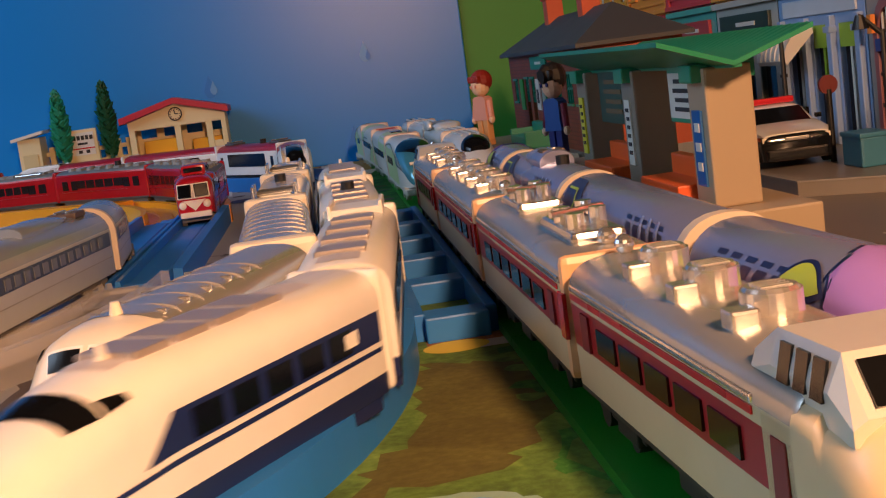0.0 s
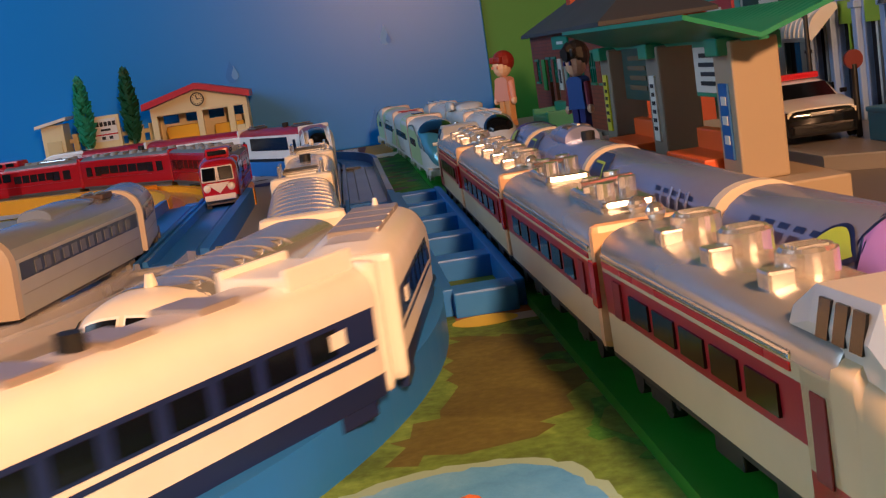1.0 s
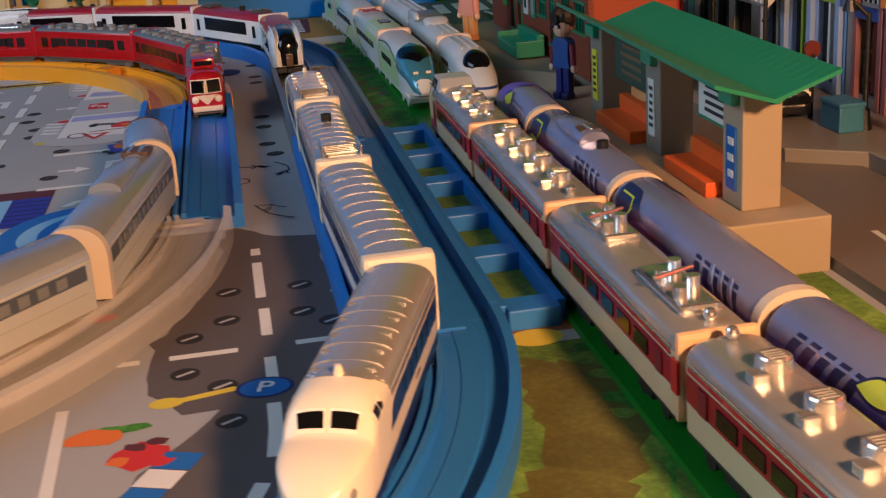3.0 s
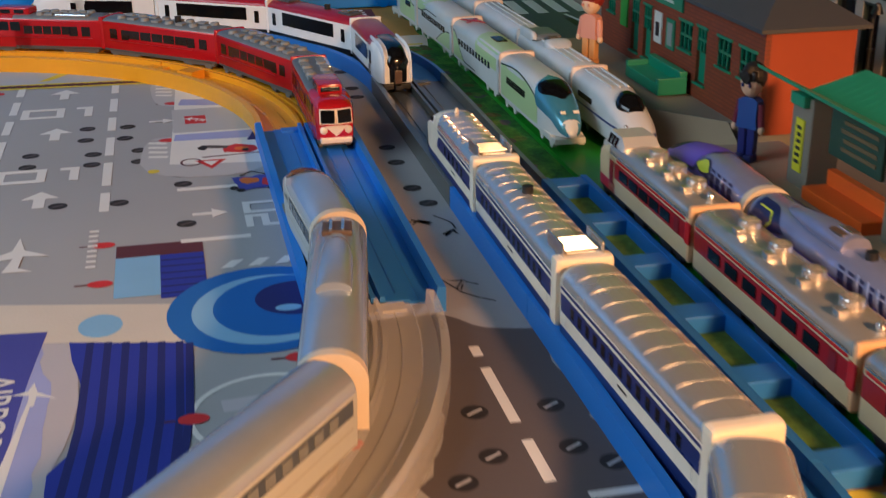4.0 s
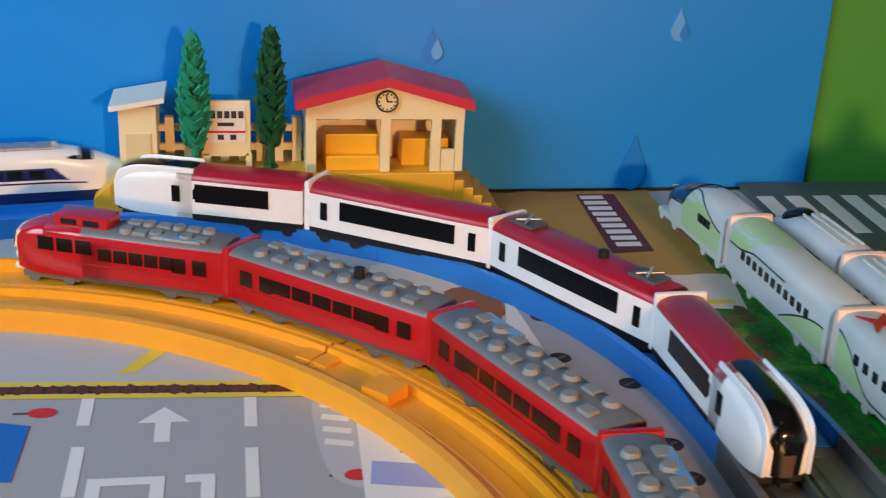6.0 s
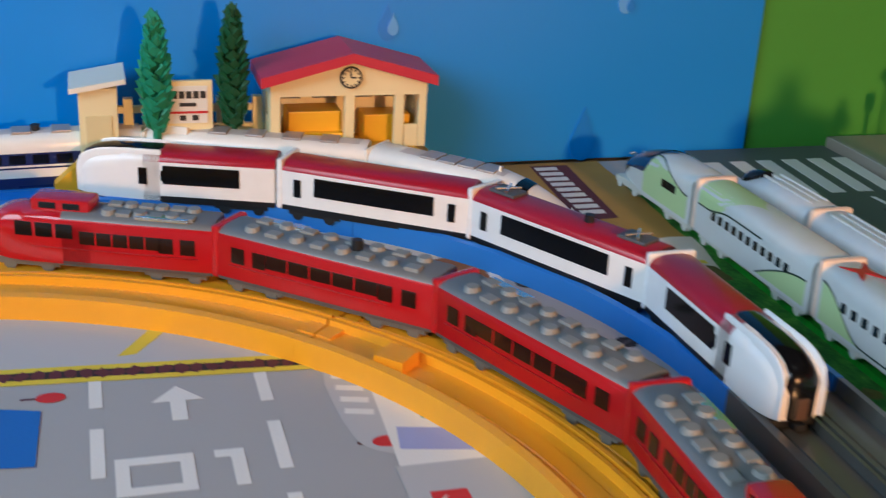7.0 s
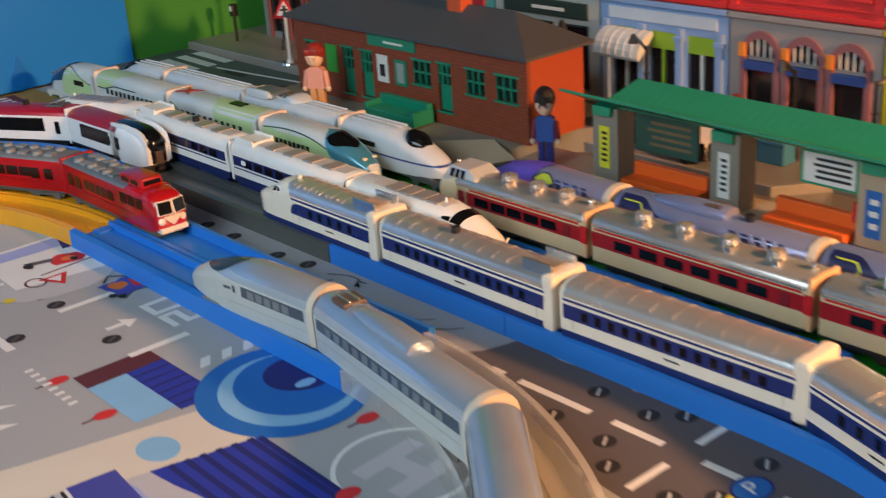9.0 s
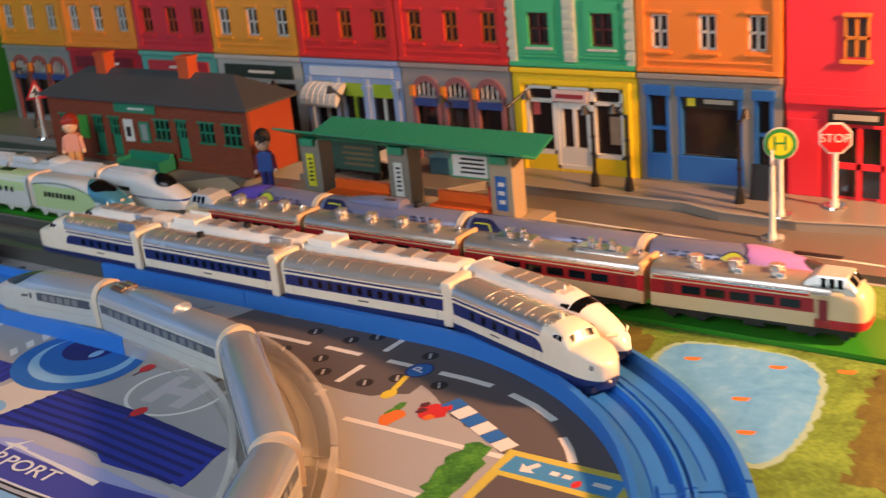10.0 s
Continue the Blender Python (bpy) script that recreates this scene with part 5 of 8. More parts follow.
def printing():
    # asphalt road round the inner loop
    ink("asphalt", ragged([(-0.56, 0.45), (-0.62, -0.1), (-0.72, -0.54), (-0.82, -0.72), (-0.82, -1.14), (-0.72, -1.28), (-0.62, -1.30), (-0.78, -1.56), (-1.0, -2.0), (-1.05, -2.6), (-0.6, -2.4), (-0.25, -1.6), (-0.2, -1.0), (-0.22, 0.2), (-0.36, 0.25)], 0.06, 0.015), "dark", 1)
    for x, y0, y1 in ((-0.46, 0.12, 0.04), (-0.46, -0.05, -0.43), (-0.455, -0.54, -0.78), (-0.455, -0.96, -1.15)):
        ink("lane_dash", rect(x - 0.018, x + 0.018, y1, y0), "white", 2)
    for pts in ([(-0.46, -1.29), (-0.462, -1.45), (-0.475, -1.61)], [(-0.51, -1.74), (-0.565, -1.9), (-0.65, -2.06)], [(-0.77, -2.17), (-0.85, -2.25), (-0.94, -2.32)]):
        ink("lane_dash", stroke(pts, 0.04), "white", 2)
    for x0, x1 in ((-0.76, -0.55), (-0.37, -0.19), (-0.92, -0.85)):
        ink("stop_line", rect(x0, x1, -0.89, -0.855), "white", 2)
    holes = [(-0.57, -0.34), (-0.32, -0.35), (-0.33, -0.61), (-0.58, -0.61), (-0.24, -0.72), (-0.70, -0.73), (-0.71, -1.01), (-0.60, -1.13), (-0.58, -1.37), (-0.32, -1.13), (-0.30, 1.63), (-0.33, 1.86), (-0.33, 2.28), (-0.33, 2.55), (-0.32, 3.64), (-0.32, 3.86), (-0.33, 4.31), (-0.55, 4.54), (-0.54, 4.92)]
    holes += [(-1.99, 2.0), (-1.71, 1.98), (-1.42, 2.35), (-1.41, 2.19), (-1.41, 1.62), (-1.86, 2.62), (-1.62, 2.62), (-1.86, 2.80), (-1.62, 2.82), (-2.18, 2.85), (-2.18, 2.65), (-1.91, 3.31), (-1.69, 3.30), (-1.91, 3.08), (-1.70, 3.07)]
    for i, (x, y) in enumerate(holes):
        ink("stud_hole", blob(x, y, 0.045, 0.045, 18), "black", 3)
        ink("stud_slot", turned(rect(-0.03, 0.03, -0.006, 0.006), x, y, 30), "light" if i < 10 else "dark", 4)
    # parking sign, wrecked cars, barrier
    ink("sign_arm", stroke([(-0.75, -1.2), (-0.56, -1.16)], 0.03), "yellow", 3)
    ink("sign_foot", blob(-0.76, -1.2, 0.05, 0.035), "yellow", 4)
    ink("sign_disc", blob(-0.48, -1.18, 0.085, 0.07), "indigo", 4)
    ink("sign_face", blob(-0.48, -1.18, 0.073, 0.06), "blue", 5)
    lettering("P", -0.48, -1.18, 0.10, "white", -12, 6)
    ink("toy_print", ragged(blob(-0.95, -1.36, 0.085, 0.05, 12), 0.04, 0.01), "orange", 4)
    ink("toy_print", ragged(blob(-0.82, -1.50, 0.09, 0.07, 14), 0.04, 0.02), "red", 4)
    ink("toy_print", ragged(blob(-0.88, -1.33, 0.09, 0.03, 12), 0.04, 0.01, 9), "leaf", 3)
    for k, (x, y) in enumerate(((-0.78, -1.43), (-0.87, -1.52), (-0.76, -1.55), (-0.83, -1.45))):
        ink("toy_print", ragged(blob(x, y, 0.03, 0.025, 8), 0.02, 0.008, k), ("maroon", "orange", "red", "maroon")[k], 5)
    for i in range(6):
        u = i / 6
        ink("barrier_stripe", [(-0.75 - 0.25 * u, -1.50 - 0.50 * u), (-0.65 - 0.27 * u, -1.54 - 0.50 * u), (-0.69 - 0.27 * u, -1.62 - 0.50 * u), (-0.79 - 0.25 * u, -1.58 - 0.50 * u)], "white" if i % 2 else "blue", 4)
    ink("kerb_line", stroke([(-1.05, -1.16), (-1.03, -2.05)], 0.035), "white", 3)
    ink("kerb_line", stroke([(-1.44, -1.3), (-1.45, -2.2)], 0.035), "white", 3)
    ink("hedge", ragged([(-1.5, -1.9), (-1.24, -1.82), (-0.97, -1.82), (-0.99, -1.96), (-1.3, -2.0), (-1.5, -2.05)], 0.04, 0.02), "leaf", 4)
    ink("billboard_rim", [(-0.96, -2.02), (-0.94, -2.64), (-1.42, -2.70), (-1.42, -2.06)], "rim", 5)
    ink("billboard_field", [(-1.165, -2.09), (-1.16, -2.61), (-1.385, -2.655), (-1.385, -2.10)], "dark", 6)
    ink("billboard", [(-1.0, -2.07), (-0.985, -2.6), (-1.12, -2.61), (-1.13, -2.07)], "board_blue", 6)
    ink("billboard_mark", arrow_poly(-1.06, -2.18, 0.10, 0.05, 60), "white", 7)
    ink("billboard_mark", blob(-1.09, -2.42, 0.03, 0.02), "red", 7)
    for y in (-2.3, -2.36, -2.5, -2.54):
        ink("billboard_mark", rect(-1.07, -1.04, y - 0.02, y + 0.02), "white", 7)
    # helipad
    ink("helipad", stroke([(-1.19 + 0.26 * math.cos(a), -0.19 + 0.26 * math.sin(a)) for a in [math.tau * i / 40 for i in range(41)]], 0.02), "white", 3)
    for poly in (rect(-0.135, -0.055, -0.15, 0.15), rect(0.055, 0.135, -0.15, 0.15), rect(-0.055, 0.055, -0.04, 0.04)):
        ink("pad_letter", turned(poly, -1.19, -0.20, -85), "mist", 4)
    for x, y in ((-1.065, 0.18), (-1.44, -0.18), (-0.99, -0.45), (-1.765, 1.43), (-1.765, 1.0), (-1.43, 3.76), (-1.47, 2.97), (-2.5, 4.25)):
        ink("beacon", blob(x, y, 0.05, 0.035), "red", 6)
        ink("beacon_arm", stroke([(x - 0.10, y), (x - 0.03, y)], 0.012), "maroon", 5)
    # terminal: tower ellipse, concourse, striped roof
    ink("concourse", [(-3.2, 1.15), (-2.13, 0.88), (-1.40, 0.72), (-1.40, 0.38), (-2.10, 0.53), (-3.2, 0.75)], "cream", 3)
    ink("skylight", blob(-1.75, 0.60, 0.08, 0.10), "sky", 4)
    ink("tower_roof", blob(-1.15, 0.63, 0.36, 0.40, 40, deg=-15), "blue", 5)
    ink("tower_ring", blob(-1.13, 0.62, 0.29, 0.32, 36, deg=-15), "sky", 6)
    ink("tower_ring", blob(-1.09, 0.64, 0.25, 0.28, 36, deg=-15), "blue", 7)
    ink("tower_eye", blob(-1.02, 0.69, 0.16, 0.16, 30), "indigo", 8)
    ink("tower_glint", blob(-1.06, 0.60, 0.05, 0.03, 16), "sky", 9)
    ink("hall_roof", ragged([(-1.85, 0.48), (-1.43, 0.38), (-1.44, -0.15), (-1.52, -0.86), (-1.85, -0.92), (-1.87, -0.42), (-1.80, -0.29), (-1.78, 0.0), (-1.84, 0.33)], 0.1, 0.008), "navy", 4)
    for i in range(6):
        x = -1.48 - 0.062 * i
        ink("roof_stripe", stroke([(x + 0.01, 0.40 + 0.013 * i), (x, -0.15), (x - 0.06, -0.86)], 0.026), "indigo", 5)
    ink("roof_edge", stroke([(-1.435, 0.38), (-1.45, -0.15), (-1.53, -0.86)], 0.026), "indigo", 5)
    ink("apron", ragged([(-2.6, 0.62), (-1.84, 0.47), (-1.80, 0.0), (-1.86, -0.42), (-1.9, -1.4), (-2.6, -1.4)], 0.12, 0.02), "mist", 2)
    ink("forecourt", [(-3.0, 0.70), (-2.16, 0.60), (-2.24, 0.0), (-2.26, -1.4), (-3.0, -1.4)], "sky", 3)
    ink("sign_haze", ragged([(-2.0, 0.55), (-1.95, 0.50), (-1.90, 0.1), (-1.90, -0.3), (-1.95, -1.0), (-2.06, -1.1), (-2.05, -0.2)], 0.08, 0.015), "lavender", 4)
    band = [(-2.03 - 0.05 * math.sin(math.pi * i / 12) - 0.012 * i / 12, 0.60 - 1.7 * i / 12) for i in range(13)]
    ink("sign_band", stroke(band, 0.19), "violet", 5)
    for off, w, c in ((0.100, 0.012, "white"), (0.116, 0.014, "black"), (0.135, 0.014, "light"), (0.152, 0.012, "black")):
        ink("band_stripe", stroke([(x - off, y) for x, y in band], w), c, 6)
    for k, (dx, c) in enumerate(((-0.008, "indigo"), (0.0, "white"))):
        lettering("AIRPORT", -2.065 + dx, -0.04, 0.128, c, -90, 7 + 2 * k, 1.15)
    ink("plane_trail", [(-1.955, 0.10), (-1.945, 0.10), (-1.99, -0.55), (-2.03, -0.55)], "white", 6)
    ink("plane_print", [(-1.95, 0.19), (-1.935, 0.12), (-1.87, 0.06), (-1.935, 0.09), (-1.94, 0.02), (-1.96, 0.02), (-1.96, 0.10), (-2.02, 0.11), (-1.965, 0.13)], "white", 7)
    ink("block", rect(-1.71, -1.35, 1.26, 1.40), "maroon", 3)
    ink("block", rect(-1.71, -1.53, 0.84, 1.26), "sky", 3)
    ink("block", rect(-1.53, -1.35, 0.80, 1.26), "navy", 3)
    for i in range(6):
        ink("roof_stripe", rect(-1.53, -1.35, 0.84 + i * 0.07, 0.855 + i * 0.07), "indigo", 4)
    for i in range(3):
        x = -1.29 + 0.11 * i
        ink("chevron", [(x, 1.05), (x + 0.05, 1.05), (x + 0.1, 1.13), (x + 0.05, 1.13)], "white", 4)
    # runway
    for y0, y1 in ((4.31, 4.10), (3.96, 3.66), (3.52, 3.24), (3.10, 2.76), (2.63, 2.25), (2.14, 1.87), (4.6, 4.42)):
        ink("lane_dash", rect(-1.80, -1.755, y1, y0), "white", 3)
        ink("lane_dash", rect(-2.375, -2.33, y1 + 0.05, y0 + 0.05), "white", 3)
    for y in (4.14, 3.24, 2.11):
        ink("arrow", arrow_poly(-2.08, y, 0.24, 0.09, 0), "white", 3)
    digit("0", -2.18, 3.70, 0.20, 0.17, 0)
    digit("1", -1.94, 3.70, 0.20, 0.17, 0)
    digit("0", -2.20, 2.49, 0.20, 0.17, 0)
    digit("1", -1.96, 2.49, 0.20, 0.17, 0)
    digit("0", -1.06, 1.77, 0.125, 0.145, -90, 0.034)
    digit("2", -1.06, 1.59, 0.125, 0.145, -90, 0.034)
    ink("arrow", arrow_poly(-1.30, 1.73, 0.16, 0.06, -90), "white", 3)
    for y in (2.10, 1.40):
        ink("bay_line", rect(-1.44, -1.14, y - 0.022, y + 0.022), "white", 3)
    for i in range(8):
        ink("hatch", rect(-1.83, -1.79, 1.18 + i * 0.06, 1.205 + i * 0.06), "white", 3)
    ink("plane_print", [(-2.12, 1.6), (-2.09, 1.45), (-1.98, 1.36), (-2.09, 1.38), (-2.10, 1.25), (-2.04, 1.2), (-2.16, 1.21), (-2.13, 1.36), (-2.28, 1.33), (-2.14, 1.45)], "white", 4)
    # gates and service vehicles
    ink("gate_pad", rounded([(-1.63, 2.30), (-1.60, 3.0), (-1.45, 3.04), (-0.95, 3.0), (-0.93, 2.26)], 2), "light", 2)
    ink("gate_pad", rounded([(-1.57, 4.42), (-1.55, 3.80), (-1.46, 3.68), (-1.30, 3.66), (-1.25, 4.42)], 2), "light", 2)
    ink("gate_floor", [(-1.47, 2.52), (-1.44, 3.2), (-1.40, 4.30), (-1.02, 4.30), (-0.94, 3.6), (-0.94, 2.45)], "white", 3)
    ink("gate_shade", rect(-1.44, -0.93, 3.10, 3.60), "light", 4)
    ink("gate_bridge", [(-1.40, 3.70), (-1.0, 3.62), (-1.0, 3.76), (-1.38, 3.84)], "lavender", 5)
    ink("gate_bridge", [(-1.44, 2.94), (-1.0, 2.92), (-1.0, 3.07), (-1.43, 3.06)], "lavender", 5)
    ink("gate_sign", rect(-1.37, -1.25, 3.27, 3.44), "red", 5)
    for x, y, a, k in ((-1.335, 3.375, 75, 1.0), (-1.275, 3.335, -75, 0.85)):
        ink("sign_mark", turned([(p * k, q * k) for p, q in ((0.0, 0.05), (0.008, 0.02), (0.045, -0.005), (0.008, 0.0), (0.006, -0.03), (0.018, -0.045), (-0.018, -0.045), (-0.006, -0.03), (-0.008, 0.0), (-0.045, -0.005), (-0.008, 0.02))], x, y, a), "white", 6)
    ink("arrow", arrow_poly(-1.50, 3.37, 0.14, 0.05, -90), "white", 4)
    ink("grass_patch", [(-1.28, 3.88), (-1.1, 3.9), (-1.02, 4.1), (-1.25, 4.12)], "leaf", 5)
    ink("navy_flap", [(-1.05, 2.87), (-0.96, 3.20), (-0.94, 2.86)], "indigo", 6)
    ink("tow_truck", ragged(blob(-1.10, 2.72, 0.10, 0.08, 12), 0.04, 0.015), "red", 6)
    ink("tow_truck", blob(-1.09, 2.72, 0.04, 0.03), "orange", 7)
    ink("crane_arm", stroke([(-1.30, 2.80), (-1.16, 2.76)], 0.05), "dark", 6)
    ink("crane_hook", blob(-1.29, 2.77, 0.03, 0.04, 9, 0.2), "black", 7)
    ink("truck_wheel", blob(-1.07, 2.69, 0.02, 0.025, 10), "black", 8)
    ink("tow_bar", stroke([(-1.30, 2.60), (-0.95, 2.63)], 0.014), "maroon", 7)
    ink("warning_rim", [(-1.34, 2.55), (-1.18, 2.55), (-1.26, 2.40)], "red", 6)
    ink("warning_face", [(-1.30, 2.53), (-1.22, 2.53), (-1.26, 2.45)], "white", 7)
    ink("lasso", stroke(blob(-1.36, 2.53, 0.05, 0.06), 0.012), "maroon", 6)
    ink("cart_print", ragged([(-1.17, 2.22), (-0.98, 2.24), (-0.95, 2.06), (-1.15, 2.02)], 0.04, 0.012), "violet", 5)
    ink("cart_print", ragged(blob(-1.09, 2.16, 0.055, 0.05, 10), 0.03, 0.01), "orange", 6)
    ink("cart_print", ragged(blob(-1.0, 2.13, 0.04, 0.06, 10), 0.03, 0.01, 5), "red", 6)
    for x, y in ((-1.17, 2.06), (-1.14, 2.02), (-0.99, 2.03)):
        ink("cart_wheel", blob(x, y, 0.022, 0.026, 10), "black", 7)
    ink("cart_bar", stroke([(-1.13, 2.24), (-1.07, 2.31), (-1.0, 2.24)], 0.012), "black", 7)
    for i in range(4):
        ink("hatch", turned(rect(-0.05, 0.05, -0.018, 0.018), -1.48, 4.22 - 0.085 * i, -14), "white", 4)
        ink("hatch", turned(rect(-0.05, 0.05, -0.018, 0.018), -1.525, 2.92 - 0.085 * i, -14), "white", 4)
    ink("pad_dot", blob(-1.55, 2.42, 0.03, 0.03), "yellow", 5)
    # chain border and the strip behind it
    ink("upper_field", ragged([(-3.3, 4.47), (-1.58, 4.40), (-1.3, 4.1), (-0.6, 4.6), (-0.9, 5.9), (-3.3, 6.4)], 0.2, 0.01), "light", 1)
    ink("chain_border", stroke([(-3.2, 4.45), (-1.52, 4.36)], 0.125), "yellow", 3)
    ink("chain_border", stroke([(-3.2, 4.45), (-1.52, 4.36)], 0.055), "black", 4)
    for i in range(30):
        ink("chain_link", blob(-3.15 + i * 0.055, 4.447 - i * 0.0029, 0.026, 0.034, 8, 0.3, i), "maroon", 5)
    ink("blue_block", [(-2.75, 4.22), (-2.53, 4.16), (-2.54, 3.81), (-2.75, 3.83)], "blue", 4)
    ink("yellow_stick", [(-2.27, 4.52), (-2.2, 4.53), (-2.05, 4.76), (-2.13, 4.75)], "yellow", 4)
    ink("splash", blob(-1.92, 4.66, 0.05, 0.06, 12, 0.3), "sky", 4)
    ink("pale_cloud", blob(-1.05, 5.34, 0.24, 0.2, 20, 0.12), "cream", 3)
    ink("earth", blob(-0.80, 5.05, 0.14, 0.20, 18, 0.2), "brown", 4)
    ink("sheet_corner", [(-0.64, 5.20), (-0.60, 4.60), (-0.73, 4.72)], "white", 4)
    ink("yellow_stick", blob(-1.35, 5.35, 0.1, 0.05), "yellow", 4)
    # sand corner with the maker's plain dark band
    ink("sand", ragged([(-0.60, 6.5), (0.44, 6.5), (0.42, 5.1), (0.05, 4.95), (-0.02, 5.5), (-0.4, 6.1)], 0.12, 0.02), "sand", 2)
    ink("dark_band", [(0.02, 6.45), (0.24, 6.45), (0.20, 5.62), (-0.02, 5.60)], "maroon", 3)
    for i in range(9):
        y = 5.69 + i * 0.085
        ink("pale_bar", [(0.03, y), (0.16, y), (0.165, y + 0.055), (0.035, y + 0.055)], "white", 4)
    ink("cream_patch", ragged([(0.05, 5.33), (0.46, 5.33), (0.40, 4.94), (0.12, 4.95)], 0.1, 0.01), "cream", 3)
    ink("yellow_rope", stroke([(0.10, 5.02), (0.38, 5.02)], 0.04), "yellow", 4)
    # grass strip below the green track, pond and bank
    ink("grass_strip", [(0.22, 6.2), (0.95, 6.2), (0.95, 1.6), (0.30, 1.6), (0.26, 4.9)], "leaf", 1)
    ink("meadow", [(0.25, 1.7), (1.4, 1.7), (1.4, -6.5), (-2.6, -6.5), (-2.0, -3.3), (-1.1, -3.05), (-0.1, -2.2), (0.2, -1.2)], "grass", 1)
    ink("ground_patch", rect(0.28, 0.58, -1.06, -0.55), "brown", 2)
    ink("yellow_curb", blob(0.35, -1.09, 0.085, 0.065, 20), "yellow", 4)
    ink("pale_curb", rect(0.40, 0.60, -1.14, -1.06), "light", 3)
    ink("earth_bank", ragged([(0.25, -1.22), (0.60, -1.38), (0.50, -1.75), (0.36, -1.98), (0.18, -2.3), (0.0, -2.25), (0.2, -1.7)], 0.05, 0.03), "olive", 3)
    ink("shore", ragged([(0.0, -2.12), (0.30, -2.08), (0.44, -2.3), (0.44, -2.95), (0.14, -3.1), (-0.37, -3.2), (-0.72, -3.12), (-0.62, -2.75), (-0.2, -2.35)], 0.05, 0.03), "grass", 4)
    ink("pond_edge", ragged(rounded([(0.02, -2.17), (0.32, -2.15), (0.405, -2.39), (0.41, -2.88), (0.13, -3.04), (-0.37, -3.11), (-0.70, -3.04), (-0.62, -2.82), (-0.2, -2.39)]), 0.022, 0.010, 9), "foam", 4)
    ink("pond", ragged(rounded([(0.03, -2.20), (0.30, -2.18), (0.38, -2.4), (0.39, -2.86), (0.12, -3.01), (-0.37, -3.08), (-0.66, -3.02), (-0.59, -2.83), (-0.2, -2.42)]), 0.022, 0.007), "pond", 5)
    for x, y in ((0.18, -2.35), (0.25, -2.75), (-0.12, -2.72), (-0.40, -2.86), (0.33, -3.05)):
        ink("fish", blob(x, y, 0.02, 0.045, 12, 0.2, deg=20), "orange", 6)
    ink("olive_bank", ragged([(0.43, -3.16), (0.1, -3.2), (-0.6, -3.35), (-0.9, -4.6), (0.46, -4.6)], 0.03, 0.03), "olive", 3)
    ink("bush_rim", ragged(blob(0.50, -2.06, 0.075, 0.17, 20), 0.04, 0.012, 4), "leaf", 5)
    ink("bush_print", ragged(blob(0.50, -2.07, 0.055, 0.13, 16), 0.04, 0.015, 5), "grass", 6)
    rnd = random.Random(8)
    for i in range(16):
        x, y = rnd.uniform(0.44, 0.58), rnd.uniform(-2.4, -1.2)
        ink("leaf_print", ragged(blob(x, y, 0.04, 0.035, 8), 0.03, 0.012, i), "leaf" if i % 3 else "grass", 4)
    for i in range(30):
        x, y = rnd.uniform(0.26, 0.42), rnd.uniform(2.0, 5.0)
        ink("leaf_print", ragged(blob(x, y, 0.04, 0.05, 8), 0.03, 0.012, i), ("olive", "grass", "dark")[i % 3], 2)
    for i in range(5):
        ink("ladder_grass", rect(0.29, 0.45, -0.9 + i * 0.5, -0.5 + i * 0.5), "grass", 2)
    # cracks in the printed concrete
    for seed in range(7):
        r2 = random.Random(seed + 20)
        x, y = r2.uniform(-0.5, -0.3), r2.uniform(0.5, 1.5)
        pts = [(x, y)]
        for k in range(5):
            x, y = x + r2.uniform(-0.06, 0.06), y + r2.uniform(-0.09, 0.05)
            pts.append((x, y))
        ink("crack", stroke(pts, 0.008), "black", 3)
    ink("dark_disc", blob(-0.50, 4.1, 0.09, 0.13), "indigo", 3)


printing()


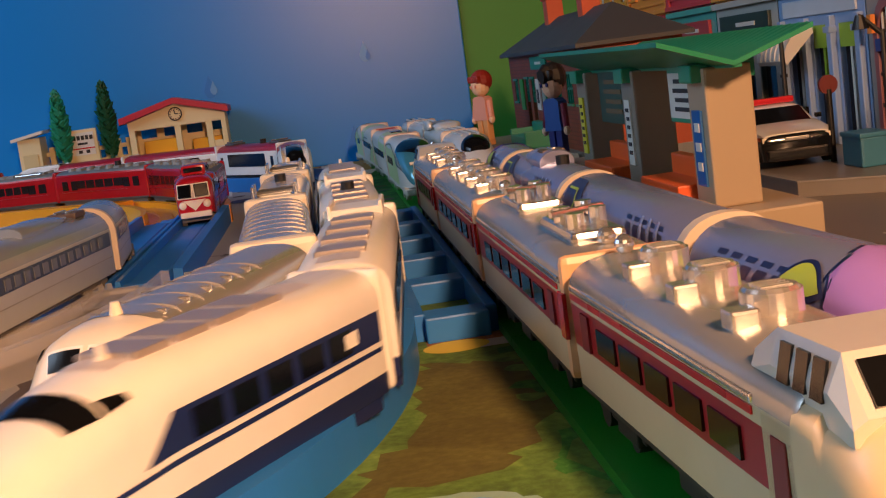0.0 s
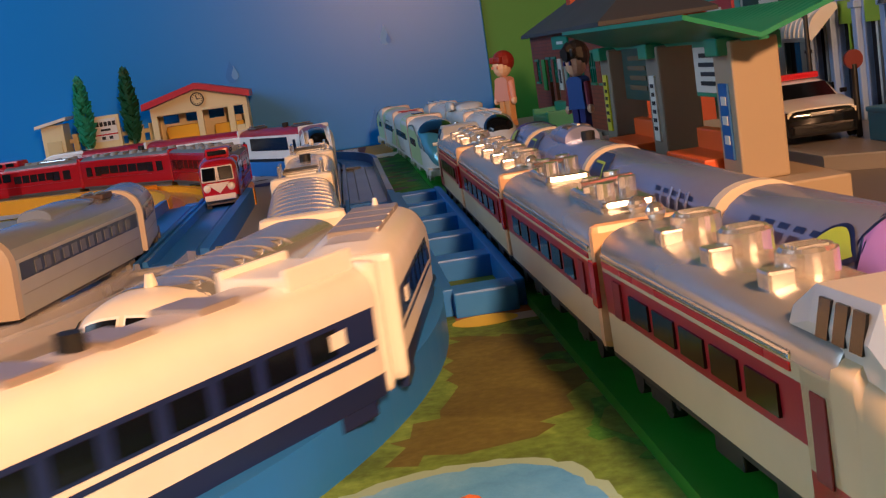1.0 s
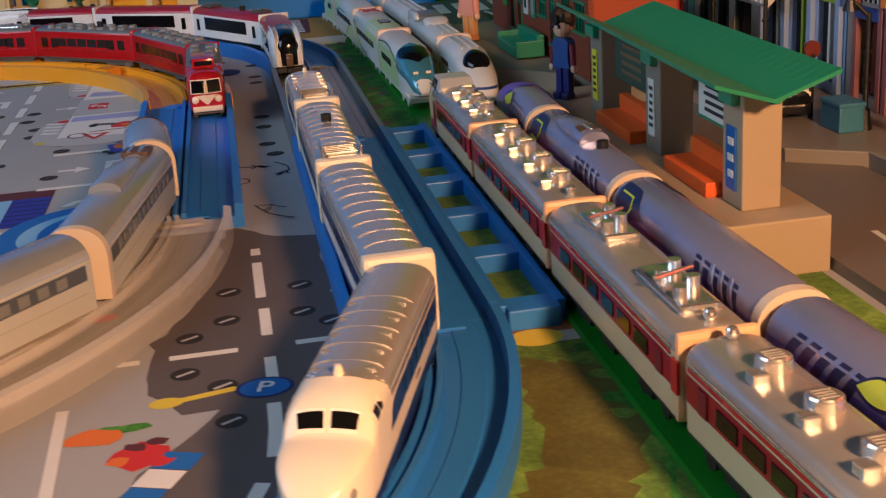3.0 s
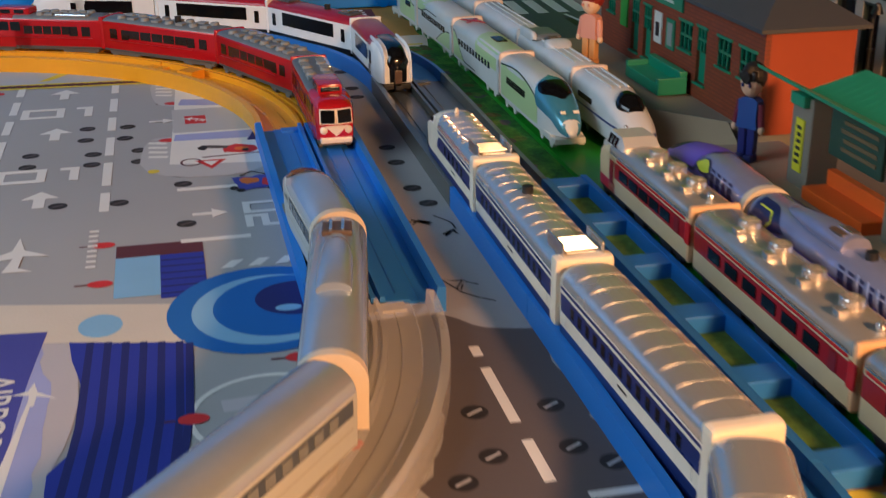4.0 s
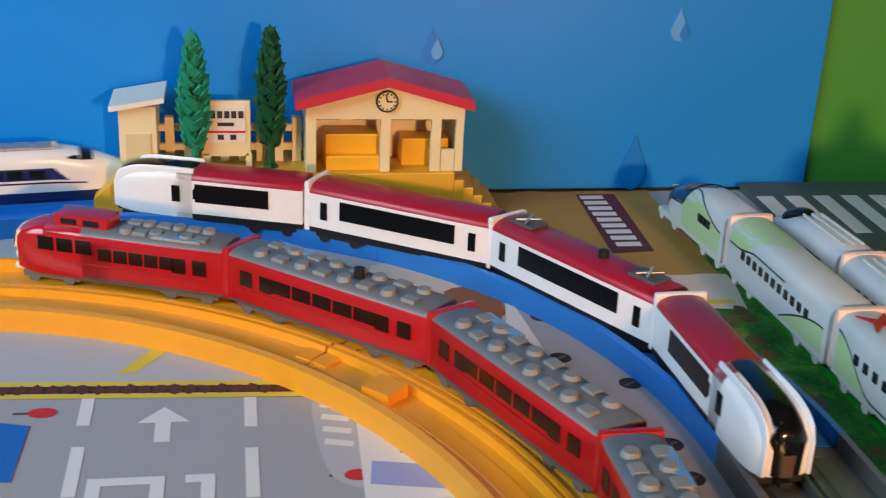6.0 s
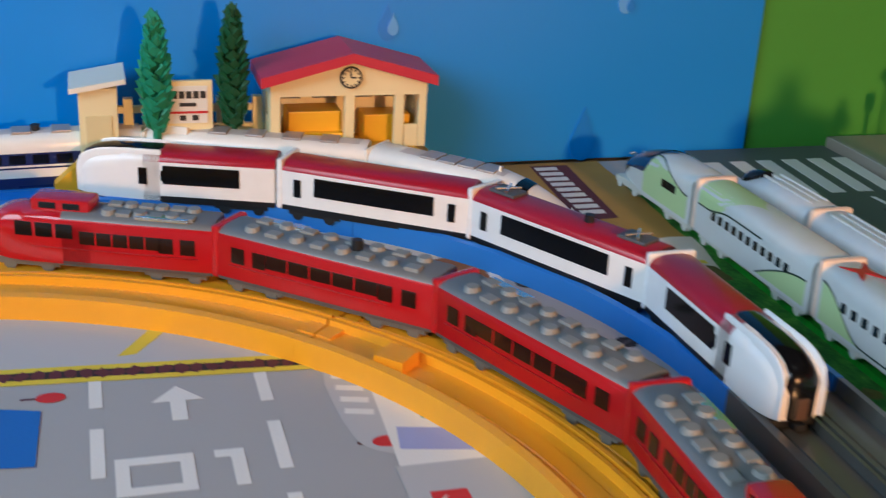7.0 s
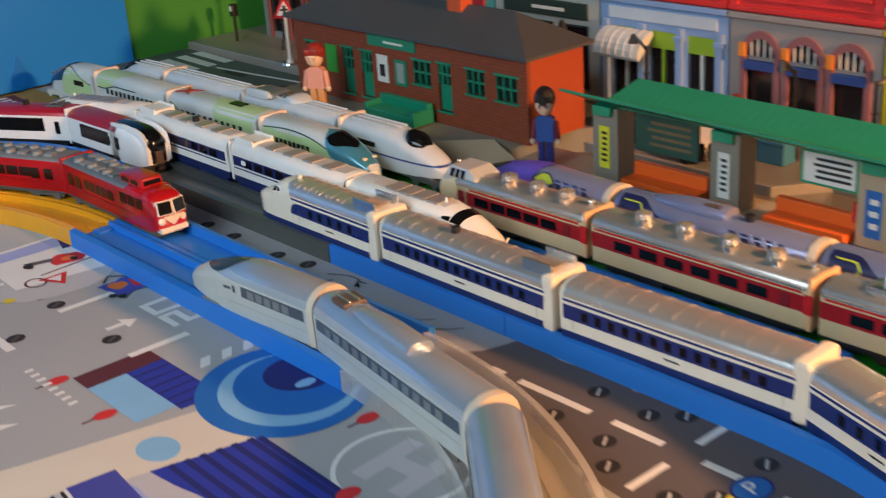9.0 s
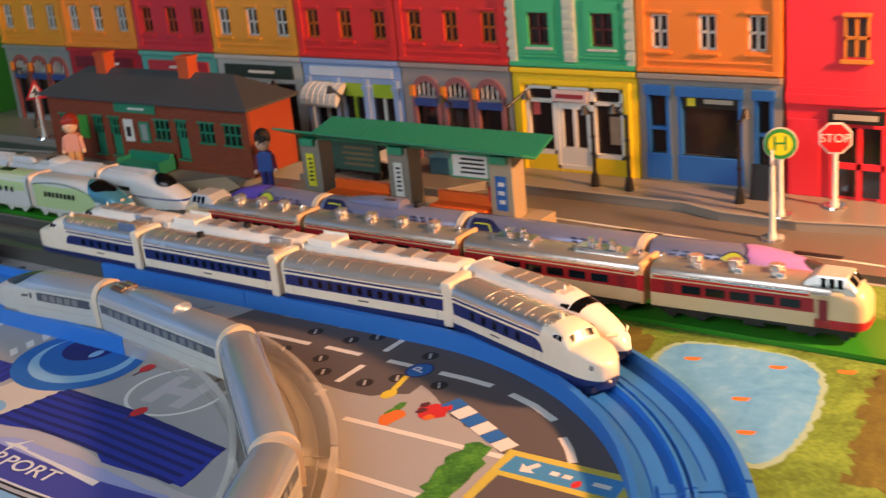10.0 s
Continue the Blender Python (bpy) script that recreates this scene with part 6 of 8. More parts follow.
# ---- town side: road plates, platform, station house ----
def town_base():
    road = plastic("road_plate", "4f5a56", 0.55, vary=0.1, scale=20)
    walkway = plastic("pavement_plate", "8a8378", 0.3, vary=0.08, scale=20)
    line = plastic("road_white", "d6d6d0", 0.6)
    t = thing("road_plate", "dark green-grey plastic road plate with white lines", "road", kind="structure")
    part("plate", box(B(), 0.99, 1.90, 1.9, 6.5, 0.0, 0.045), road, t)
    part("plate", box(B(), 1.44, 2.08, -6, 1.895, 0.0, 0.045), plastic("road_near", "736a60", 0.32, vary=0.1, scale=20), t)
    for i in range(6):
        x = 1.0 + i * 0.165
        part("crosswalk_bar", prism(B(), [(x - 0.03, 5.71), (x + 0.06, 5.71), (x + 0.085, 6.27), (x - 0.01, 6.27)], 0.045, 0.047), line, t)
    for i in range(4):
        part("crosswalk_bar", box(B(), 1.18 + i * 0.15, 1.27 + i * 0.15, 4.05, 4.37, 0.045, 0.047), line, t)
    part("lane_line", prism(B(), stroke([(1.0, 5.63), (1.24, 5.62), (1.27, 4.48)], 0.025), 0.045, 0.047), line, t)
    part("lane_line", prism(B(), stroke([(1.66, 5.62), (1.78, 4.6), (1.80, 2.0)], 0.025), 0.045, 0.047), line, t)
    part("lane_line", prism(B(), stroke([(1.70, -0.65), (1.58, -3.0), (1.52, -6)], 0.025), 0.045, 0.047), line, t)
    for y in (5.3, 4.5, 3.7, -1.34, -2.45):
        part("drain_slot", box(B(), 1.60, 1.66, y - 0.14, y + 0.14, 0.040, 0.0475), BLACK, t)
    t = thing("pavement_plate", "grey-beige plastic pavement plate with raised kerb", "pavement", kind="structure")
    part("plate", prism(B(), [(1.92, 6.5), (1.92, 2.0), (1.82, 1.66), (1.82, 0.32), (2.10, 0.12), (2.10, -1.4), (2.0, -1.7), (1.98, -2.2), (2.1, -2.8), (2.5, -3.3), (2.6, -6), (3.6, -6), (3.6, 6.5)], 0.0, 0.10), walkway, t)
    part("kerb", prism(B(), stroke([(1.93, 6.45), (1.93, 2.0), (1.83, 1.66), (1.83, 0.32), (2.11, 0.12), (2.11, -1.4), (2.01, -1.7), (1.99, -2.2), (2.11, -2.8), (2.51, -3.3)], 0.03), 0.10, 0.106), plastic("kerb_grey", "99968e", 0.55), t)


town_base()


def text_bars(parent, x, y0, y1, z0, z1, rows, material, name="text_bar"):
    """Unreadable lettering as plain bars on a face that looks to -x."""
    h = (z1 - z0) / rows
    rnd = random.Random(rows)
    for i in range(rows):
        a = z0 + i * h + 0.25 * h
        part(name, box(B(), x - 0.002, x + 0.002, y0, y0 + (y1 - y0) * rnd.uniform(0.75, 1), a, a + 0.45 * h), material, parent)


def platform():
    beige = plastic("platform_beige", "a8967b", 0.5, vary=0.05)
    grey = plastic("platform_grey", "827c6e", 0.5, vary=0.06)
    teal = plastic("canopy_green", "2f8c68", 0.35, vary=0.08)
    orange = plastic("bench_orange", "e2601c", 0.4)
    white, black, yellow, blue = plastic("sign_white", "d5d6cc", 0.5), plastic("sign_black", "26282a", 0.6), plastic("sign_yellow", "d8d02c", 0.5), plastic("sign_blue", "1f5fa6", 0.5)
    t = thing("station_platform", "beige plastic platform with green butterfly canopy", "platform")
    part("deck", box(B(), 1.02, 1.43, -0.86, 1.56, 0.0, 0.20, 0.008), beige, t)
    for y, m in ((0.915, grey), (0.155, grey), (-0.64, grey)):
        p = part("pillar", box(B(), 1.17, 1.31, y - 0.085, y + 0.085, 0.20, 0.60, 0.008), grey if y > -0.5 else beige, t)
        part("bracket", box(B(), 1.14, 1.33, y - 0.06, y + 0.06, 0.560, 0.612, 0.006), teal, p)
    # butterfly roof: two wings that rise from a valley above the pillars
    low = [(1.05, 1.12, 0.685), (0.99, -0.92, 0.675), (1.21, -0.88, 0.60), (1.22, 0.96, 0.60)]
    bm = loft(B(), [[(x, y, z) for x, y, z in low], [(x, y, z + 0.014) for x, y, z in low]])
    c = part("canopy_wing", bm, teal, t)
    low = [(1.22, 0.96, 0.60), (1.21, -0.88, 0.60), (1.44, -0.87, 0.675), (1.45, 0.92, 0.68)]
    part("canopy_wing", loft(B(), [[(x, y, z) for x, y, z in low], [(x, y, z + 0.014) for x, y, z in low]]), teal, t)
    part("gutter", box(B(), 1.205, 1.235, -0.87, 0.955, 0.594, 0.606, 0.004), teal, t)
    for i in range(30):
        y = -0.85 + i * 0.06
        bm = loft(B(), [[(1.225, y + d, 0.6145 + e), (1.435, y + d, 0.6900 + e)] for d, e in ((0, 0), (0.009, 0.0015), (0.018, 0))], closed=False, caps=False)
        part("rib", bm, teal, c)
    for y0, y1 in ((0.30, 0.77), (-0.53, -0.10)):
        b = thing("bench", "orange plastic platform bench", "bench", group="platform benches")
        part("seat", box(B(), 1.12, 1.25, y0, y1, 0.20, 0.255, 0.006), orange, b)
        part("backrest", box(B(), 1.23, 1.27, y0, y1, 0.20, 0.32, 0.006), orange, b)
    plate = part("yellow_plate", box(B(), 1.163, 1.172, 0.88, 0.95, 0.27, 0.50), yellow, t, "yellow sign plate")
    text_bars(plate, 1.162, 0.895, 0.935, 0.30, 0.48, 6, black)
    plate = part("white_plate", box(B(), 1.163, 1.172, 0.12, 0.19, 0.27, 0.50), white, t, "white sign plate")
    text_bars(plate, 1.162, 0.135, 0.175, 0.30, 0.48, 6, black)
    plate = part("blue_plate", box(B(), 1.163, 1.172, -0.68, -0.60, 0.26, 0.48), blue, t, "blue sign plate")
    text_bars(plate, 1.162, -0.665, -0.615, 0.29, 0.46, 3, white)
    board = part("timetable", box(B(), 1.205, 1.225, -0.545, -0.24, 0.43, 0.60, 0.004), teal, t, "white timetable in a green frame")
    part("paper", box(B(), 1.200, 1.205, -0.525, -0.26, 0.445, 0.585), white, board)
    text_bars(board, 1.199, -0.505, -0.28, 0.46, 0.575, 4, black)
    board = part("dark_board", box(B(), 1.205, 1.225, 0.34, 0.74, 0.40, 0.60, 0.004), plastic("board_green", "2c4a3c", 0.5), t, "dark green notice board")
    text_bars(board, 1.204, 0.38, 0.70, 0.43, 0.58, 4, plastic("board_tan", "6b5a3c", 0.6))
    part("extinguisher", cyl(B(), (1.215, -0.535, 0.30), (1.215, -0.535, 0.39), 0.022, 0.018, 12), plastic("red_glossy", "c32026", 0.25), t, "small red fire extinguisher")
    # far platform under the station house, with a sloping end
    t = thing("far_platform", "beige plastic platform with sloping ramp end", "platform")
    part("deck", prism(B(), [(1.0, 2.35), (1.34, 1.95), (1.88, 1.62), (1.88, 4.1), (1.0, 4.1)], 0.045, 0.19), grey, t)
    low = [(1.0, 2.35, 0.188), (1.34, 1.95, 0.188), (1.30, 1.60, 0.05), (0.99, 1.95, 0.05)]
    part("ramp", loft(B(), [[(x, y, z) for x, y, z in low], [(x, y, 0.046) for x, y, z in low]]), beige, t)


platform()


def pierced(bm, y0, y1, z0, z1, holes, x0=0.0, x1=0.05):
    """A wall facing -x in one piece, with openings (ya, yb, za, zb) cut through it."""
    ys = sorted({y0, y1, *[v for h in holes for v in h[:2]]})
    zs = sorted({z0, z1, *[v for h in holes for v in h[2:4]]})
    solid = {(i, j) for i in range(len(ys) - 1) for j in range(len(zs) - 1) if not any(h[0] < (ys[i] + ys[i + 1]) / 2 < h[1] and h[2] < (zs[j] + zs[j + 1]) / 2 < h[3] for h in holes)}
    made = {}

    def v(k, i, j):
        if (k, i, j) not in made:
            made[k, i, j] = bm.verts.new(((x0, x1)[k], ys[i], zs[j]))
        return made[k, i, j]

    for i, j in solid:
        for k in (0, 1):
            bm.faces.new((v(k, i, j), v(k, i + 1, j), v(k, i + 1, j + 1), v(k, i, j + 1)))
        for di, dj, a, b in ((-1, 0, (i, j), (i, j + 1)), (1, 0, (i + 1, j), (i + 1, j + 1)), (0, -1, (i, j), (i + 1, j)), (0, 1, (i, j + 1), (i + 1, j + 1))):
            if (i + di, j + dj) not in solid:
                bm.faces.new((v(0, *a), v(0, *b), v(1, *b), v(1, *a)))
    return bm


def station_house():
    m = plastic("toy_brick", "8c4526", 0.6, vary=0.1)
    nt = m.node_tree
    br = nt.nodes.new("ShaderNodeTexBrick")
    br.inputs["Scale"].default_value = 1.0
    br.inputs["Brick Width"].default_value, br.inputs["Row Height"].default_value, br.inputs["Mortar Size"].default_value = 0.0052, 0.0022, 0.0003
    br.inputs["Color1"].default_value, br.inputs["Color2"].default_value, br.inputs["Mortar"].default_value = srgb("883f22"), srgb("7c391e"), srgb("6f361f")
    tc = nt.nodes.new("ShaderNodeTexCoord")
    sep, comb, add = nt.nodes.new("ShaderNodeSeparateXYZ"), nt.nodes.new("ShaderNodeCombineXYZ"), nt.nodes.new("ShaderNodeMath")
    nt.links.new(tc.outputs["Object"], sep.inputs[0])
    nt.links.new(sep.outputs["X"], add.inputs[0])
    nt.links.new(sep.outputs["Y"], add.inputs[1])
    nt.links.new(add.outputs[0], comb.inputs[0])
    nt.links.new(sep.outputs["Z"], comb.inputs[1])
    nt.links.new(comb.outputs[0], br.inputs["Vector"])
    nt.links.new(br.outputs["Color"], nt.nodes["Principled BSDF"].inputs["Base Color"])
    teal, dark = plastic("joinery_green", "1f7d5e", 0.4), plastic("pane_dark", "14201c", 0.2)
    slate = plastic("slate_grey", "444547", 0.6, vary=0.12, scale=80)
    t = thing("station_house", "red brick toy station house with grey hipped roof", "station")
    x0, x1, y0, y1, z0, z1 = 1.37, 1.85, 1.68, 3.99, 0.19, 0.71
    openings = [(1.76, 1.94, 0.43, 0.58, "window"), (2.04, 2.20, 0.43, 0.58, "window"), (2.34, 2.46, 0.28, 0.58, "door"), (2.53, 2.70, 0.42, 0.57, "window"), (3.12, 3.24, 0.25, 0.56, "door"), (3.32, 3.44, 0.25, 0.56, "door"), (3.73, 3.86, 0.42, 0.55, "window")]
    bm = pierced(B(), y0, y1, z0, z1, [o[:4] for o in openings], x0, x0 + 0.03)
    part("front_wall", bm, m, t)
    # same brick as the front; the warm lamp's glow is painted into this orange
    part("end_wall", box(B(), x0 + 0.03, x1, y0, y0 + 0.03, z0, z1), plastic("end_brick_warm_lit", "a2441a", 0.55, vary=0.12, scale=120), t, "brick end wall with warm lamplight put into its colour")
    part("end_wall", box(B(), x0 + 0.03, x1, y1 - 0.03, y1, z0, z1), m, t)
    part("back_wall", box(B(), x1 - 0.03, x1, y0 + 0.03, y1 - 0.03, z0, z1), m, t)
    for a, b, c, d, k in openings:
        w = part(k, box(B(), x0 + 0.02, x0 + 0.026, a, b, c, d), dark if k == "window" else teal, t)
        part("sill", box(B(), x0 - 0.012, x0 + 0.01, a - 0.012, b + 0.012, c - 0.012, c), teal, w)
        part("head", box(B(), x0 - 0.008, x0 + 0.01, a - 0.012, b + 0.012, d, d + 0.014), teal, w)
        if k == "door":
            part("pane", box(B(), x0 + 0.014, x0 + 0.02, a + 0.02, b - 0.02, c + 0.17, d - 0.02), dark, w)
            c2 = c + 0.17
        else:
            c2 = c
        for i in range(0, 4):
            y = a + (b - a) * i / 3
            part("bar", box(B(), x0 + 0.004, x0 + 0.018, y - 0.006, y + 0.006, c2, d), teal, w)
        part("bar", box(B(), x0 + 0.006, x0 + 0.018, a, b, (c2 + d) / 2 - 0.006, (c2 + d) / 2 + 0.006), teal, w)
    e = 0.05
    eave = [(x0 - e, y0 - e), (x1 + e, y0 - e), (x1 + e, y1 + e), (x0 - e, y1 + e)]
    xm = (x0 + x1) / 2
    bm = B()
    lo = [bm.verts.new((x, y, z1 - 0.005)) for x, y in eave]
    up = [bm.verts.new((x, y, z1 + 0.015)) for x, y in eave]
    r0, r1 = bm.verts.new((xm, y0 + 0.32, 0.91)), bm.verts.new((xm, y1 - 0.32, 0.91))
    bm.faces.new(lo[::-1])
    for i in range(4):
        bm.faces.new((lo[i], lo[(i + 1) % 4], up[(i + 1) % 4], up[i]))
    bm.faces.new((up[0], up[1], r0))
    bm.faces.new((up[1], up[2], r1, r0))
    bm.faces.new((up[2], up[3], r1))
    bm.faces.new((up[3], up[0], r0, r1))
    part("roof", bm, slate, t, "grey slate hipped roof")
    for y in (2.47, 3.44):
        # chimney brick coloured as lamplit, like the end wall
        stack = plastic("chimney_brick_warm_lit", "c4501f", 0.55, vary=0.15)
        c = part("chimney", box(B(), 1.545, 1.645, y - 0.062, y + 0.062, 0.80, 1.03, 0.004), stack, t, "brick chimney in warm-lit orange")
        part("chimney_cap", box(B(), 1.535, 1.655, y - 0.072, y + 0.072, 1.015, 1.04, 0.005), stack, c)
    s = part("sign_board", box(B(), x0 - 0.012, x0, 2.66, 3.14, 0.615, 0.69, 0.004), teal, t, "green station name board")
    text_bars(s, x0 - 0.013, 2.78, 3.02, 0.635, 0.67, 1, plastic("sign_white", "d5d6cc", 0.5))
    p = part("poster", box(B(), x0 - 0.008, x0, 2.95, 3.06, 0.38, 0.56), plastic("sign_white", "d5d6cc", 0.5), t, "white poster")
    part("poster_shape", box(B(), x0 - 0.011, x0 - 0.006, 2.98, 3.03, 0.42, 0.50), BLACK, p)
    p = part("poster", box(B(), x0 - 0.008, x0, 2.76, 2.88, 0.38, 0.55), teal, t, "green-framed poster")
    part("poster_paper", box(B(), x0 - 0.011, x0 - 0.006, 2.785, 2.855, 0.40, 0.53), plastic("poster_grey", "8f9a94", 0.6), p)
    part("poster", box(B(), x0 - 0.008, x0, 3.50, 3.62, 0.37, 0.56), plastic("poster_green", "3f9a34", 0.5), t, "bright green poster")
    b = thing("bench", "dark green slatted bench by the brick wall", "bench")
    part("seat", box(B(), 1.17, 1.33, 2.50, 2.98, 0.20, 0.265, 0.008), teal, b)
    part("backrest", box(B(), 1.30, 1.345, 2.50, 2.98, 0.20, 0.325, 0.008), teal, b)
    for y in (2.505, 2.975):
        part("armrest", box(B(), 1.17, 1.34, y - 0.015, y + 0.015, 0.20, 0.295, 0.006), teal, b)


station_house()


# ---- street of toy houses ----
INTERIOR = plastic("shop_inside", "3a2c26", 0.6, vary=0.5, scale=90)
PANE = plastic("shop_pane", "241c1c", 0.08, vary=0.1)
WHITE_PAINT = plastic("white_joinery", "d9d6cc", 0.45)
BLACK_IRON = plastic("iron_black", "141414", 0.4)


def upper_storey(t, w, color, trim, frame_mat, count, kind="plain", win_z=(0.91, 1.14)):
    z0, z1 = 0.75, 1.36
    step = w / count
    ww = 0.125 if count == 3 else 0.17
    holes = [(step * (i + 0.5) - ww / 2, step * (i + 0.5) + ww / 2, win_z[0], win_z[1]) for i in range(count)]
    part("upper_wall", pierced(B(), 0.004, w - 0.004, z0, z1, holes), color, t)
    for y in (0.035, w - 0.035):
        part("pilaster", box(B(), -0.018, 0.0, y - 0.03, y + 0.03, z0 + 0.02, z1 - 0.02, 0.004), trim if kind == "quoin" else color, t)
    for z, h, d in ((z0 + 0.012, 0.03, 0.028), (z0 + 0.075, 0.014, 0.014), (z1 - 0.05, 0.016, 0.016)):
        part("string_course", box(B(), -d, 0.0, 0.004, w - 0.004, z, z + h, 0.003), color, t)
    part("cornice", box(B(), -0.045, 0.05, 0.0, w, z1, z1 + 0.05, 0.008), plastic("cornice_stone", "b9b4a6", 0.55), t)
    part("parapet", box(B(), 0.0, 0.05, 0.004, w - 0.004, z1 + 0.05, z1 + 0.16), color, t)
    if kind == "quoin":
        for y in (w * 0.5,):
            part("pilaster", box(B(), -0.018, 0.0, y - 0.05, y + 0.05, z0 + 0.05, z1 - 0.02, 0.004), trim, t)
        for a, b, c, d in holes:
            part("window_surround", pierced(B(), a - 0.05, b + 0.05, c - 0.06, d + 0.08, [(a, b, c, d)], -0.012, 0.0), color, t)
        for i in range(7):
            for y in (0.035, w * 0.5, w - 0.035):
                part("quoin", box(B(), -0.026, -0.018, y - 0.035, y + 0.035, 0.83 + i * 0.07, 0.87 + i * 0.07), trim, t)
    for a, b, c, d in holes:
        wn = part("window", box(B(), 0.03, 0.036, a, b, c, d), plastic("upper_pane", "2b1d1c", 0.12), t)
        for y0, y1, za, zb in ((a, a + 0.014, c, d), (b - 0.014, b, c, d), ((a + b) / 2 - 0.008, (a + b) / 2 + 0.008, c, d), (a, b, c, c + 0.014), (a, b, d - 0.014, d), (a, b, (c + d) / 2 - 0.008, (c + d) / 2 + 0.008)):
            part("window_bar", box(B(), 0.014, 0.032, y0, y1, za, zb), frame_mat, wn)
        part("sill", box(B(), -0.02, 0.02, a - 0.025, b + 0.025, c - 0.03, c - 0.012, 0.003), color if kind != "quoin" else trim, wn)
        part("hood", box(B(), -0.014, 0.02, a - 0.02, b + 0.02, d + 0.008, d + 0.026, 0.003), color, wn)


def house(y, w, upper, lower, label, frame_color="d9d6cc", count=3, kind="plain", shop="plain", accent="2563ae"):
    t = thing("toy_house", label, "toy house", (2.5, y, 0.10), group="street of toy houses")
    up = plastic("facade_" + upper, upper, 0.45, vary=0.08)
    low = plastic("facade_" + lower, lower, 0.45, vary=0.08)
    acc = plastic("facade_" + accent, accent, 0.4, vary=0.06)
    upper_storey(t, w, up, plastic("trim_stone", "b9c2b2", 0.5), plastic("frame_" + frame_color, frame_color, 0.45), count, kind)
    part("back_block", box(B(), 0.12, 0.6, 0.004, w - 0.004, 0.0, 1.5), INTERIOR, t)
    part("side_wall", box(B(), 0.05, 0.12, 0.004, 0.04, 0.0, 1.5), up, t)
    part("side_wall", box(B(), 0.05, 0.12, w - 0.04, w - 0.004, 0.0, 1.5), up, t)
    part("fascia_ledge", box(B(), -0.03, 0.05, 0.004, w - 0.004, 0.715, 0.75, 0.004), low, t)
    if shop == "arches":
        holes = [(0.08 + i * 0.29, 0.30 + i * 0.29, 0.05, 0.44) for i in range(3)]
        part("shop_wall", pierced(B(), 0.004, w - 0.004, 0.0, 0.715, holes), low, t)
        for a, b, c, d in holes:
            ym, r = (a + b) / 2, (b - a) / 2
            n = 12
            ring_o = [(-0.02, ym + (r + 0.025) * math.cos(math.pi * i / n), d + 0.06 + (r + 0.03) * 1.1 * math.sin(math.pi * i / n)) for i in range(n + 1)]
            ring_i = [(-0.02, ym + (r - 0.012) * math.cos(math.pi * i / n), d + 0.06 + (r - 0.012) * 1.1 * math.sin(math.pi * i / n)) for i in range(n + 1)]
            bm = B()
            va = [[bm.verts.new((x + dx, yy, z)) for x, yy, z in rr] for rr in (ring_o, ring_i) for dx in (0, 0.02)]
            for i in range(n):
                for p, q in ((0, 2), (1, 3), (0, 1), (2, 3)):
                    bm.faces.new((va[p][i], va[p][i + 1], va[q][i + 1], va[q][i]))
            arch = part("arch", bm, acc, t, "rose-brown arch surround")
            poly = [(-0.006, ym + (r - 0.012) * math.cos(math.pi * i / n), d + 0.06 + (r - 0.012) * 1.1 * math.sin(math.pi * i / n)) for i in range(n + 1)]
            bm = B()
            loft(bm, [poly, [(0.0, yy, z) for _, yy, z in poly]])
            part("fanlight", bm, PANE, arch)
            for k in range(1, 5):
                yy = a + (b - a) * k / 5
                hh = math.sqrt(max(0.0, 1 - ((yy - ym) / r) ** 2)) * r * 1.05
                part("fan_bar", box(B(), -0.012, -0.006, yy - 0.006, yy + 0.006, d + 0.06, d + 0.06 + hh), WHITE_PAINT, arch)
            for s in (-1, 1):
                part("column", box(B(), -0.025, 0.0, ym + s * (r + 0.005) - 0.02, ym + s * (r + 0.005) + 0.02, 0.0, d + 0.06, 0.004), acc, arch)
            part("blind", box(B(), -0.03, 0.02, a, b, d - 0.02, d + 0.035, 0.004), plastic("blind_navy", "2b4380", 0.5), arch, "navy shop blind")
            part("pane", box(B(), 0.03, 0.036, a, b, c, d), PANE, arch)
            part("goods", box(B(), 0.045, 0.09, a + 0.04, b - 0.05, c, c + 0.15), plastic("goods_brown", "7a4a30", 0.6), arch)
            part("lantern", box(B(), -0.05, -0.03, b - 0.02, b + 0.02, d + 0.06, d + 0.14), plastic("sign_orange", "d8832c", 0.4), arch)
    elif shop == "yellow":
        holes = [(0.12, 0.36, 0.12, 0.62), (0.36, 0.66, 0.02, 0.62), (0.66, 0.90, 0.12, 0.62)]
        part("shop_wall", pierced(B(), 0.004, w - 0.004, 0.0, 0.715, holes), low, t)
        part("shop_surround", pierced(B(), 0.06, w - 0.06, 0.0, 0.67, [(0.10, 0.92, 0.0, 0.635)], -0.02, 0.0), low, t)
        for i, (a, b, c, d) in enumerate(holes):
            wn = part("shop_window", box(B(), 0.03, 0.036, a, b, c, d), PANE, t)
            for y0, y1, za, zb in ((a, a + 0.022, c, d), (b - 0.022, b, c, d), (a, b, d - 0.022, d), (a, b, 0.50, 0.525), (a, b, c, c + 0.03)):
                part("window_bar", box(B(), 0.0, 0.03, y0, y1, za, zb), WHITE_PAINT, wn)
        d = part("shop_door", pierced(B(), 0.385, 0.635, 0.02, 0.50, [(0.415, 0.495, 0.18, 0.46), (0.525, 0.605, 0.18, 0.46)], 0.008, 0.028), WHITE_PAINT, t, "white double shop door")
        s = part("sign_board", box(B(), -0.03, -0.012, 0.38, 0.66, 0.52, 0.60, 0.004), plastic("sign_pink", "c9b6b0", 0.5), t, "pale shop sign")
        part("text_bar", box(B(), -0.033, -0.029, 0.41, 0.63, 0.545, 0.575), plastic("sign_red", "8e2a30", 0.5), s)
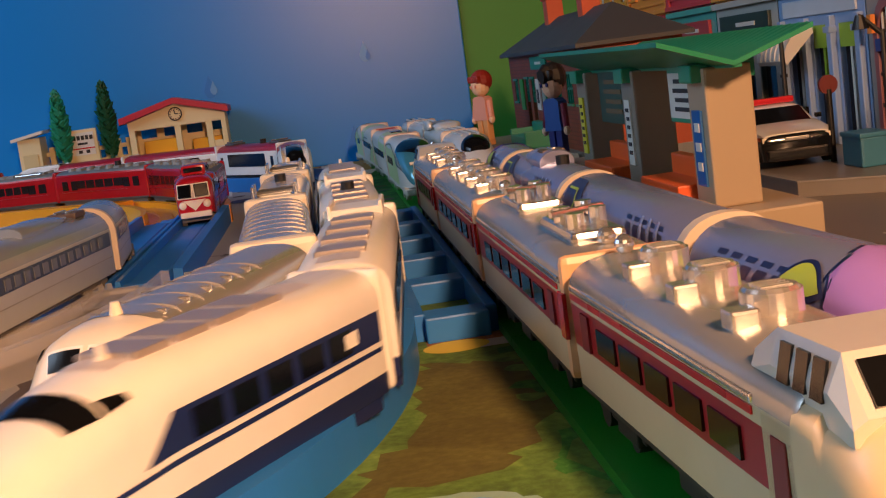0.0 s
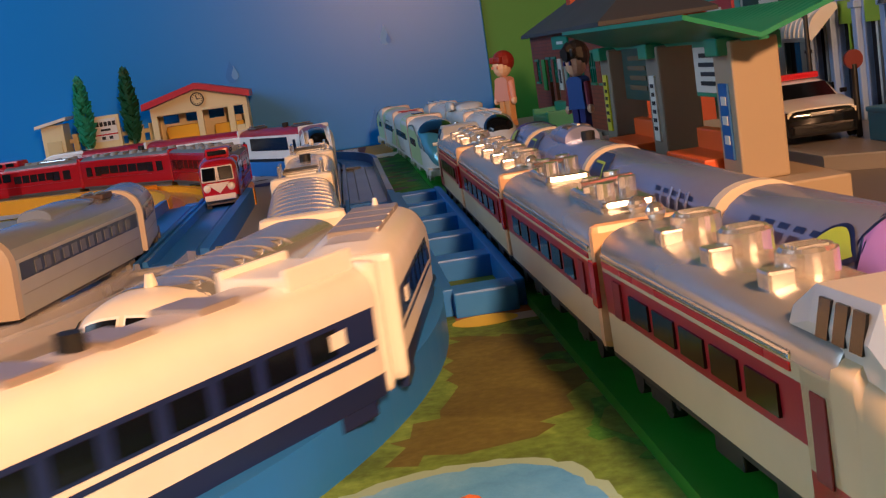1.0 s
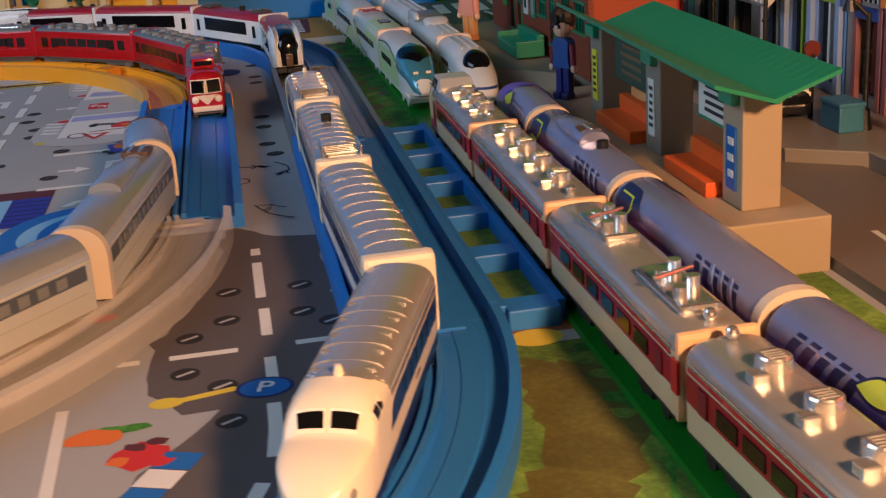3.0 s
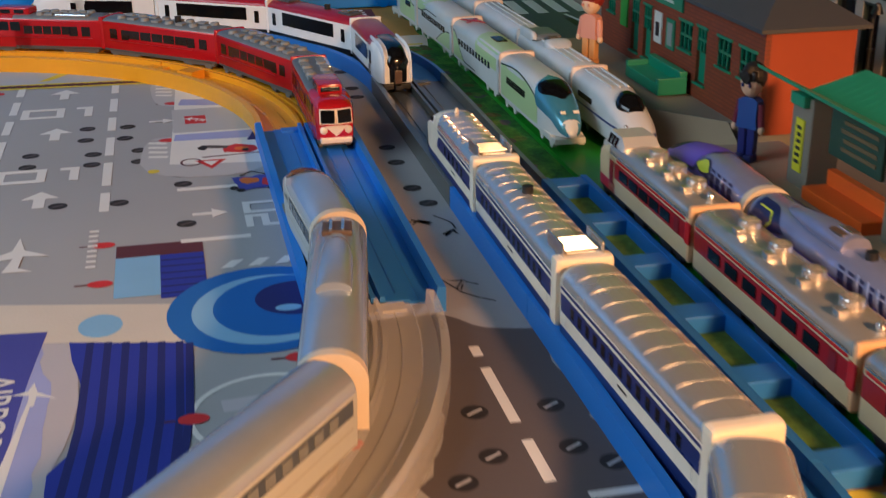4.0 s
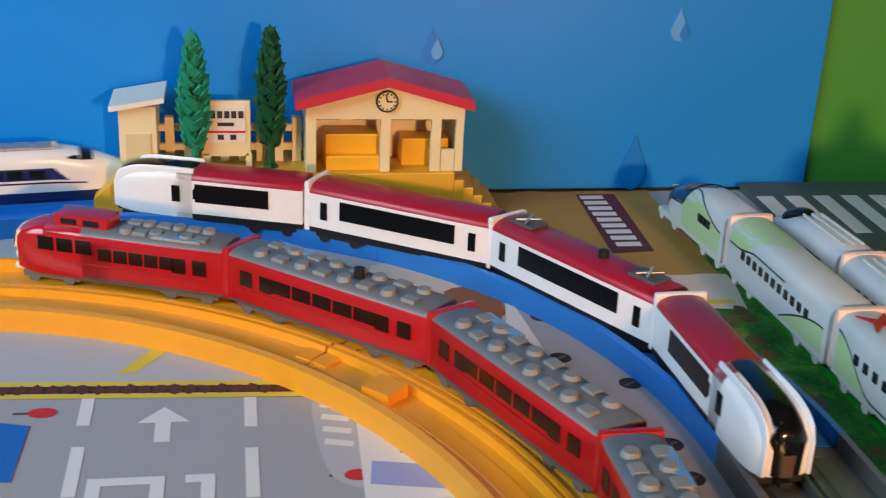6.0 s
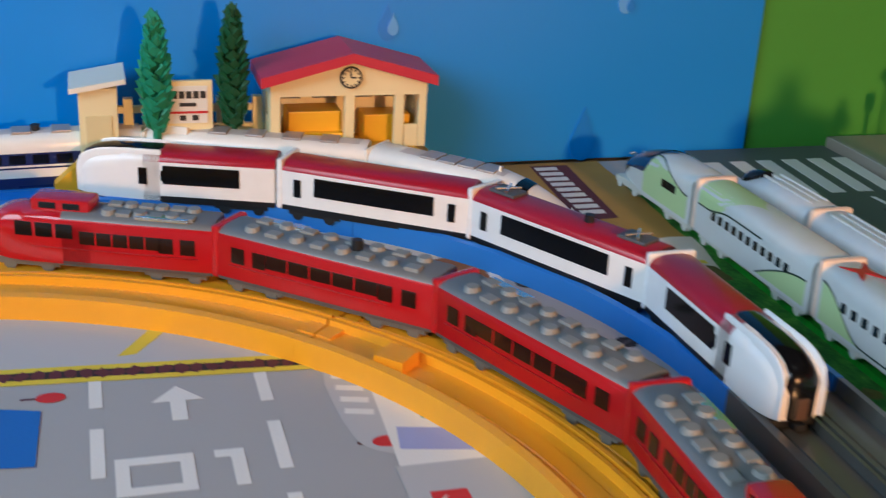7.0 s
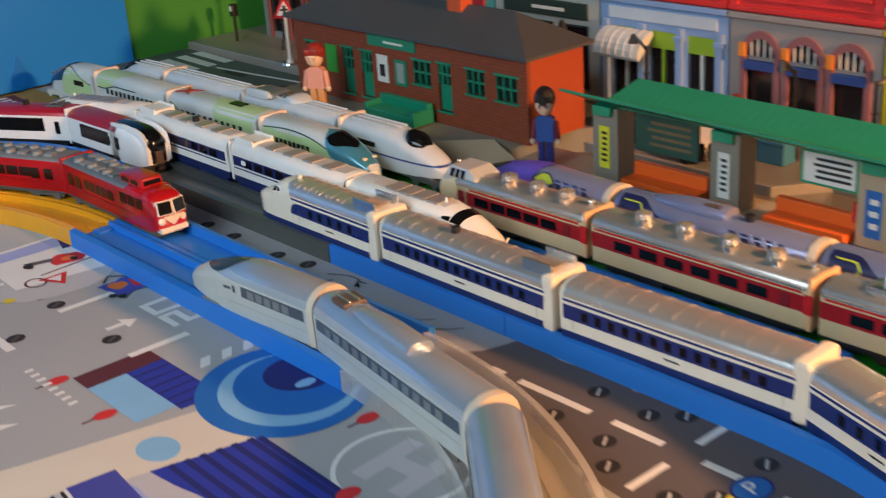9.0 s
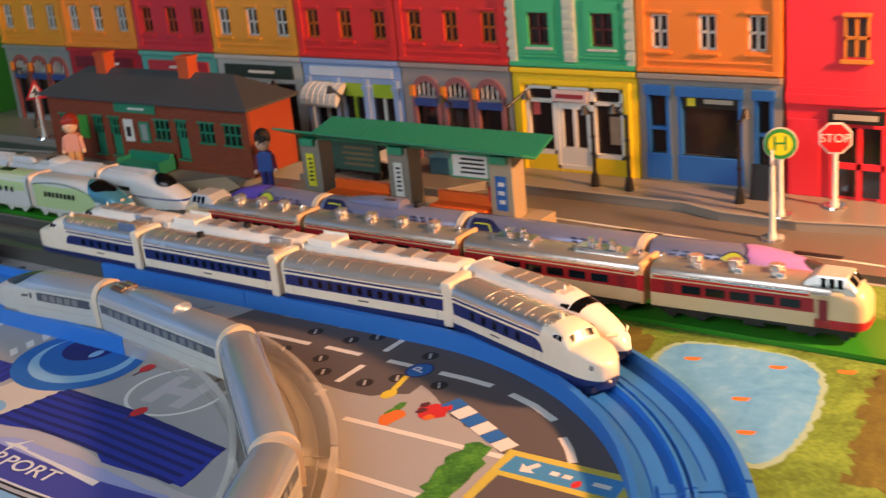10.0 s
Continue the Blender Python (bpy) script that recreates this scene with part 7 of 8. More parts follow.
        part("poster", box(B(), 0.026, 0.031, 0.80, 0.86, 0.40, 0.50), plastic("poster_mix", "b84a44", 0.6, vary=0.5, scale=200), t)
        part("poster", box(B(), 0.026, 0.031, 0.16, 0.24, 0.22, 0.42), plastic("poster_beige", "a58a70", 0.6, vary=0.5, scale=200), t)
    elif shop == "blue":
        holes = [(0.06, 0.19, 0.10, 0.60), (0.27, 0.72, 0.20, 0.60), (0.78, 0.95, 0.20, 0.60)]
        part("shop_wall", pierced(B(), 0.004, w - 0.004, 0.0, 0.715, holes), low, t)
        for i, (a, b, c, d) in enumerate(holes):
            wn = part("shop_window", box(B(), 0.03, 0.036, a, b, c, d), PANE, t)
            part("frame_top", box(B(), -0.022, 0.03, a - 0.012, b + 0.012, d, d + 0.07, 0.005), acc, wn)
            part("stall_riser", box(B(), -0.014, 0.028, a - 0.008, b + 0.008, 0.02, c, 0.005), acc, wn)
            for y0 in (a, b - 0.025):
                part("frame_post", box(B(), -0.01, 0.03, y0, y0 + 0.025, c, d), acc, wn)
            if i != 1:
                part("frame_rail", box(B(), 0.0, 0.03, a, b, 0.36, 0.385), acc, wn)
        part("goods", box(B(), 0.05, 0.09, 0.30, 0.68, 0.20, 0.23), plastic("goods_red", "8c2f3c", 0.6), t)
        part("goods", box(B(), 0.05, 0.09, 0.42, 0.58, 0.23, 0.42), plastic("goods_tan", "7a6558", 0.7, vary=0.5, scale=120), t)
        s = part("sign_board", box(B(), 0.012, 0.03, 0.30, 0.69, 0.52, 0.60), plastic("sign_dark", "191712", 0.4), t, "black shop sign with yellow mark")
        part("mark", box(B(), 0.008, 0.014, 0.60, 0.66, 0.535, 0.59), plastic("sign_yellow", "d8d02c", 0.5), s)
        part("text_bar", box(B(), 0.008, 0.014, 0.34, 0.54, 0.555, 0.585), plastic("sign_cream", "b8b09a", 0.5), s)
    elif shop == "awning":
        holes = [(0.10, 0.30, 0.05, 0.56), (0.40, 0.60, 0.05, 0.56), (0.70, 0.90, 0.05, 0.56)]
        part("shop_wall", pierced(B(), 0.004, w - 0.004, 0.0, 0.715, holes), low, t)
        for y in (0.05, 0.35, 0.65, 0.95):
            c = part("column", box(B(), -0.03, 0.0, y - 0.025, y + 0.025, 0.0, 0.60, 0.006), low, t)
            part("capital", box(B(), -0.04, 0.0, y - 0.035, y + 0.035, 0.52, 0.55, 0.004), low, c)
        lime = plastic("panel_lime", "9db82e", 0.45)
        for i, (a, b, c, d) in enumerate(holes):
            wn = part("shop_window", box(B(), 0.03, 0.036, a, b, c, d), PANE, t)
            part("fan_panel", box(B(), 0.004, 0.028, a, b, d - 0.11, d), lime, wn, "lime fan panel")
            part("window_bar", box(B(), 0.01, 0.03, (a + b) / 2 - 0.012, (a + b) / 2 + 0.012, c, d - 0.11), lime if i == 1 else WHITE_PAINT, wn)
        part("sign_band", box(B(), -0.012, 0.0, 0.08, w - 0.08, 0.61, 0.69, 0.004), plastic("sign_pale", "c0c8d2", 0.5), t)
        aw = part("awning", loft(B(), [[(-0.02 - 0.15 * math.sin(math.pi / 2 * k / 6), yy, 0.56 - 0.15 * (1 - math.cos(math.pi / 2 * k / 6))) for k in range(7)] + [(-0.155, yy, 0.39), (-0.012, yy, 0.53)] for yy in (0.56, 0.93)]), plastic("awning_white", "d3d2cc", 0.5), t, "white ribbed shop awning")
        for k in range(1, 6):
            yy = 0.56 + 0.37 * k / 6
            part("rib", loft(B(), [[(-0.022 - 0.152 * math.sin(math.pi / 2 * q / 6), y2, 0.564 - 0.15 * (1 - math.cos(math.pi / 2 * q / 6))) for q in range(7)] + [(-0.15, y2, 0.40), (-0.012, y2, 0.54)] for y2 in (yy - 0.006, yy + 0.006)]), plastic("awning_rib", "cfcec8", 0.5), aw)
    else:
        holes = [(0.10, 0.34, 0.08, 0.52), (0.42, 0.60, 0.02, 0.52), (0.68, 0.90, 0.08, 0.52)]
        part("shop_wall", pierced(B(), 0.004, w - 0.004, 0.0, 0.715, holes), low, t)
        for a, b, c, d in holes:
            wn = part("shop_window", box(B(), 0.03, 0.036, a, b, c, d), PANE, t)
            for y0, y1, za, zb in ((a, a + 0.016, c, d), (b - 0.016, b, c, d), (a, b, d - 0.016, d)):
                part("window_bar", box(B(), 0.005, 0.03, y0, y1, za, zb), acc, wn)
        s = part("sign_board", box(B(), -0.02, 0.0, 0.10, w - 0.10, 0.56, 0.67, 0.004), acc, t)
        text_bars(s, -0.021, 0.3, w - 0.3, 0.59, 0.64, 1, WHITE_PAINT)
    return t


def corner_house():
    red = plastic("facade_corner", "e62c3c", 0.45, vary=0.06)
    t = thing("toy_house", "bright red rounded corner toy house with dark sign", "toy house", (2.5, -1.94, 0.10), group="street of toy houses")
    for z0, z1, off, nm in ((0.0, 0.60, 0.0, "lower_wall"), (0.60, 0.66, 0.025, "string_course"), (0.66, 0.70, 0.01, "string_course"), (0.70, 1.36, 0.0, "upper_wall"), (1.36, 1.42, 0.045, "cornice"), (1.42, 1.55, 0.0, "parapet")):
        line = [(0.0 - off, 0.0), (0.0 - off, -0.42)] + [(0.55 - (0.55 + off) * math.cos(a), -0.42 - (0.55 + off) * math.sin(a)) for a in [math.pi / 2 * i / 12 for i in range(1, 13)]] + [(1.2, -0.97 - off), (1.2, 0.0)]
        part(nm, prism(B(), line, z0, z1), red, t)
    gold = plastic("frame_gold", "d8862c", 0.45)
    w = part("window", box(B(), -0.006, 0.002, -0.50, -0.37, 0.90, 1.13), plastic("upper_pane", "2b1d1c", 0.12), t)
    for y0, y1, za, zb in ((-0.51, -0.495, 0.89, 1.14), (-0.375, -0.36, 0.89, 1.14), (-0.443, -0.427, 0.90, 1.13), (-0.51, -0.36, 1.005, 1.025)):
        part("window_bar", box(B(), -0.014, 0.0, y0, y1, za, zb), gold, w)
    part("sill", box(B(), -0.03, 0.0, -0.53, -0.34, 0.86, 0.885, 0.003), gold, w)
    part("hood", box(B(), -0.02, 0.0, -0.52, -0.35, 1.14, 1.165, 0.003), gold, w)
    d = part("door", box(B(), -0.004, 0.004, -0.62, -0.30, 0.02, 0.46), PANE, t)
    for y0, y1, za, zb in ((-0.64, -0.60, 0.0, 0.48), (-0.32, -0.28, 0.0, 0.48), (-0.48, -0.45, 0.0, 0.46), (-0.62, -0.30, 0.20, 0.24)):
        part("door_frame", box(B(), -0.02, 0.0, y0, y1, za, zb), red, d)
    s = part("sign_board", box(B(), -0.03, -0.006, -0.62, -0.27, 0.49, 0.575, 0.004), plastic("sign_dark", "191712", 0.4), t, "black shop sign")
    part("text_bar", box(B(), -0.034, -0.028, -0.58, -0.31, 0.515, 0.55), plastic("sign_cream", "b8b09a", 0.5), s)
    part("panel", box(B(), -0.012, 0.0, -0.22, -0.02, 0.0, 0.50, 0.004), red, t)


def street():
    ylw, org, redc, grn = "d8922e", "e08a2c", "cf2f2c", "3fae78"
    house(-1.92, 1.005, "e2822c", "8d8780", "orange toy house over a blue shop front", shop="blue")
    house(-0.91, 1.005, grn, "e6c61e", "green toy house over a yellow shop front", "6a2a24", 2, "quoin", "yellow")
    house(0.10, 1.0, redc, "938a84", "red toy house over grey arched shop windows", "c8641e", 3, "plain", "arches", "8a5a5c")
    house(1.105, 1.01, redc, "8aa2c8", "red toy house over a light blue shop", "c8641e", 3, "plain", "awning")
    house(2.12, 0.98, ylw, "b4b0a6", "ochre toy house over a white shop front", "d9d6cc", 3, "plain", "plain", "2b3a34")
    house(3.105, 0.96, "c02f38", "5aa394", "crimson toy house over a teal shop front", "b04a24", 3, "plain", "plain", "b03038")
    house(4.07, 1.02, org, "a8222c", "orange toy house over a crimson shop front", "d9d6cc", 3, "plain", "plain", "6a1420")
    house(5.095, 1.0, ylw, "858a86", "ochre toy house over grey arched windows", "d9d6cc", 3, "plain", "arches", "8c4a48")
    corner_house()


street()


# ---- street furniture, signs ----
def street_lamp(x, y, z, h=0.58, side=-1, along=0.0):
    t = thing("street_lamp", "black cast toy street lamp with curved arm", "street lamp", (x, y, z), group="street lamps")
    part("base", cyl(B(), (0, 0, 0), (0, 0, 0.09), 0.035, 0.022, 10), BLACK_IRON, t)
    part("pole", cyl(B(), (0, 0, 0.08), (0, 0, h - 0.06), 0.013, 0.011, 10), BLACK_IRON, t)
    pts = [(0.11 * math.sin(math.pi * 0.6 * k / 8), h - 0.08 + 0.08 * math.sin(math.pi / 2 * k / 6 if k < 6 else math.pi / 2)) for k in range(9)]
    bm = B()
    for (a, b), (c, d) in zip(pts, pts[1:]):
        cyl(bm, (a * side * (1 - along), a * along, b), (c * side * (1 - along), c * along, d), 0.010, seg=8)
    arm = part("arm", bm, BLACK_IRON, t)
    e = pts[-1]
    part("lamp_head", cyl(B(), (e[0] * side * (1 - along), e[0] * along, e[1] - 0.05), (e[0] * side * (1 - along), e[0] * along, e[1] + 0.005), 0.034, 0.016, 12), BLACK_IRON, t)
    for zz in (0.22, 0.34):
        part("collar", cyl(B(), (0, 0, zz), (0, 0, zz + 0.015), 0.018, seg=10), BLACK_IRON, t)


def round_base(t):
    part("base", cyl(B(), (0, 0, 0), (0, 0, 0.016), 0.075, 0.07, 24), CHROME, t, "chrome-plated round foot")
    part("socket", cyl(B(), (0, 0, 0.016), (0, 0, 0.05), 0.026, 0.018, 14), WHITE_PAINT, t)


def signs():
    white, red = plastic("sign_pole", "e6e3da", 0.4), plastic("sign_stop", "c4161c", 0.35)
    black = plastic("sign_black", "26282a", 0.6)

    def face(t, poly, z, material, name, off=0.0, label=""):
        return part(name, loft(B(), [[(-0.012 - off, y, z + zz) for y, zz in poly], [(-0.004 - off, y, z + zz) for y, zz in poly]]), material, t, label)

    octo = [(0.105 * math.cos(math.pi / 8 + i * math.pi / 4), 0.105 * math.sin(math.pi / 8 + i * math.pi / 4)) for i in range(8)]
    t = thing("stop_sign", "red octagonal stop sign on white pole", "road sign", (2.33, -2.31, 0.10), 14)
    round_base(t)
    part("pole", cyl(B(), (0, 0, 0.04), (0, 0, 0.38), 0.017, 0.014), white, t)
    f = face(t, octo, 0.44, white, "sign_face", 0.0, "white-edged octagon")
    f2 = face(t, [(a * 0.88, b * 0.88) for a, b in octo], 0.44, red, "sign_field", 0.006, "red octagon")
    writing("lettering", "STOP", 0.075, white, f2, Matrix.Translation(Vector((-0.0195, 0, 0.44)) * DM) @ pose(0, 0, 0, 90, 0, -90), 0.001)
    disc = [(0.10 * math.cos(i * math.tau / 28), 0.10 * math.sin(i * math.tau / 28)) for i in range(28)]
    for x, y, z, d in ((1.80, -2.12, 0.045, 20), (2.06, -2.07, 0.10, 16)):
        t = thing("bus_stop_sign", "round green and yellow bus stop sign, white pole", "road sign", (x, y, z), d, group="bus stop signs")
        round_base(t)
        part("pole", cyl(B(), (0, 0, 0.04), (0, 0, 0.45 if x < 2 else 0.40), 0.017, 0.014), white, t)
        if x < 2:
            # this sign is turned edge-on
            f = part("sign_face", cyl(B(), (0, -0.006, 0.50), (0, 0.006, 0.50), 0.05, seg=20), white, t, "white sign edge")
        else:
            face(t, disc, 0.46, white, "sign_rim")
            face(t, [(a * 0.94, b * 0.94) for a, b in disc], 0.46, plastic("sign_green", "2c8a3c", 0.4), "sign_ring", 0.005)
            f = face(t, [(a * 0.70, b * 0.70) for a, b in disc], 0.46, plastic("sign_lemon", "e0d81e", 0.4), "sign_field", 0.010)
            writing("lettering", "H", 0.13, plastic("sign_green", "2c8a3c", 0.4), f, Matrix.Translation(Vector((-0.0235, 0, 0.46)) * DM) @ pose(0, 0, 0, 90, 0, -90), 0.001)
    t = thing("crossing_sign", "red-edged triangular warning sign on white pole", "road sign", (1.97, 4.98, 0.10), 46)
    round_base(t)
    part("pole", cyl(B(), (0, 0, 0.04), (0, 0, 0.40), 0.015, 0.013), white, t)
    tri = [(-0.10, -0.065), (0.10, -0.065), (0.0, 0.11)]
    face(t, tri, 0.44, red, "sign_face")
    f = face(t, [(a * 0.66, b * 0.66) for a, b in tri], 0.44, white, "sign_field", 0.005)
    part("symbol", box(B(), -0.021, -0.016, -0.012, 0.012, 0.41, 0.475), black, f)
    part("symbol", box(B(), -0.021, -0.016, -0.035, 0.035, 0.435, 0.45), black, f)
    t = thing("parking_meter", "small black and white parking meter", "parking meter", (2.2, 6.12, 0.10))
    part("pole", cyl(B(), (0, 0, 0), (0, 0, 0.24), 0.014), BLACK_IRON, t)
    h = part("head", box(B(), -0.03, 0.03, -0.03, 0.03, 0.22, 0.33, 0.012), BLACK_IRON, t)
    part("dial", box(B(), -0.034, -0.028, -0.018, 0.018, 0.27, 0.315), white, h)
    t = thing("round_road_sign", "small round red road sign on black pole", "road sign", (2.18, 0.82, 0.10))
    part("pole", cyl(B(), (0, 0, 0), (0, 0, 0.3), 0.013), BLACK_IRON, t)
    part("sign_face", cyl(B(), (0, -0.008, 0.32), (0, 0.008, 0.32), 0.040, seg=20), plastic("sign_dull_red", "6a2622", 0.45), t)
    for x, y, z, s, al in ((2.26, -0.68, 0.10, -1, 0.0), (2.24, -0.95, 0.10, -1, 0.9), (2.22, -1.74, 0.10, 1, 0.0), (2.28, 1.55, 0.10, -1, 0.9), (2.28, 0.50, 0.10, -1, 0.3), (2.28, 2.25, 0.10, 1, 0.5), (2.25, 5.45, 0.10, -1, 0.8), (2.3, 0.02, 0.10, 1, -0.5)):
        street_lamp(x, y, z, 0.58, s, al)
    t = thing("a_board", "dark folding pavement board beside the blue shop", "sign board", (2.36, -1.83, 0.10))
    for s in (-1, 1):
        part("leaf", loft(B(), [[(s * 0.04, y, 0.0), (s * 0.055, y, 0.0), (s * 0.012, y, 0.22), (0.0, y, 0.22)] for y in (-0.06, 0.06)]), BLACK_IRON, t)
    t = thing("postbox", "small light blue box on the road", "box", (2.20, 0.55, 0.10))
    part("body", box(B(), -0.06, 0.06, -0.09, 0.09, 0.0, 0.12, 0.01), plastic("box_blue", "3d7a9a", 0.45), t)
    part("lid", box(B(), -0.065, 0.065, -0.095, 0.095, 0.115, 0.135, 0.006), plastic("box_blue", "3d7a9a", 0.45), t)


signs()


def patrol_car():
    black, white = plastic("car_black", "121316", 0.15, coat=0.6), plastic("car_white", "e8e6e0", 0.2, coat=0.5)
    t = thing("patrol_car", "black and white toy patrol car, red roof lights", "toy car", (2.06, 1.14, 0.102), -8)
    L, W = 0.76, 0.155
    rows = [(-0.38, 0.8, 0.05, 0.13), (-0.37, 0.93, 0.035, 0.145), (-0.30, 1, 0.03, 0.155), (-0.14, 1, 0.03, 0.168), (0.1, 1, 0.03, 0.175), (0.30, 1, 0.03, 0.17), (0.37, 0.95, 0.035, 0.155), (0.38, 0.85, 0.05, 0.14)]
    part("lower_body", loft(B(), [ring(y, W * k, zb, zb + (zt - zb) * 0.7, zt, 4) for y, k, zb, zt in rows]), black, t, "black lower body", True)
    cab = [(-0.16, 0.92, 0.160), (-0.03, 0.80, 0.236), (0.06, 0.78, 0.246), (0.2, 0.78, 0.242), (0.32, 0.88, 0.17)]
    part("cabin", loft(B(), [ring(y, W * k, 0.15, 0.155 + (z - 0.155) * 0.5, z, 4) for y, k, z in cab]), white, t, "white cabin and roof", True)
    bm = B()
    loft(bm, [[(s * W * 0.78, -0.152, 0.174) for s in (-1, 1)] + [(s * W * 0.66, -0.044, 0.234) for s in (1, -1)], [(s * W * 0.78, -0.142, 0.166) for s in (-1, 1)] + [(s * W * 0.66, -0.032, 0.228) for s in (1, -1)]])
    part("windscreen", bm, GLASS, t)
    part("bonnet", loft(B(), [ring(y, W * k, zt - 0.03, zt - 0.012, zt + 0.008, 4) for y, k, zt in ((-0.372, 0.86, 0.140), (-0.31, 0.97, 0.156), (-0.14, 0.99, 0.170))]), white, t, "white bonnet", True)
    for s in (-1, 1):
        part("side_window", box(B(), s * W * 0.86 - 0.006, s * W * 0.86 + 0.006, -0.06, 0.24, 0.175, 0.222, 0.004), GLASS, t)
        part("headlight", box(B(), s * 0.105 - 0.035, s * 0.105 + 0.035, -0.375, -0.355, 0.112, 0.135, 0.005), LAMP, t)
        for y in (-0.24, 0.24):
            w = part("wheel", cyl(B(), (s * W - 0.02, y, 0.055), (s * W + 0.004, y, 0.055), 0.055, seg=18), BLACK, t)
            part("rim", cyl(B(), (s * W + 0.004, y, 0.055), (s * W + 0.008, y, 0.055), 0.034, seg=14), CHROME, w)
        part("mirror", box(B(), s * (W + 0.012) - 0.014, s * (W + 0.012) + 0.014, -0.10, -0.08, 0.175, 0.195, 0.004), black, t)
    part("grille", box(B(), -0.05, 0.05, -0.384, -0.374, 0.115, 0.130, 0.003), CHROME, t)
    part("bumper", box(B(), -0.13, 0.13, -0.392, -0.36, 0.035, 0.085, 0.012), black, t, "black front bumper")
    part("light_bar", box(B(), -0.10, 0.10, 0.03, 0.08, 0.246, 0.274, 0.008), plastic("lamp_red", "c0141c", 0.15, coat=0.5), t, "red roof light bar")
    return t


patrol_car()


def doll(name, label, at, rz, colors, cap=False, slim=1.0):
    """A toy figure as one plain mesh."""
    bm = B()
    mats = [plastic("doll_" + c, c, 0.45) for c in colors]
    skin, hair, coat, legs, shoe, arm = range(6)

    def paint(i, make):
        before = set(bm.faces)
        make()
        for f in bm.faces:
            if f not in before:
                f.material_index = i
                f.smooth = False

    for s in (-1, 1):
        paint(legs, lambda: box(bm, s * 0.032 - 0.027, s * 0.032 + 0.027, -0.028, 0.028, 0.03, 0.165, 0.010))
        paint(shoe, lambda: box(bm, s * 0.034 - 0.03, s * 0.034 + 0.03, -0.055, 0.03, 0.0, 0.035, 0.010))
        paint(arm, lambda: cyl(bm, (s * 0.075, 0, 0.27), (s * 0.095, -0.012, 0.17), 0.024, 0.02, 10))
        paint(skin, lambda: ball(bm, (s * 0.098, -0.014, 0.155), 0.022, u=8, v=6))
    paint(coat, lambda: loft(bm, [[(x * k, y, z) for x, y in rect(-0.072, 0.072, -0.036, 0.036)] for z, k in ((0.155, 1.05), (0.2, 0.92), (0.285, 0.95), (0.30, 0.5))]))
    paint(skin, lambda: ball(bm, (0, -0.004, 0.365), 0.072, 1, 0.95, 0.95))
    paint(hair, lambda: ball(bm, (0, 0.012, 0.392), 0.082, 1.02, 1.0, 0.85))
    paint(hair, lambda: [box(bm, s * 0.03 - 0.028, s * 0.03 + 0.028, -0.074, -0.03, 0.385, 0.425, 0.012) for s in (-1, 1)])
    if cap:
        paint(hair, lambda: cyl(bm, (0, -0.05, 0.405), (0, -0.09, 0.40), 0.05, 0.03, 12))
    paint(legs if cap else arm, lambda: [box(bm, s * 0.026 - 0.006, s * 0.026 + 0.006, -0.078, -0.066, 0.352, 0.37) for s in (-1, 1)])
    for v in bm.verts:
        v.co.x, v.co.y = v.co.x * slim, v.co.y * slim
    me = to_mesh(bm, mats[0])
    for mm in mats[1:]:
        me.materials.append(mm)
    ob = new(name, me)
    ob.matrix_basis = pose(at[0] * DM, at[1] * DM, at[2] * DM, 0, 0, rz)
    tagged(ob, label, "toy figure")


doll("toy_figure", "toy figure with red hair and pink suit", (1.08, 3.36, 0.195), -58, ("e9c3a0", "8e2412", "d99a86", "d9a268", "c98f5a", "d99a86"), slim=0.84)
doll("toy_figure", "toy figure with black hair and dark blue uniform", (1.13, 1.31, 0.20), -58, ("e0b896", "15110f", "2a4f94", "22286e", "1c2260", "6e1c34"), True, 0.72)


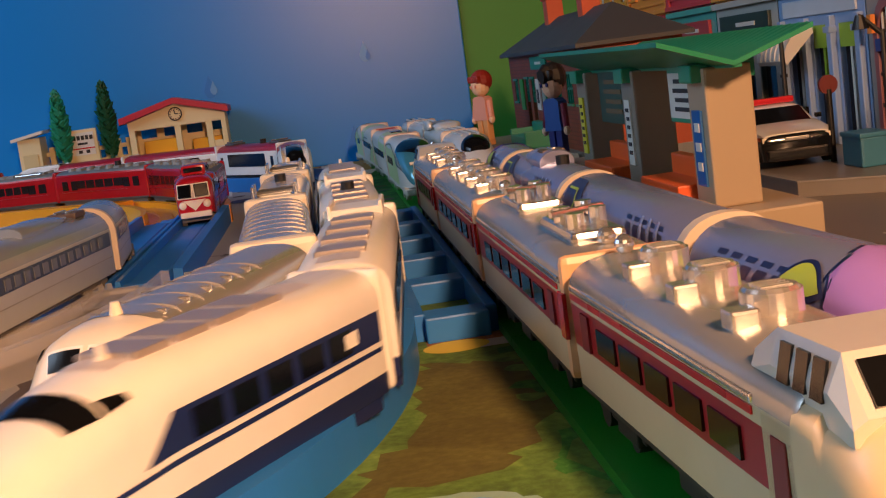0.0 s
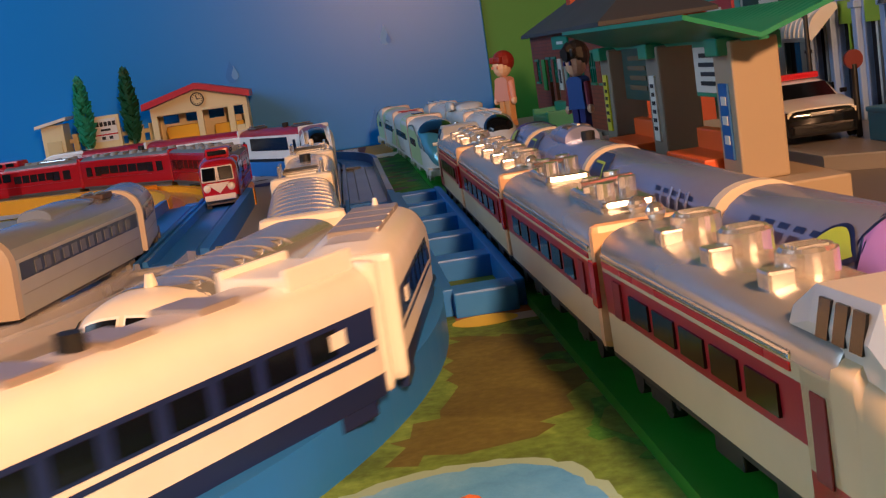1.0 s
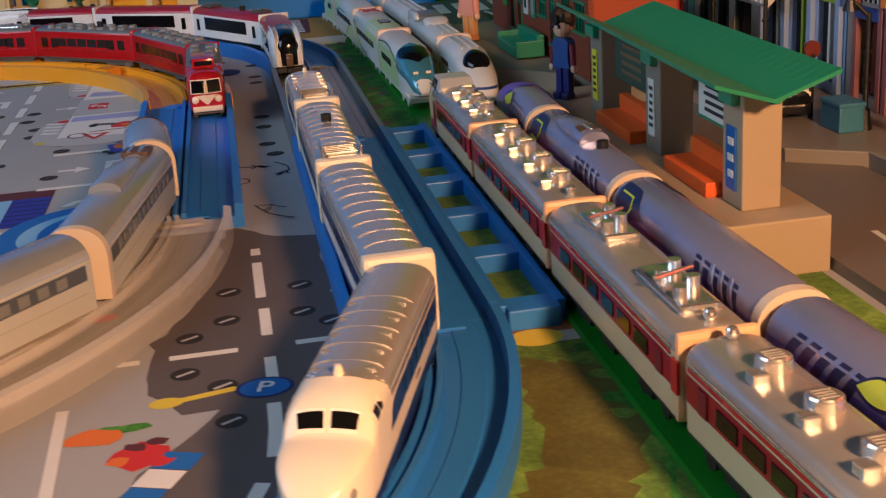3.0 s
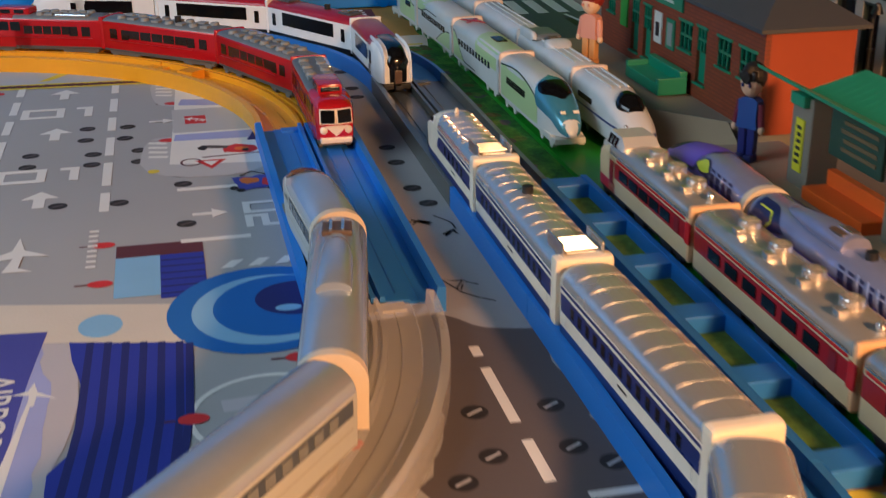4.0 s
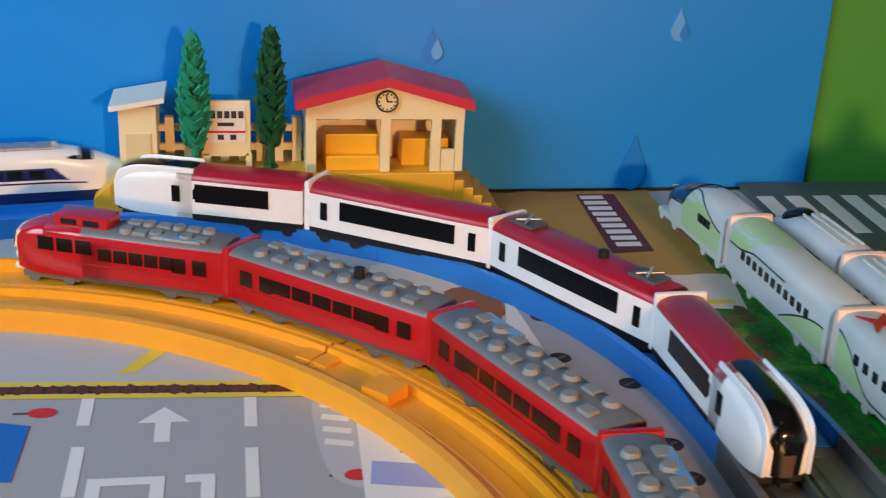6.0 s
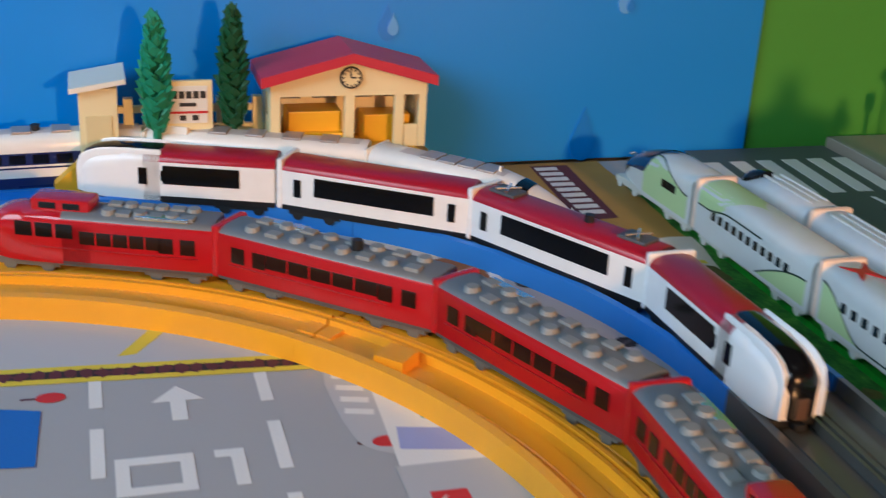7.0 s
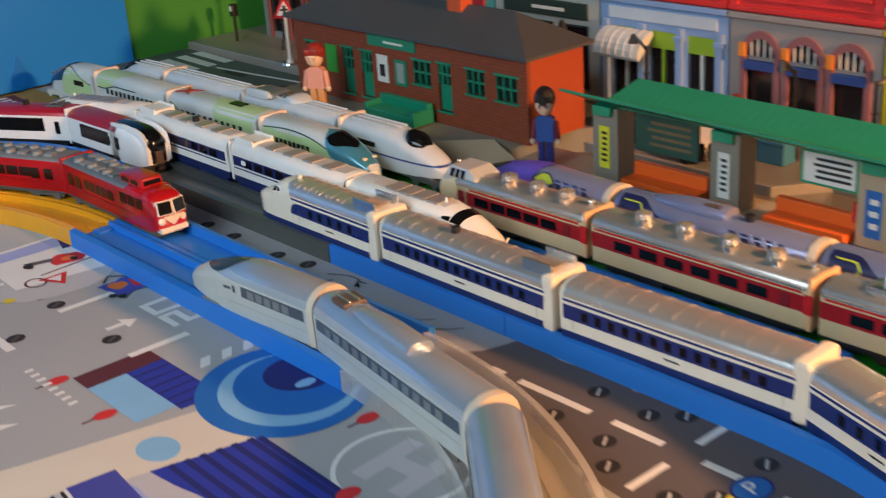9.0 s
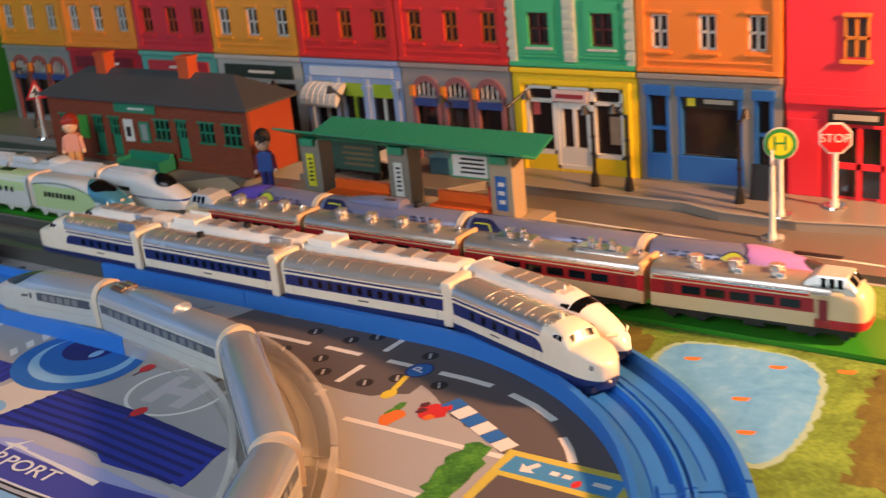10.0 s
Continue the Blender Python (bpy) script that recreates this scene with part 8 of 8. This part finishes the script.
# ---- far station on its yellow base ----
def far_station():
    yellow, cream = plastic("base_yellow", "e0ac22", 0.4, vary=0.06), plastic("station_cream", "ecdfae", 0.42, vary=0.05)
    redr = plastic("roof_crimson", "c0203c", 0.38, vary=0.06)
    ply = plastic("bench_yellow", "f0b410", 0.4)
    black = plastic("sign_black", "26282a", 0.6)
    y0 = 6.12
    t = thing("yellow_station", "cream toy station with crimson roof on yellow base", "toy station")
    b = part("base", box(B(), -2.36, -0.72, y0, 6.53, 0.0, 0.245, 0.006), yellow, t, "yellow platform base")
    for i in range(5):
        part("step", box(B(), -0.72 + i * 0.05, -0.67 + i * 0.05, y0, 6.53, 0.0, 0.205 - i * 0.042, 0.004), yellow, t)
    part("ramp", loft(B(), [[(-2.36, y, 0.0), (-2.36, y, 0.245), (-2.50, y, 0.12), (-2.50, y, 0.0)] for y in (y0, 6.53)]), yellow, t)
    xa, xb, z = -1.47, -0.68, 0.245
    for x in (xa, -1.10, -0.845):
        part("post", box(B(), x, x + 0.05, y0 + 0.024, y0 + 0.06, z, 0.53, 0.004), cream, t)
    part("post", box(B(), xb - 0.04, xb, y0 + 0.024, y0 + 0.06, z, 0.53, 0.004), cream, t)
    part("side_wall", box(B(), xb - 0.113, xb - 0.042, y0 + 0.028, y0 + 0.055, z, 0.36, 0.004), cream, t)
    bm = B()
    gable = [(xa, 0.52), (xb, 0.52), (xb, 0.585), ((xa + xb) / 2, 0.70), (xa, 0.585)]
    loft(bm, [[(x, y0 + 0.02, zz) for x, zz in gable], [(x, y0 + 0.05, zz) for x, zz in gable]])
    part("gable", bm, cream, t)
    holes = [(xa + 0.06 + i * 0.19, xa + 0.19 + i * 0.19, 0.44, 0.51) for i in range(4)]
    bm = pierced(B(), xa, xb, z, 0.56, holes, 0, 0.03)
    for v in bm.verts:
        v.co = Vector((v.co.y, 6.40 + v.co.x, v.co.z))
    part("back_wall", bm, cream, t)
    for x0_, x1_ in ((xa, xa + 0.03), (xb - 0.03, xb)):
        bm = pierced(B(), y0 + 0.06, 6.40, z, 0.58, [(y0 + 0.12, y0 + 0.2, 0.40, 0.52)], x0_, x1_)
        part("end_wall", bm, cream, t)
    xm = (xa + xb) / 2
    for s, xe in ((-1, xa - 0.055), (1, xb + 0.035)):
        prof = [(xm, 0.70), (xe, 0.580), (xe, 0.632), (xm, 0.748)]
        part("roof", loft(B(), [[(x, y, zz) for x, zz in prof] for y in (y0 - 0.05, 6.46)]), redr, t, "crimson pitched roof")
    c = part("clock", cyl(B(), (xm, y0 + 0.02, 0.615), (xm, y0 + 0.004, 0.615), 0.052, seg=26), cream, t, "round station clock")
    part("clock_rim", loft(B(), [[(xm + r * math.cos(a), y, 0.615 + r * math.sin(a)) for a in [math.tau * i / 26 for i in range(26)]] for y, r in ((y0 + 0.003, 0.056), (y0 + 0.003, 0.047), (y0 + 0.012, 0.047), (y0 + 0.012, 0.056))], True, False), black, c)
    for a, l in ((100, 0.036), (0, 0.026)):
        dx, dz = l * math.cos(radians(a)), l * math.sin(radians(a))
        part("pointer", cyl(B(), (xm, y0 + 0.001, 0.615), (xm + dx, y0 + 0.001, 0.615 + dz), 0.004, seg=6), black, c)
    for k in range(12):
        a = math.tau * k / 12
        part("hour_mark", box(B(), xm + 0.040 * math.cos(a) - 0.004, xm + 0.040 * math.cos(a) + 0.004, y0 + 0.0, y0 + 0.004, 0.615 + 0.040 * math.sin(a) - 0.004, 0.615 + 0.040 * math.sin(a) + 0.004), black, c)
    part("counter", box(B(), xa + 0.10, -1.10, 6.22, 6.38, z, 0.42, 0.006), ply, t, "bright yellow bench block")
    part("counter", box(B(), -0.98, xb - 0.06, 6.24, 6.38, z, 0.39, 0.006), ply, t, "bright yellow bench block")
    part("counter_seat", box(B(), xa + 0.10, -1.10, 6.17, 6.22, z, 0.32, 0.006), ply, t)
    # hut, name board, fence
    h = part("hut", box(B(), -2.37, -2.19, y0 + 0.06, 6.44, z, 0.57, 0.006), cream, t, "cream hut")
    part("hut_roof", loft(B(), [[(x, y, zz) for x, zz in ((-2.41, 0.555), (-2.41, 0.58), (-2.15, 0.625), (-2.15, 0.60))] for y in (y0 + 0.02, 6.47)]), plastic("hut_white", "e9e6d6", 0.4), h)
    part("hut_door", box(B(), -2.34, -2.22, y0 + 0.052, y0 + 0.062, z + 0.02, 0.44, 0.004), plastic("hut_door", "ddcf9c", 0.42), h)
    n = part("name_board", box(B(), -1.98, -1.74, y0 + 0.10, y0 + 0.13, z + 0.06, 0.59, 0.006), cream, t, "cream station name board")
    part("board_face", box(B(), -1.955, -1.765, y0 + 0.094, y0 + 0.101, 0.38, 0.565), plastic("sign_white2", "e6e6de", 0.5), n)
    for i in range(5):
        part("text_bar", box(B(), -1.935 + i * 0.034, -1.91 + i * 0.034, y0 + 0.09, y0 + 0.095, 0.505, 0.54), black, n)
    part("text_bar", box(B(), -1.90, -1.82, y0 + 0.09, y0 + 0.095, 0.465, 0.482), black, n)
    part("red_band", box(B(), -1.955, -1.765, y0 + 0.09, y0 + 0.095, 0.43, 0.44), plastic("red_glossy", "c32026", 0.25), n)
    for x in (-1.90, -1.84):
        part("text_bar", box(B(), x, x + 0.03, y0 + 0.09, y0 + 0.095, 0.395, 0.42), black, n)
    for x in (-1.975, -1.765):
        part("board_leg", box(B(), x, x + 0.03, y0 + 0.10, y0 + 0.13, z, 0.32), cream, n)
    for zz in (0.30, 0.40):
        part("fence_rail", box(B(), -2.19, -1.48, 6.34, 6.37, zz, zz + 0.035, 0.004), cream, t)
    for i in range(8):
        x = -2.16 + i * 0.09
        part("fence_post", prism(B(), rect(x, x + 0.045, 6.33, 6.375), z, 0.475), cream, t)
    return t


far_station()


def toy_tree(x, y, z, h, color, seed):
    green = plastic("tree_" + color, color, 0.45, vary=0.2, scale=200)
    t = thing("toy_tree", "slender moulded green plastic toy tree", "toy tree", (x, y, z), group="station trees")
    part("trunk", cyl(B(), (0, 0, 0), (0, 0, h * 0.9), 0.022, 0.006, 8), green, t)
    rnd = random.Random(seed)
    bm = B()
    n = 84
    for i in range(n):
        u = (i + 0.5) / n
        zz = h * (0.20 + 0.79 * u)
        r = 0.096 * math.sin(math.pi * min(1, 0.16 + 0.80 * u ** 0.85)) ** 0.8
        a = i * 2.4 + rnd.uniform(-0.3, 0.3)
        c, s = math.cos(a), math.sin(a)
        l = r * rnd.uniform(0.8, 1.1)
        wd = 0.028 + 0.02 * rnd.random()
        base, tip = Vector((c * 0.01, s * 0.007, zz - 0.05)), Vector((c * l, s * l * 0.6, zz + 0.012 + 0.02 * rnd.random()))
        side = Vector((-s, c, 0)) * wd
        mid = base.lerp(tip, 0.6)
        pts = [base, mid + side + Vector((0, 0, -0.01)), tip, mid - side + Vector((0, 0, -0.01)), mid + Vector((0, 0, 0.03)), mid + Vector((0, 0, -0.032))]
        v = [bm.verts.new(p) for p in pts]
        for f in ((0, 1, 4), (1, 2, 4), (2, 3, 4), (3, 0, 4), (1, 0, 5), (2, 1, 5), (3, 2, 5), (0, 3, 5)):
            bm.faces.new([v[k] for k in f])
    part("crown", bm, green, t, "jagged narrow crown of moulded leaves")
    part("foot", cyl(B(), (0, 0, 0), (0, 0, 0.015), 0.04, 0.03, 12), green, t)


toy_tree(-2.01, 6.20, 0.245, 0.69, "2c8a68", 1)
toy_tree(-1.64, 6.24, 0.245, 0.71, "17502e", 2)


motions()
